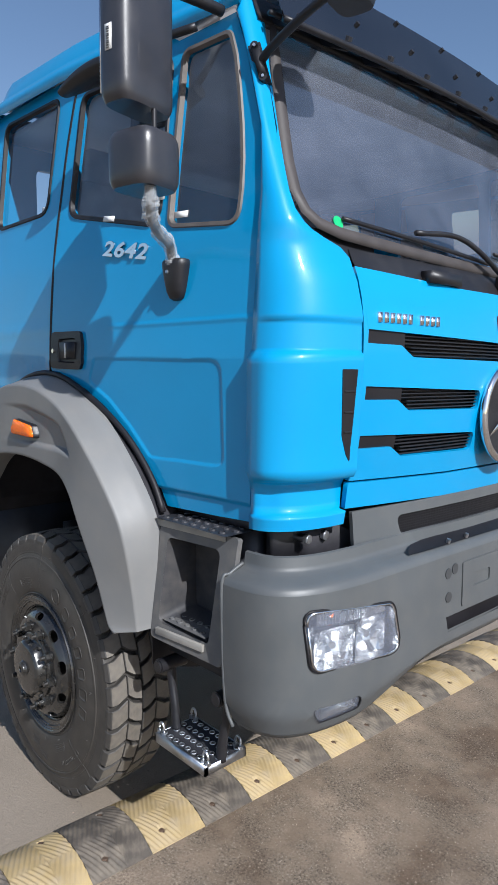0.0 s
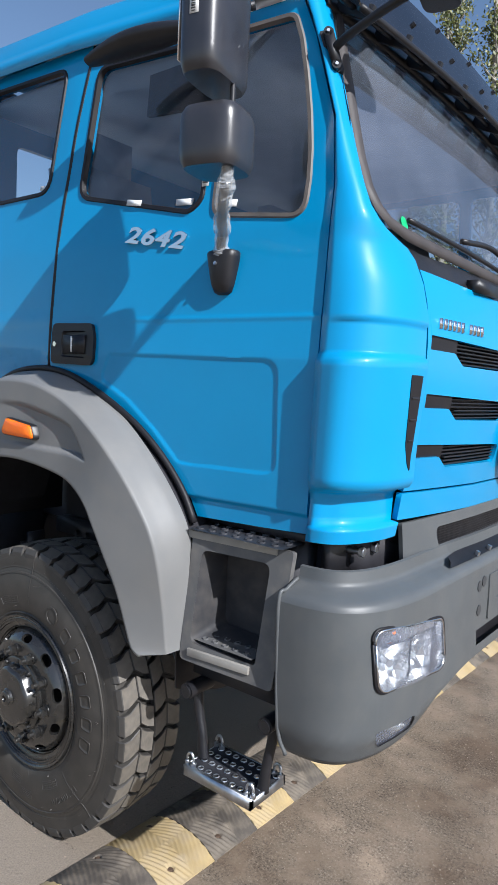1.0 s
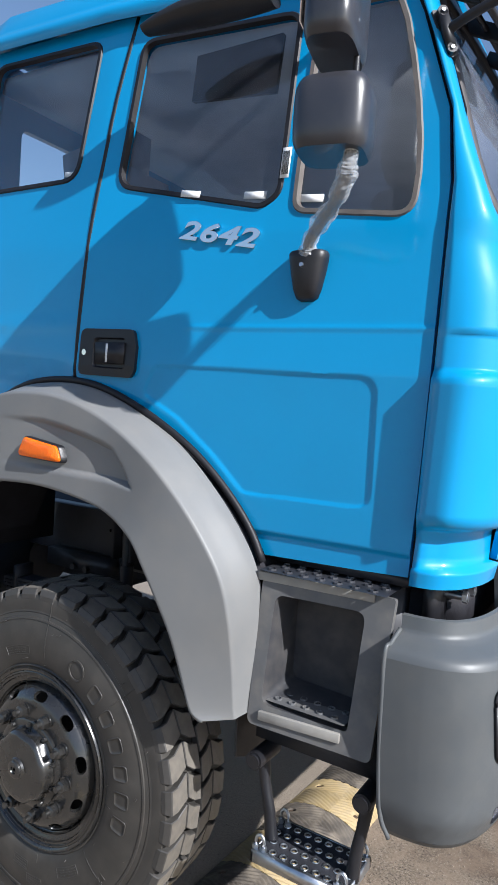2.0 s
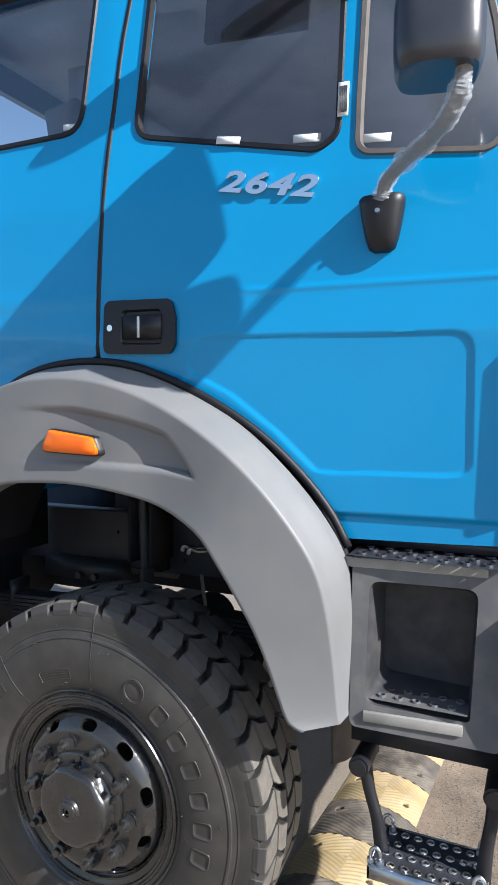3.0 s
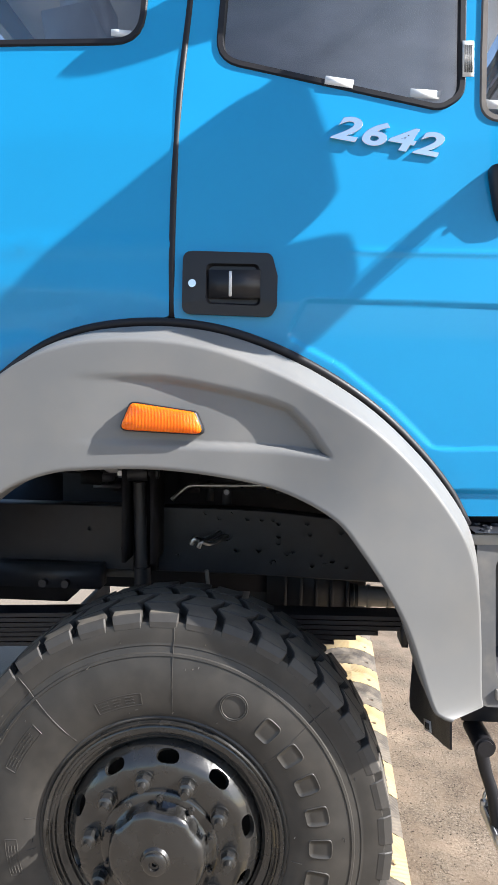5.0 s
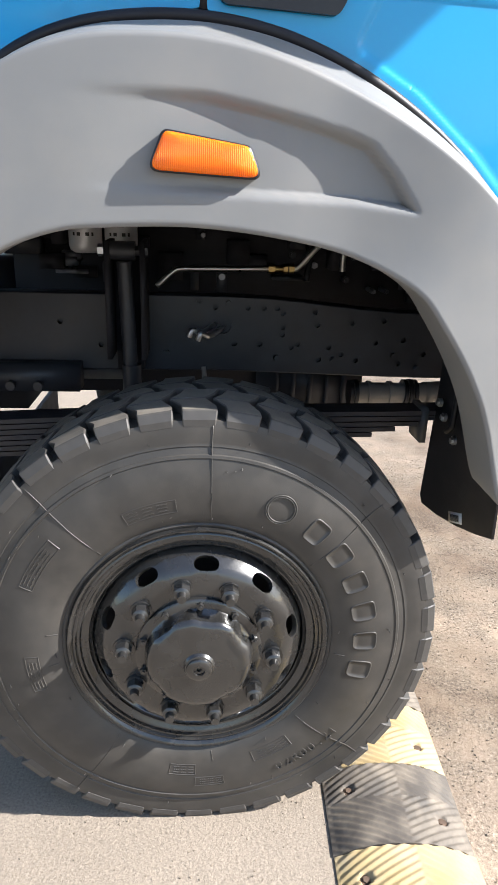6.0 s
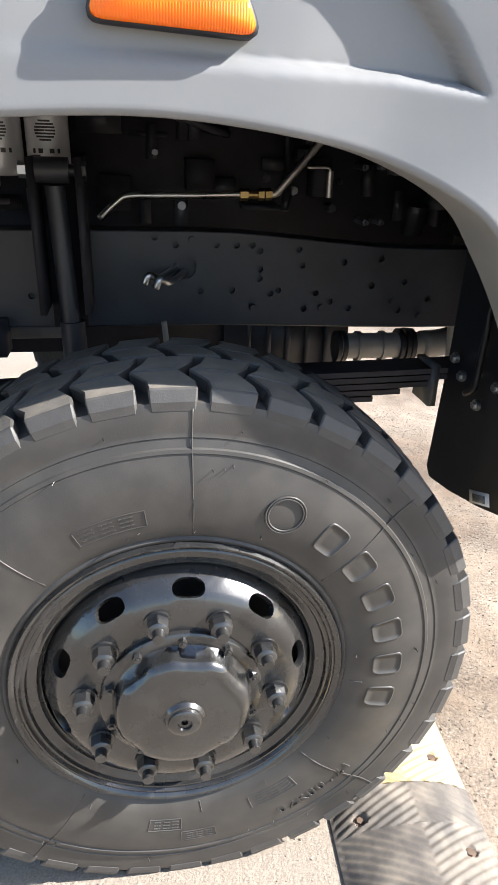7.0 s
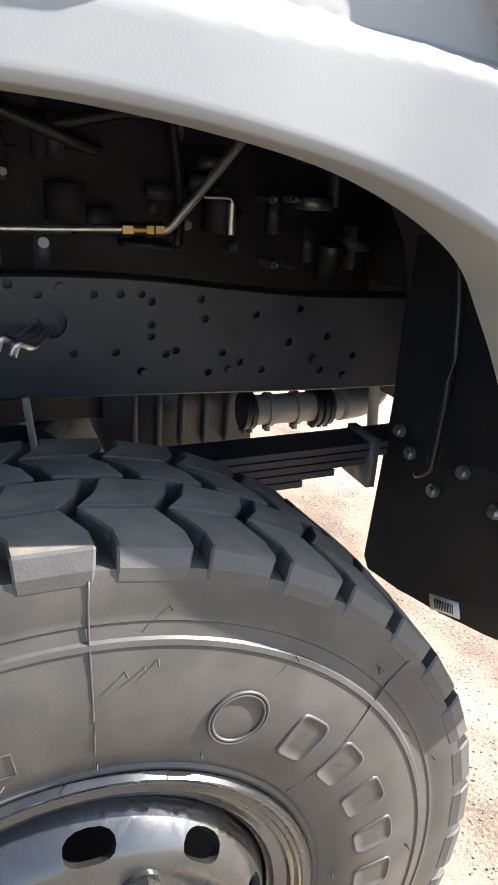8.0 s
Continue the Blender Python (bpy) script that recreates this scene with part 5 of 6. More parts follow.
# middle of the bumper: cover plate, plugs, intake
bm = inside_bm(rounded([(along(1.0), 1.155), (END - along(1.0), 1.155), (END - along(1.0), 0.985), (along(1.0), 0.985)], 0.012), [rounded([(along(1.08), 1.10), (along(1.20), 1.10), (along(1.20), 1.05), (along(1.08), 1.05)], 0.01)], 0.08, lambda u, z: bumper_fold(u, z, 0.006))
part("cover_plate", face_out(bm, (1, 0, 0)), GREY, bumper, thick=0.01)
for y, z in ((0.905, 1.13), (0.91, 1.04), (0.95, 1.14)):
    bm = bmesh.new()
    p = Vector(bumper_fold(along(y), z, 0))
    cyl(bm, p - Vector((0.01, 0, 0)), p + Vector((0.003, 0, 0)), 0.02, seg=20)
    part("plug", bm, PLUG, bumper)
bm = bmesh.new()
grid(bm, [[bumper_fold(END * k / 30, z, -0.04) for k in range(9, 22)] for z in (0.88, 0.99)])
part("intake_backing", face_out(bm, (1, 0, 0)), RUBBER, bumper)
bm = bmesh.new()
grid(bm, [[bumper_fold(END * k / 30, z, -0.13) for k in range(1, 30)] for z in (0.72, 0.9, 1.2)])
part("inner_skin", face_out(bm, (-1, 0, 0)), CHASSIS, bumper)

# sun visor over the windscreen
def visor_pt(y, v):
    """v runs from the top edge down to the outer lip."""
    e = 1 - ((y - MID) / 1.05) ** 2
    return (1.04 + 0.06 * e + 0.145 * v, y, 3.235 - 0.31 * v + 0.015 * math.sin(math.pi * v))


def header_pt(y, v):
    """The dark rail close over the windscreen, under the visor."""
    return (1.045 + 0.045 * (1 - ((y - MID) / 1.0) ** 2) + 0.035 * v, y, 3.045 - 0.078 * v)


ys = [0.29 + (2 * MID - 0.58) * k / 24 for k in range(25)]
bm = bmesh.new()
grid(bm, [[visor_pt(y, v) for y in ys] for v in (0.30, 0.4, 0.5, 0.6, 0.7, 0.8, 0.9, 1.0)])
visor = part("sun_visor", face_out(bm, (1, 0, 1)), VISOR, truck, "smoked sun visor over the windscreen with dark brackets", thick=0.005)
bm = bmesh.new()
tube(bm, [visor_pt(y, 1.0) for y in ys], 0.011, 8, 2)
part("lip", bm, BLACK, visor)
bm = bmesh.new()
grid(bm, [[header_pt(y, v) for y in ys] for v in (-0.1, 0.2, 0.6, 1.0)] + [[(x - 0.03, y, z - 0.005) for x, y, z in [header_pt(y, 1.0) for y in ys]]])
part("visor_rail", face_out(bm, (1, 0, 0)), BLACK, visor)
for k in range(10):
    y = 0.36 + 0.215 * k
    a, b = Vector(visor_pt(y, 0.97)), Vector(header_pt(y, 0.6))
    bm = bmesh.new()
    box(bm, -0.010, 0.010, -0.022, 0.022, 0, 1, Matrix.Translation(b) @ (a - b).to_track_quat("Z", "Y").to_matrix().to_4x4() @ Matrix.Diagonal((1, 1, (a - b).length, 1)))
    part("bracket", bev(bm, 0.003), BLACK, visor)
bm = bmesh.new()
tube(bm, [(Vector(visor_pt(y, 0.97)) + Vector(header_pt(y, 0.6))) / 2 for y in ys], 0.009, 8, 2)
part("cross_bar", bm, BLACK, visor)
for k in range(7):
    for v, o in ((0.36, 0.0), (0.70, 0.03)):
        y = 0.62 + 0.30 * k + o
        p = Vector(visor_pt(y, v))
        bm = bmesh.new()
        cyl(bm, p + Vector((-0.006, 0, -0.004)), p + Vector((0.012, 0, 0.006)), 0.010, 0.008, seg=12)
        part("screw", bm, BLACK, visor)

# wipers, sticker, cowl
def on_screen(y, z, out=0.0):
    x, y, z = screen_fold(y, z)
    return Vector((x + out, y, z + out * 0.35))


for y0, y1, piv in ((0.44, 1.28, 1.36), (1.36, 2.16, 2.2)):
    bm = bmesh.new()
    tube(bm, [on_screen(y0 + (y1 - y0) * k / 6, 2.335 - 0.05 * k / 6, 0.012) for k in range(7)], 0.008, 6, 3)
    wiper = part("wiper", bm, BLACK, truck, "black windscreen wiper")
    bm = bmesh.new()
    m1 = (y0 + y1) / 2
    tube(bm, [on_screen(m1 - 0.06, 2.335, 0.022), on_screen(m1 + 0.16, 2.345, 0.04), on_screen(m1 + 0.30, 2.30, 0.045), on_screen(piv, 2.215, 0.03)], 0.010, 8, 5)
    part("arm", bm, BLACK, wiper)
    bm = bmesh.new()
    box(bm, -0.03, 0.03, -0.05, 0.05, -0.02, 0.03, Matrix.Translation(on_screen(piv, 2.205, 0.03)))
    part("pivot", bev(bm, 0.012), BLACK, wiper)
cowl = bmesh.new()
grid(cowl, [[(front_fold(y, 2.17)[0] - 0.006 + dx, y, z) for y in [0.47 + 0.0861 * k for k in range(21)]] for dx, z in ((0.0, 2.160), (-0.015, 2.19), (-0.03, 2.215), (-0.045, 2.25))])
part("cowl", face_out(cowl, (1, 0, 1)), BLACK, truck)
for flip in (0, 1):
    bm = bmesh.new()
    grid(bm, [[(screen_fold(y, max(2.2, z))[0] - 0.022, 2 * MID - y if flip else y, z) for y in (0.24, 0.30, 0.36, 0.42, 0.50, 0.60)] for z in (2.14, 2.2, 2.26, 2.30)])
    part("cowl_corner", face_out(bm, (1, 0, 0)), BLACK, truck)
part("cowl_nozzle", rbox(1.37, 1.415, 0.80, 1.0, 2.17, 2.21, 0.012, 3), BLACK, truck)
p = on_screen(0.425, 2.325, 0.002)
bm = bmesh.new()
cyl(bm, p, p + Vector((0.002, 0, 0.0006)), 0.022, seg=20)
part("round_sticker", bm, GREEN, truck, "round green sticker")

# inside the cab
flap_in = part("inner_sun_visor", rbox(-0.17, 0.17, -0.01, 0.01, -0.112, 0.112, 0.025, 3), BLACK, truck, "black padded sun visor folded against the side window", at=pose(0.380, 0.385, 2.945, 0, 5, 0))
part("dashboard", rbox(0.86, 1.16, 0.30, 2 * MID - 0.30, 1.9, 2.22, 0.06, 3), SEAT, truck)
for y in (0.62, 2.04):
    seat = part("seat", rbox(-0.20, 0.30, y - 0.25, y + 0.25, 2.05, 2.20, 0.05, 3), SEAT, truck)
    bm = bmesh.new()
    box(bm, -0.07, 0.07, -0.25, 0.25, 0, 0.62)
    bev(bm, 0.05, 3)
    part("backrest", bm, SEAT, seat, at=pose(-0.26, y, 2.15, 0, -10, 0))
    part("headrest", rbox(-0.42, -0.32, y - 0.14, y + 0.14, 2.78, 2.94, 0.04, 3), SEAT, seat)
    part("seat_base", rbox(-0.17, 0.23, y - 0.2, y + 0.2, 1.9, 2.06, 0.02), BLACK, seat)
bm = bmesh.new()
lathe(bm, [(0.21 + 0.016 * math.cos(a), 0.016 * math.sin(a)) for a in [2 * math.pi * k / 8 for k in range(8)]], 40, closed=True)
part("steering_wheel", bm, BLACK, truck, at=pose(0.78, 2.04, 2.36, 0, 0, 90) @ pose(0, 0, 0, -55, 0, 0))
part("bunk", rbox(-0.72, -0.42, 0.26, 2 * MID - 0.26, 2.0, 2.28, 0.05, 3), SEAT, truck)
part("rear_trim", rbox(-0.70, -0.68, 0.25, 2 * MID - 0.25, 1.9, 2.50, 0.01), LINER, truck)
part("door_trim", rbox(0.1, 1.1, 0.19, 0.23, 1.9, 2.31, 0.02), SEAT, truck)

# under the cab: liner, frame rails, springs, axle, engine
bm = bmesh.new()
line = resample([(x * 0.985, z - 0.022) for x, z in ARCH_OUT[:-1]] + [(0.745, 1.30), (0.755, 1.1), (0.76, 0.98)], 60)
grid(bm, [[(p.x, y, p.y) for p in line] for y in (0.075, 0.2, 0.4, 0.62)])
part("wheel_arch_liner", face_out(bm, (0, 0, -1)), BAY, truck, "black inner wheel-arch liner", thick=0.006)


# added panel, out of sight, that stops light entering the arch from behind
part("rear_light_block", rbox(-0.80, -0.785, 0.09, 0.74, 1.10, 1.80, 0.004), BAY, truck, "unseen black panel added to keep light out behind the wheel arch")


def rail_z(x):
    """Upper and lower edge of the frame rail."""
    return 1.262 - 0.040 * smooth_step(0.1, 0.7, x), 1.036 - 0.016 * smooth_step(0, 0.8, x)


xs = [-3.2, -2.0, -1.0, -0.6, -0.3, 0.0, 0.1, 0.2, 0.3, 0.4, 0.5, 0.6, 0.7, 0.9]
SPOTS = [(0.0, 1.25), (0.05, 1.232), (0.15, 1.232), (0.20, 1.232), (0.24, 1.232), (0.26, 1.218), (0.26, 1.173), (0.26, 1.15), (0.31, 1.12), (0.29, 1.112), (0.11, 1.12), (0.19, 1.12), (0.36, 1.222), (0.37, 1.183), (0.41, 1.112), (0.50, 1.072), (0.38, 1.072), (0.24, 1.08), (0.64, 1.065), (0.65, 1.14), (0.72, 1.095), (0.45, 1.09), (0.48, 1.19), (0.56, 1.13), (0.58, 1.20), (-0.2, 1.2), (-0.3, 1.11), (-0.42, 1.18)]
for y0, inward in ((0.755, 1), (2 * MID - 0.755, -1)):
    spots = [[(x + 0.0085 * math.cos(2 * math.pi * k / 10), z + 0.0085 * math.sin(2 * math.pi * k / 10)) for k in range(10)] for x, z in SPOTS] + [[(0.072 + 0.028 * math.cos(2 * math.pi * k / 20), 1.178 + 0.028 * math.sin(2 * math.pi * k / 20)) for k in range(20)]]
    outline = [(x, rail_z(x)[0]) for x in xs] + [(x, rail_z(x)[1]) for x in xs[::-1]]
    bm = inside_bm(outline, spots, 0, lambda x, z: (x, y0, z))
    face_out(bm, (0, -inward, 0))
    rail = part("frame_rail", bm, CHASSIS, truck, "black pressed-steel frame rail with bolt holes", smooth=False, thick=0.008)
    bm = bmesh.new()
    for top in (0, 1):
        grid(bm, [[(x, y0 + inward * d, rail_z(x)[top and 1] + (0.003 if not top else -0.003) * s_) for x in xs] for d, s_ in ((-0.002, 0), (0.0, 1), (0.075, 1), (0.075, -1), (0.01, -1))])
    part("flange", bm, CHASSIS, rail)
    bm = bmesh.new()
    grid(bm, [[(x, y0 + inward * 0.022, z) for x, z in ((a, rail_z(a)[k] + (0.004 - 0.008 * (1 - k)) ) for a in xs)] for k in (0, 1)])
    part("inner_web", face_out(bm, (0, -inward, 0)), CHASSIS, rail, smooth=False)
for x, z in ((0.02, 1.165), (0.045, 1.155)):
    bm = bmesh.new()
    tube(bm, [(x + 0.03, 0.78, z + 0.01), (x, 0.70, z + 0.005), (x - 0.02, 0.64, z + 0.01), (x - 0.04, 0.62, z + 0.02), (x - 0.05, 0.62, z)], 0.008, 8, 5)
    part("rail_hook", bm, STEEL, truck)
for k, (x, z) in enumerate(((0.09, 1.245), (0.245, 1.078), (0.425, 1.075), (0.62, 1.09), (0.70, 1.05), (-0.1, 1.09))):
    bm = bmesh.new()
    cyl(bm, (x, 0.757, z), (x, 0.742, z), 0.009, seg=6)
    part("rail_bolt", bm, CHASSIS, truck)

bm = bmesh.new()
tube(bm, [(-0.13, 0.80, 1.285), (-0.085, 0.80, 1.325), (-0.06, 0.80, 1.338), (0.0, 0.80, 1.340), (0.10, 0.80, 1.342), (0.19, 0.80, 1.345), (0.235, 0.80, 1.346)], 0.009, 10, 6)
pipe = part("brake_pipe", bm, ALU, truck, "bright metal pipe with brass union")
bm = bmesh.new()
tube(bm, [(0.285, 0.80, 1.347), (0.305, 0.80, 1.352), (0.335, 0.80, 1.385), (0.40, 0.80, 1.46), (0.47, 0.80, 1.545), (0.52, 0.80, 1.60)], 0.010, 10, 6)
part("riser", bm, ALU, pipe)
bm = bmesh.new()
cyl(bm, (0.212, 0.80, 1.3455), (0.232, 0.80, 1.346), 0.015, seg=6), cyl(bm, (0.232, 0.80, 1.346), (0.262, 0.80, 1.3465), 0.011, seg=12), cyl(bm, (0.258, 0.80, 1.3465), (0.272, 0.80, 1.347), 0.015, seg=6), cyl(bm, (0.275, 0.80, 1.347), (0.292, 0.80, 1.348), 0.0145, seg=6)
part("union", bm, BRASS, pipe, "brass union nuts")
bm = bmesh.new()
box(bm, 0.052, 0.086, 0.806, 0.812, 1.270, 1.338)
part("clip", bev(bm, 0.002), CHASSIS, pipe)
bm = bmesh.new()
cyl(bm, (0.069, 0.808, 1.318), (0.069, 0.794, 1.318), 0.010, seg=14)
part("clip_bolt", bm, DULL, pipe)

# shock absorber with its upper bracket, two filter cans behind
bm = bmesh.new()
cyl(bm, (-0.190, 0.63, 0.62), (-0.197, 0.63, 1.08), 0.028, seg=24), cyl(bm, (-0.197, 0.63, 1.0), (-0.210, 0.63, 1.37), 0.021, seg=24), cyl(bm, (-0.246, 0.63, 1.400), (-0.178, 0.63, 1.400), 0.026, seg=20)
shock = part("shock_absorber", bm, CHASSIS, truck, "black telescopic shock absorber")
bm = bmesh.new()
for x in (-0.262, -0.165):
    part("cheek_plate", rbox(x, x + 0.014, 0.60, 0.76, 1.10, 1.425, 0.004), BAY, shock)
part("bracket", rbox(-0.244, -0.166, 0.69, 0.753, 1.05, 1.38, 0.004), BAY, shock)
bm = bmesh.new()
cyl(bm, (-0.270, 0.63, 1.400), (-0.150, 0.63, 1.400), 0.013, seg=14), cyl(bm, (-0.155, 0.63, 1.400), (-0.143, 0.63, 1.400), 0.019, seg=6)
part("pin", bm, CHASSIS, shock)
bm = bmesh.new()
cyl(bm, (-0.280, 0.63, 1.400), (-0.264, 0.63, 1.400), 0.017, seg=6)
part("pin_nut", bm, STEEL, shock)
for x, y in ((-0.345, 0.84), (-0.240, 0.86)):
    bm = bmesh.new()
    rings = []
    for r, z in ((0.0, 1.375), (0.035, 1.377), (0.046, 1.385), (0.050, 1.40), (0.050, 1.66), (0.044, 1.68), (0.0, 1.68)):
        rings.append([(x + r * math.cos(2 * math.pi * k / 28), y + r * math.sin(2 * math.pi * k / 28), z) for k in range(28)])
    grid(bm, rings, close=True)
    bmesh.ops.remove_doubles(bm, verts=bm.verts, dist=0.0004)
    bmesh.ops.recalc_face_normals(bm, faces=bm.faces)
    can = part("filter_can", bm, SILVER, truck, "silver engine filter can with dark printed mark")
    bm = bmesh.new()
    for k in range(7):
        w_ = 0.024 * math.sqrt(max(0.05, 1 - ((k - 3) / 3.6) ** 2))
        rows_ = [[(x + 0.0506 * math.sin(u / 0.05), y - 0.0506 * math.cos(u / 0.05), 1.475 + 0.0066 * (k - 3) + dz) for u in (-w_, -w_ / 3, w_ / 3, w_)] for dz in (-0.002, 0.002)]
        grid(bm, rows_)
    rows_ = [[(x + 0.0506 * math.sin(u / 0.05), y - 0.0506 * math.cos(u / 0.05), 1.432 + dz) for u in (-0.032, -0.012, 0.012, 0.032)] for dz in (-0.005, 0.005)]
    grid(bm, rows_)
    part("print", face_out(bm, (0, -1, 0)), INK, can)

for y0 in (0.555, 2 * MID - 0.645):
    base = None
    for k in range(7):
        L_ = 0.80 - 0.07 * k * (k > 1)
        bm = bmesh.new()
        pts = [(-L_ - 0.3 + (2 * L_ + 0.3) * j / 20) for j in range(21)]
        for s0, s1 in ((0, 1),):
            low = [[(x, y, 0.945 - 0.0165 * k + (0.012 * (x / 0.8) ** 2 if x > 0 else 0.05 * x) + dz) for x in pts] for y, dz in ((y0, 0.0), (y0, 0.013), (y0 + 0.09, 0.013), (y0 + 0.09, 0.0))]
            grid(bm, low + [low[0]])
        bmesh.ops.remove_doubles(bm, verts=bm.verts, dist=0.0004)
        bmesh.ops.recalc_face_normals(bm, faces=bm.faces)
        leaf = part("spring_leaf" if base else "leaf_spring", bm, CHASSIS, base or truck, "" if base else "black leaf spring pack with steel clips")
        base = base or leaf
    for x in (0.676, -0.82):
        part("clip", rbox(x - 0.010, x + 0.010, y0 - 0.005, y0 + 0.095, 0.868, 0.975, 0.003), STEPGREY if x > 0 else CHASSIS, base)
    bm = bmesh.new()
    for x in (-0.07, 0.07):
        for dy in (-0.01, 0.10):
            cyl(bm, (x, y0 + dy, 0.66), (x, y0 + dy, 0.95), 0.011, seg=12)
    part("u_bolt", bm, CHASSIS, base)
bm = bmesh.new()
tube(bm, [(0, 0.30, AXLE), (0, 0.5, AXLE), (0, 0.7, AXLE + 0.01), (0, 1.0, AXLE), (0, 2.0, AXLE), (0, 2.36, AXLE)], 0.075, 16, 4)
cyl(bm, (-0.16, 1.1, AXLE), (0.16, 1.1, AXLE), 0.21, 0.17, seg=24)
part("axle", bm, CHASSIS, truck)
bm = bmesh.new()
box(bm, -0.6, 0.88, 0.98, 1.72, 1.05, 1.80), box(bm, -0.5, 0.5, 1.05, 1.6, 0.88, 1.1)
part("engine", bev(bm, 0.03), BAY, truck, "dark engine block between the rails")
rnd = random.Random(11)
for k in range(26):
    x, z = rnd.uniform(-0.55, 0.6), rnd.uniform(1.30, 1.75)
    w_, h_, d_ = rnd.uniform(0.03, 0.11), rnd.uniform(0.03, 0.10), rnd.uniform(0.03, 0.10)
    part("engine_fitting", rbox(x - w_ / 2, x + w_ / 2, 0.98 - d_, 1.0, z - h_ / 2, z + h_ / 2, 0.008), BAY if k % 5 else CHASSIS, truck)
for k in range(46):
    x, z, y = rnd.uniform(-0.5, 0.82), rnd.uniform(1.28, 1.62), rnd.uniform(0.90, 0.975)
    w_, h_ = rnd.choice(((0.008, 0.008), (0.012, 0.010), (0.05, 0.006), (0.006, 0.05), (0.03, 0.014), (0.014, 0.04)))
    bm = bmesh.new()
    if w_ + h_ < 0.024:
        cyl(bm, (x, 0.99, z), (x, y, z), w_, seg=6), cyl(bm, (x, y, z), (x, y - 0.008, z), w_ * 0.6, seg=10)
    else:
        box(bm, x - w_, x + w_, y, 0.99, z - h_, z + h_)
        bev(bm, 0.003)
    part("engine_stud" if w_ + h_ < 0.024 else "engine_rib", bm, DULL if k % 3 == 0 else CHASSIS, truck)
for k, pts in enumerate((((-0.35, 0.9, 1.72), (-0.1, 0.88, 1.58), (0.12, 0.9, 1.50), (0.2, 0.95, 1.48)), ((-0.3, 0.92, 1.36), (-0.24, 0.9, 1.5), (-0.2, 0.9, 1.7)), ((0.1, 0.9, 1.52), (0.3, 0.92, 1.56), (0.55, 0.95, 1.55)), ((0.35, 0.9, 1.30), (0.36, 0.93, 1.42), (0.34, 0.95, 1.6)))):
    bm = bmesh.new()
    tube(bm, pts, 0.011, 8, 6)
    part("hose", bm, CHASSIS if k == 0 else BLACK, truck)
bm = bmesh.new()
cyl(bm, (0.463, 0.885, 1.335), (0.463, 0.885, 1.400), 0.009, seg=14)
tube(bm, [(0.463, 0.885, 1.395), (0.455, 0.885, 1.408), (0.40, 0.885, 1.408)], 0.004, 6)
part("sensor", bm, ALU, truck)
for x, z in ((0.562, 1.410), (0.612, 1.413), (0.576, 1.271), (0.620, 1.272)):
    bm = bmesh.new()
    cyl(bm, (x, 0.99, z), (x, 0.90, z), 0.009, seg=6), cyl(bm, (x, 0.90, z), (x, 0.885, z), 0.005, seg=10)
    part("bolt", bm, DULL, truck)
bm = bmesh.new()
cyl(bm, (0.72, 0.92, 1.24), (0.72, 0.90, 1.32), 0.03, seg=18), cyl(bm, (0.72, 0.90, 1.30), (0.72, 0.90, 1.315), 0.033, seg=18)
part("hose_joint", bm, BLACK, truck)
part("mount_plate", rbox(0.84, 0.98, 0.62, 0.95, 1.24, 1.42, 0.02), BAY, truck)
part("radiator", rbox(0.92, 1.0, 0.8, 1.9, 0.95, 1.85, 0.01), BAY, truck)
part("splash_wall", rbox(0.90, 0.93, 0.28, 0.58, 1.26, 1.85, 0.006), BAY, truck)
# behind the wheel: a tank-shaped box added as a dark blocker, and air vessel
tank = part("fuel_tank", rbox(-1.75, -0.90, 0.20, 0.70, 0.52, 1.10, 0.06, 4), CHASSIS, truck, "dark tank-shaped box added behind the wheel to block the view")
for x in (-1.1, -1.5):
    part("strap", rbox(x - 0.025, x + 0.025, 0.193, 0.71, 0.513, 1.107, 0.062, 4), RUBBER, tank)
bm = bmesh.new()
cyl(bm, (-1.7, 0.90, 0.93), (-0.98, 0.90, 0.93), 0.14, seg=28)
part("air_vessel", bm, CHASSIS, truck, "black air vessel inside the frame")
bm = bmesh.new()
box(bm, -1.9, -0.62, 1.08, 1.58, 0.80, 1.32)
part("gearbox", bev(bm, 0.05, 3), CHASSIS, truck)
# made-up sheet that keeps the view under the truck dark
blocker = part("dark_backdrop", rbox(-0.735, -0.715, 0.62, 2.04, 0.18, 0.62, 0.006), BAY, truck, "added black sheet behind the front axle, hiding the lighter ground")
# sump and exhaust below the rail
bm = bmesh.new()
box(bm, 0.21, 0.60, 1.03, 1.49, 0.790, 1.02)
sump = part("sump", bev(bm, 0.03, 3), CHASSIS, truck, "dark ribbed sump")
for k in range(5):
    x0 = 0.275 + 0.062 * k
    part("rib", rbox(x0, x0 + 0.016, 1.020, 1.3, 0.80, 1.01, 0.007), CHASSIS, sump)
bm = bmesh.new()
cyl(bm, (0.53, 0.93, 0.915), (0.80, 0.93, 0.915), 0.038, seg=28)
ex_pipe = part("exhaust_pipe", bm, STRIP, truck, "pale metal exhaust joint with clamps")
for x, r in ((0.535, 0.046), (0.552, 0.046), (0.60, 0.044), (0.675, 0.044), (0.728, 0.050), (0.746, 0.052), (0.764, 0.050)):
    bm = bmesh.new()
    cyl(bm, (x - 0.006, 0.93, 0.915), (x + 0.006, 0.93, 0.915), r, seg=28)
    box(bm, x - 0.006, x + 0.006, 0.918, 0.942, 0.860, 0.878)
    part("clamp", bm, BLACK if x > 0.72 or x < 0.56 else STRIP, ex_pipe)
bm = bmesh.new()
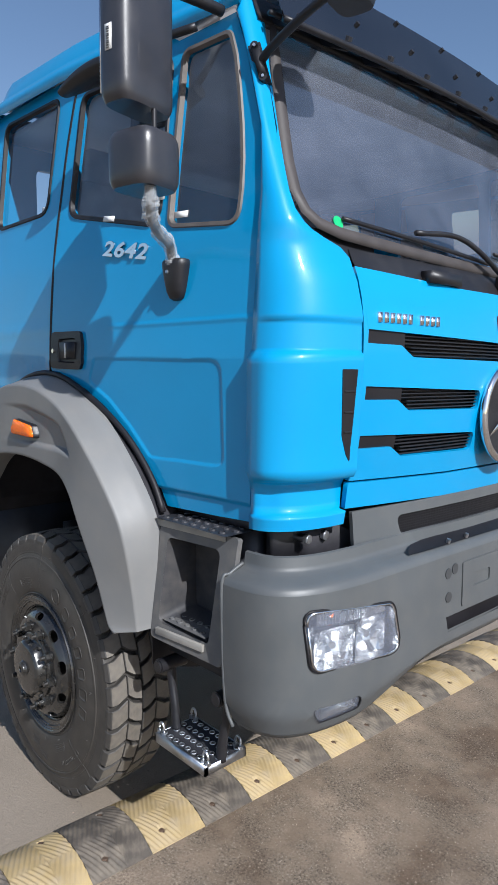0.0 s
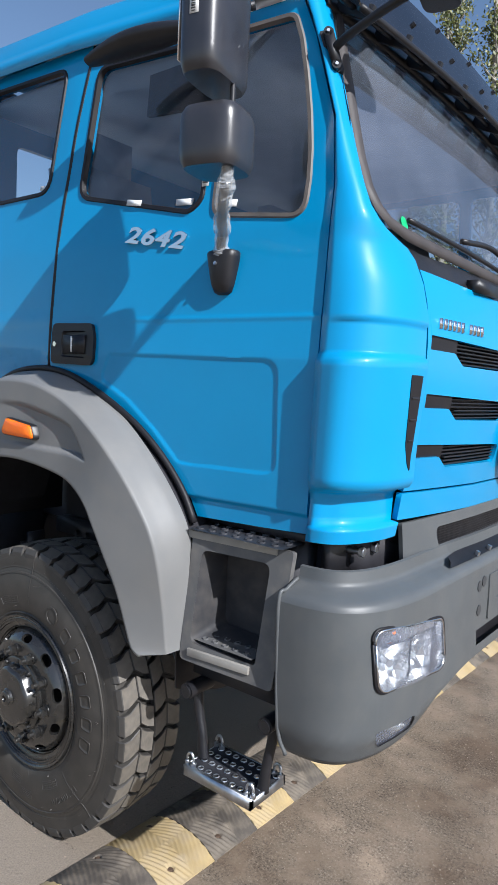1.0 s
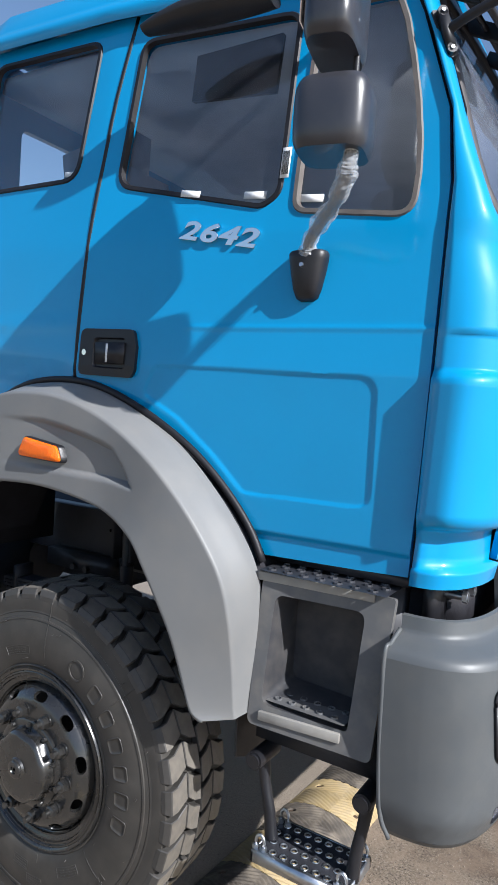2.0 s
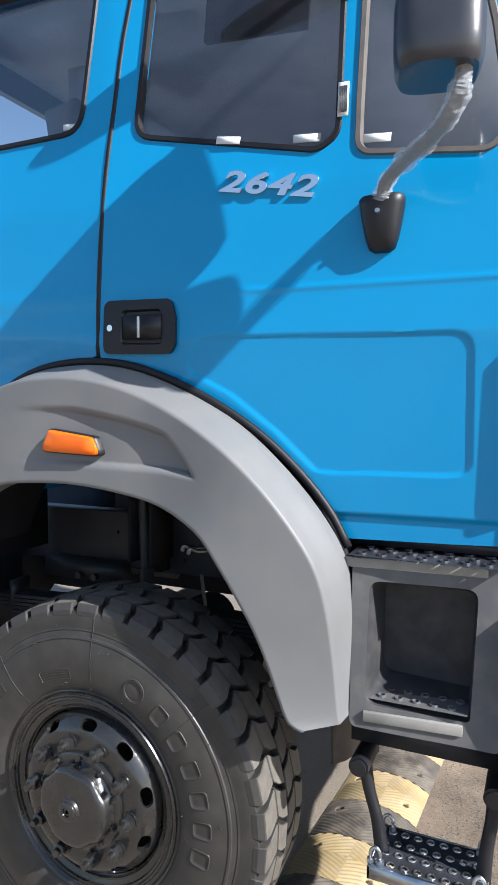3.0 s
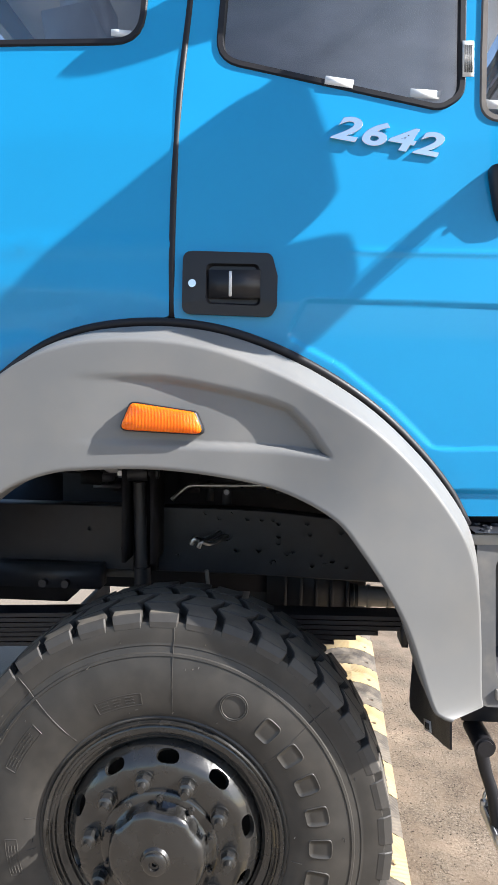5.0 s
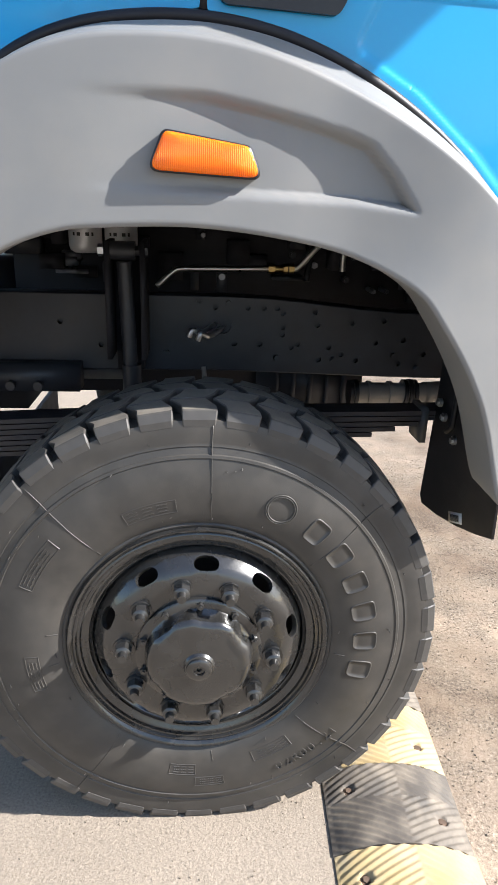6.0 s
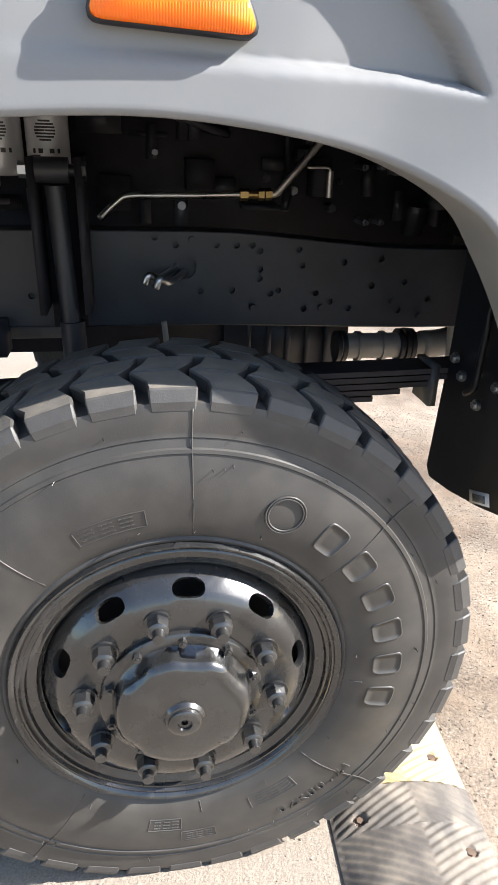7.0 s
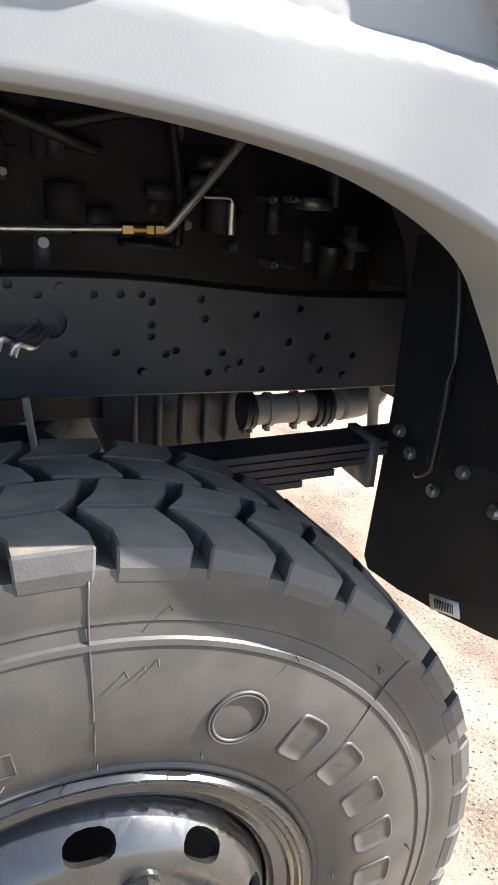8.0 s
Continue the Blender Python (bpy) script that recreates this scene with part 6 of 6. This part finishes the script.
tube(bm, [(0.80, 0.93, 0.915), (0.88, 0.95, 0.915), (0.96, 1.02, 0.915), (1.02, 1.1, 0.915)], 0.042, 16, 4)
part("bend", bm, STRIP, ex_pipe)
bm = bmesh.new()
cyl(bm, (0.858, 0.86, 1.0), (0.872, 0.86, 0.838), 0.014, seg=14)
part("stay", bm, STRIP, truck, "pale metal stay beside the leaf spring")
bm = bmesh.new()
cyl(bm, (-0.5, 0.95, 0.98), (-0.25, 0.95, 0.98), 0.03, seg=16)
part("air_pipe", bm, STEPGREY, truck)
for x in (-0.56, -0.48):
    bm = bmesh.new()
    cyl(bm, (x, 0.70, 1.0), (x, 0.66, 1.0), 0.014, seg=10)
    part("air_fitting", bm, CHASSIS, truck)
part("rear_bracket", rbox(-0.75, -0.36, 0.68, 0.76, 0.98, 1.06, 0.01), CHASSIS, truck)
bm = bmesh.new()
cyl(bm, (0.028, 0.7, 0.92), (0.014, 0.69, 1.06), 0.007, seg=10)
part("height_rod", bm, STRIP, truck)
bm = bmesh.new()
lathe(bm, [(0.0, 0), (0.10, 0.0), (0.105, 0.02), (0.10, 0.10), (0, 0.10)], 28)
part("brake_chamber", bm, CHASSIS, truck, at=pose(0.0, 0.72, 0.86))

# splash flap between wheel and step
A, B = Vector((0.702, 0.567, 0)), Vector((0.720, 0.175, 0))


def flap_pt(s, z, out=0.0):
    p = A + (B - A) * s
    n = Vector((B.y - A.y, -(B.x - A.x), 0)).normalized()
    return Vector((p.x, p.y, z)) + Vector((-abs(n.x), 0, 0)) * out


outline = [(0.02, 1.42), (0.0, 0.69), (0.05, 0.667), (0.3, 0.675), (0.6, 0.698), (0.9, 0.735), (1.16, 0.775), (1.16, 1.16), (0.98, 1.27), (0.97, 1.36), (0.3, 1.55)]
flap = part("splash_flap", face_out(inside_bm(outline, (), 0.12, lambda s, z: flap_pt(s, z, 0.01 * math.sin(3 * s + 4 * z))), (-1, 0, 0)), BLACK, truck, "black rubber splash flap with a paper tag", thick=0.006)
bm = bmesh.new()
tube(bm, [flap_pt(0.33, 1.40, 0.006), flap_pt(0.43, 1.22, 0.006), flap_pt(0.42, 1.0, 0.008), flap_pt(0.40, 0.965, 0.008), flap_pt(0.33, 0.944, 0.008)], 0.008, 8, 6)
part("rib", bm, BLACK, flap)
for s, z in ((0.145, 1.008), (0.25, 0.976), (0.455, 0.934), (0.62, 0.999), (0.84, 0.966)):
    bm = bmesh.new()
    p = flap_pt(s, z)
    n = (flap_pt(s, z, 1) - p).normalized()
    cyl(bm, p, p + n * 0.016, 0.010, 0.009, seg=6)
    cyl(bm, p, p + n * 0.010, 0.013, seg=14)
    part("bolt", bm, STEEL, flap)
p = flap_pt(0.685, 0.741, 0.012)
yaw = math.degrees(math.atan2(B.y - A.y, B.x - A.x))
part("paper_tag", rbox(-0.040, 0.040, -0.001, 0.001, -0.015, 0.015, 0.0004, 1), WHITE, flap, at=Matrix.Translation(p) @ pose(0, 0, 0, 0, -21, yaw))
bm = bmesh.new()
for k in range(12):
    box(bm, -0.026 + 0.0044 * k, -0.0236 + 0.0044 * k, -0.0016, -0.0008, -0.010, 0.008)
part("print_bars", bm, INK, flap, at=Matrix.Translation(p) @ pose(0, 0, 0, 0, -21, yaw))

# tyre side: maker's raised marks as plain bars, size, mould lines
def on_wall(deg, r):
    a = radians(deg)
    y = lerp_rows([(0.325, 0.010), (0.345, 0.004), (0.38, 0.0), (0.41, 0.0005), (0.44, 0.005), (0.468, 0.0108), (0.476, 0.0108), (0.492, 0.0178), (0.502, 0.0185), (0.540, 0.0206)], r)[0]
    return Vector((r * math.sin(a), y, r * math.cos(a)))


for deg in (41, 53, 65, 77, 89, 101):
    bm = bmesh.new()
    ring = [(3.6 * math.copysign(abs(math.sin(a)) ** 0.4, math.sin(a)), 0.030 * math.copysign(abs(math.cos(a)) ** 0.4, math.cos(a))) for a in [2 * math.pi * k / 32 for k in range(32)]]
    grid(bm, [[on_wall(deg + u * f, 0.393 + v * f) - Vector((0, h, 0)) for u, v in ring] for f, h in ((1.0, -0.001), (0.985, 0.0018), (0.88, 0.0018), (0.865, 0.0004), (0.45, 0.0004), (0.05, 0.0004))], close=True)
    part("raised_bar", face_out(bm, (0, -1, 0)), TYRE, wheel)
bm = bmesh.new()
c = on_wall(26.4, 0.395)
for r in (0.034, 0.030):
    rings = [[(c.x + (r + 0.002 * math.cos(b)) * math.sin(a), c.y - 0.001 + 0.002 * math.sin(b), c.z + (r + 0.002 * math.cos(b)) * math.cos(a)) for b in [math.pi / 3 * j for j in range(6)]] for a in [2 * math.pi * k / 36 for k in range(37)]]
    grid(bm, rings, close=True)
part("round_mark", bm, TYRE, wheel)
for deg in (4, -42, 50, 96, 132, 174, 216, -84, 262):
    bm = bmesh.new()
    top_r = 0.540 if deg in (4, -42, 50, 132, 216) else 0.35
    tube(bm, [on_wall(deg + 1.2 * math.sin(9 * r), r) for r in [0.325 + (top_r - 0.325) * k / 6 for k in range(7)]], 0.0013, 6, 3)
    part("mould_line", bm, TYRE, wheel)
for deg, w_, r0 in ((-17, 9, 0.352), (-58, 9, 0.40), (150, 8, 0.35), (176, 5, 0.40), (186, 5, 0.36), (-100, 7, 0.37)):
    bm = bmesh.new()
    for a, b in (((-w_, 0), (w_, 0)), ((w_, 0), (w_, 0.03)), ((w_, 0.03), (-w_, 0.03)), ((-w_, 0.03), (-w_, 0))):
        for k in range(4):
            p, q = [on_wall(deg + a[0] + (b[0] - a[0]) * t, r0 + a[1] + (b[1] - a[1]) * t) for t in (k / 4, (k + 1) / 4)]
            cyl(bm, p, q, 0.0012, seg=5)
    for j in range(3):
        for k in range(12):
            d_ = deg - w_ * 0.85 + 1.7 * w_ * k / 12
            if k % 4 != 3:
                cyl(bm, on_wall(d_, r0 + 0.007 + 0.008 * j), on_wall(d_ + 1.7 * w_ / 16, r0 + 0.007 + 0.008 * j), 0.0016, seg=5)
    part("sidewall_panel", bm, TYRE, wheel)
for k, ch in enumerate("12.00R20"):
    deg = 128 + 3.3 * k
    bm = text_bm(ch, 0.040, 0.003)
    a = radians(deg)
    p = on_wall(deg, 0.425)
    part("size_mark", bm, TYRE, wheel, at=Matrix.Translation(p) @ Matrix.Rotation(a, 4, "Y") @ Matrix.Rotation(radians(180), 4, "Y") @ pose(0, 0, 0, 90, 0, 0) @ Matrix.Translation((0, -0.012, 0)))
rnd = random.Random(3)
bm = bmesh.new()
for k in range(46):
    p = on_wall(rnd.uniform(0, 360), rnd.choice((0.335, 0.45, 0.475, 0.505)) + rnd.uniform(-0.006, 0.006))
    cyl(bm, p, p + Vector((rnd.uniform(-0.004, 0.004), -0.009, rnd.uniform(-0.004, 0.004))), 0.0009, seg=4)
tagged(part("rubber_whiskers", bm, TYRE, wheel), kind="stuff")

# ---- speed bump of rubber sections ----
def bump_rubber(name, color, grime):
    return mat(name, color, 0.75, vary=0.22, scale=7, grain=0.35, grain_scale=260, dust=grime, dust_color=(0.30, 0.25, 0.19), per=0.10)


YELLOW = bump_rubber("worn_yellow_rubber", (0.37, 0.275, 0.135), 0.55)
DARK = bump_rubber("worn_black_rubber", (0.085, 0.072, 0.060), 0.50)


def bump_section(material):
    """One section, 0.25 m long and 0.36 m wide, domed, with herringbone ridges and bolt wells."""
    bm = bmesh.new()
    NX, NY = 72, 72
    rows_ = []
    for j in range(NY + 1):
        y = -0.124 + 0.248 * j / NY
        row = []
        for i in range(NX + 1):
            x = -0.18 + 0.36 * i / NX
            e = abs(x) / 0.18
            z = 0.050 * (1 - e ** 2.4) + 0.004
            d_ = 0.5 + 0.5 * math.sin((y * 1.0 + 0.50 * abs(x - 0.02) * (1 if y > 0.02 else -1)) * 2 * math.pi / 0.0205)
            z -= 0.0042 * d_ * smooth_step(1.0, 0.93, e)
            for bx, by in ((-0.115, 0.05), (0.115, -0.045)):
                q = math.hypot(x - bx, y - by)
                z -= 0.010 * smooth_step(0.018, 0.011, q)
            row.append((x, y, z))
        rows_.append(row)
    grid(bm, rows_)
    rim = [rows_[0], [(x, y, -0.005) for x, y, z in rows_[0]]]
    grid(bm, rim)
    grid(bm, [[(x, y, -0.005) for x, y, z in rows_[-1]], rows_[-1]])
    for side_ in (0, -1):
        grid(bm, [[r[side_] for r in rows_], [(r[side_][0], r[side_][1], -0.005) for r in rows_]])
    bmesh.ops.remove_doubles(bm, verts=bm.verts, dist=0.0003)
    face_out(bm, (0, 0, 1))
    return finish(bm, "rubber_section", material)


bump = empty("speed_bump", "worn yellow and black rubber speed bump across the yard", "speed bump", at=pose(0.527, 0.0, 0.001, 0, 0, -3.0))
pair = [bump_section(DARK), bump_section(YELLOW)]
bm = bmesh.new()
cyl(bm, (0, 0, 0), (0, 0, 0.006), 0.011, 0.009, seg=6)
cyl(bm, (0, 0, -0.01), (0, 0, 0.002), 0.014, seg=12)
screw = finish(bm, "bolt", mat("rusty_bolt", (0.16, 0.11, 0.08), 0.6, 0.5, vary=0.3, scale=40))
rnd = random.Random(8)
for k in range(-4, 22):
    sec = share("rubber_section", pair[k % 2], bump, pose(rnd.uniform(-0.003, 0.003), 0.25 * k, rnd.uniform(-0.001, 0.001), 0, 0, rnd.uniform(-0.4, 0.4)), "yellow section" if k % 2 else "black section")
    for bx, by in ((-0.115, 0.05), (0.115, -0.045)):
        share("bolt", screw, sec, pose(bx, by, 0.024))

# loose grit
def pebbles(name, n, x0, x1, y0, y1, r0, r1, material, seed):
    rnd = random.Random(seed)
    verts, faces = [], []
    for _ in range(n):
        x, y, r = rnd.uniform(x0, x1), rnd.uniform(y0, y1), rnd.uniform(r0, r1) * rnd.uniform(0.6, 1.0)
        a0, b = rnd.uniform(0, 6.3), len(verts)
        z = ground_height(x, y) * 0.3
        for k in range(5):
            a = a0 + 2 * math.pi * k / 5
            q = r * rnd.uniform(0.7, 1.2)
            verts.append((x + q * math.cos(a), y + q * math.sin(a), z - 0.001))
            verts.append((x + 0.65 * q * math.cos(a + 0.2), y + 0.65 * q * math.sin(a + 0.2), z + r * rnd.uniform(0.5, 0.9)))
        for k in range(5):
            j = (k + 1) % 5
            faces += [(b + 2 * k, b + 2 * j, b + 2 * j + 1, b + 2 * k + 1)]
        faces.append(tuple(b + 2 * k + 1 for k in range(5)))
    me = bpy.data.meshes.new(name)
    me.from_pydata(verts, [], faces)
    me.materials.append(material)
    return tagged(new(name, me), "loose gravel and grit on the worn asphalt", "gravel", kind="stuff")


def grit_material():
    m = mat("grit", (0.20, 0.16, 0.125), 0.8, vary=0.2, scale=30)
    n, ln = m.node_tree.nodes, m.node_tree.links
    geo = n.new("ShaderNodeNewGeometry")
    ramp = n.new("ShaderNodeValToRGB")
    ramp.color_ramp.elements[0].color, ramp.color_ramp.elements[1].color = (0.11, 0.088, 0.068, 1), (0.30, 0.24, 0.18, 1)
    ln.new(geo.outputs["Random Per Island"], ramp.inputs[0])
    ln.new(ramp.outputs[0], n["Principled BSDF"].inputs["Base Color"])
    return m


GRIT = grit_material()
pebbles("gravel", 22000, 0.72, 3.4, -1.6, 2.6, 0.0012, 0.0052, GRIT, 1)
pebbles("gravel", 1500, -1.2, 0.36, -1.0, 0.9, 0.0015, 0.0045, GRIT, 2)

# wall and trees in the distance
WALLM = mat("tan_render_wall", (0.34, 0.25, 0.20), 0.9, vary=0.15, scale=0.6, grain=0.1, grain_scale=20)
bm = bmesh.new()
box(bm, -140, 60, 70, 70.5, 0, 6.0), box(bm, -140, 60, 69.9, 70.6, 6.0, 6.3)
tagged(new("boundary_wall", finish(bm, "boundary_wall", WALLM)), "long low tan boundary wall", "wall", kind="structure")

LEAF = mat("poplar_leaf", (0.085, 0.115, 0.030), 0.55, vary=0.3, scale=1.5, per=0.0)
ln_ = LEAF.node_tree
geo = ln_.nodes.new("ShaderNodeNewGeometry")
rp = ln_.nodes.new("ShaderNodeValToRGB")
rp.color_ramp.elements[0].color, rp.color_ramp.elements[1].color = (0.045, 0.070, 0.018, 1), (0.20, 0.20, 0.06, 1)
ln_.links.new(geo.outputs["Random Per Island"], rp.inputs[0])
ln_.links.new(rp.outputs[0], ln_.nodes["Principled BSDF"].inputs["Base Color"])
BARK = mat("pale_poplar_bark", (0.30, 0.28, 0.24), 0.85, vary=0.3, scale=3, grain=0.4, grain_scale=30)


def poplar(seed, height, spread):
    rnd = random.Random(seed)
    root = empty("poplar_tree", "tall slender poplar tree with thinning yellow-green leaves", "tree", "row of poplars")
    bm = bmesh.new()
    tube(bm, [(0.25 * math.sin(k), 0.2 * math.cos(2 * k), height * k / 6) for k in range(7)], lambda t: 0.22 * (1 - t) + 0.03, 8, 3)
    tips = []
    for k in range(70):
        h = height * (0.16 + 0.8 * k / 70)
        a, L_ = rnd.uniform(0, 6.28), spread * (1.05 - 0.8 * (k / 70)) * rnd.uniform(0.5, 1.0)
        tip = Vector((L_ * math.cos(a), L_ * math.sin(a), h + L_ * rnd.uniform(1.3, 2.0)))
        tube(bm, [(0, 0, h), tip * 0.5 + Vector((0.1 * math.cos(a), 0.1 * math.sin(a), h * 0.5 - 0.15)), tip], lambda t: 0.05 * (1 - t) + 0.008, 5, 3)
        tips.append((Vector((0, 0, h)), tip))
    part("trunk", bm, BARK, root)
    verts, faces = [], []
    for a, b in tips:
        for _ in range(130):
            p = a + (b - a) * rnd.uniform(0.25, 1.08) + Vector([rnd.gauss(0, 0.22) for _ in range(3)])
            u = Vector([rnd.uniform(-1, 1) for _ in range(3)]).normalized()
            v = u.orthogonal().normalized()
            s = rnd.uniform(0.06, 0.12)
            i = len(verts)
            verts += [p - u * s, p + v * s * 0.6, p + u * s, p - v * s * 0.6]
            faces.append((i, i + 1, i + 2, i + 3))
    me = bpy.data.meshes.new("crown")
    me.from_pydata([tuple(v) for v in verts], [], faces)
    me.materials.append(LEAF)
    crown = new("crown", me)
    crown.parent = root
    return root


tree = poplar(1, 25.0, 1.9)
tree.matrix_basis = pose(-11.1, 30, 0)
other_tree = poplar(2, 27.0, 2.0)
other_tree.matrix_basis = pose(-9.2, 31, 0)
for k, (x, y, s) in enumerate(((-14.1, 33, 0.76), (-24.7, 41, 0.49), (-18.9, 41, 0.54), (-5.9, 33, 0.75), (-31, 46, 0.55), (-38, 46, 0.6), (-3, 34, 0.8), (1, 33, 0.7))):
    c = copy_thing((tree, other_tree)[k % 2], pose(x, y, 0, 0, 0, 67 * k))
    c.scale = (s, s, s)
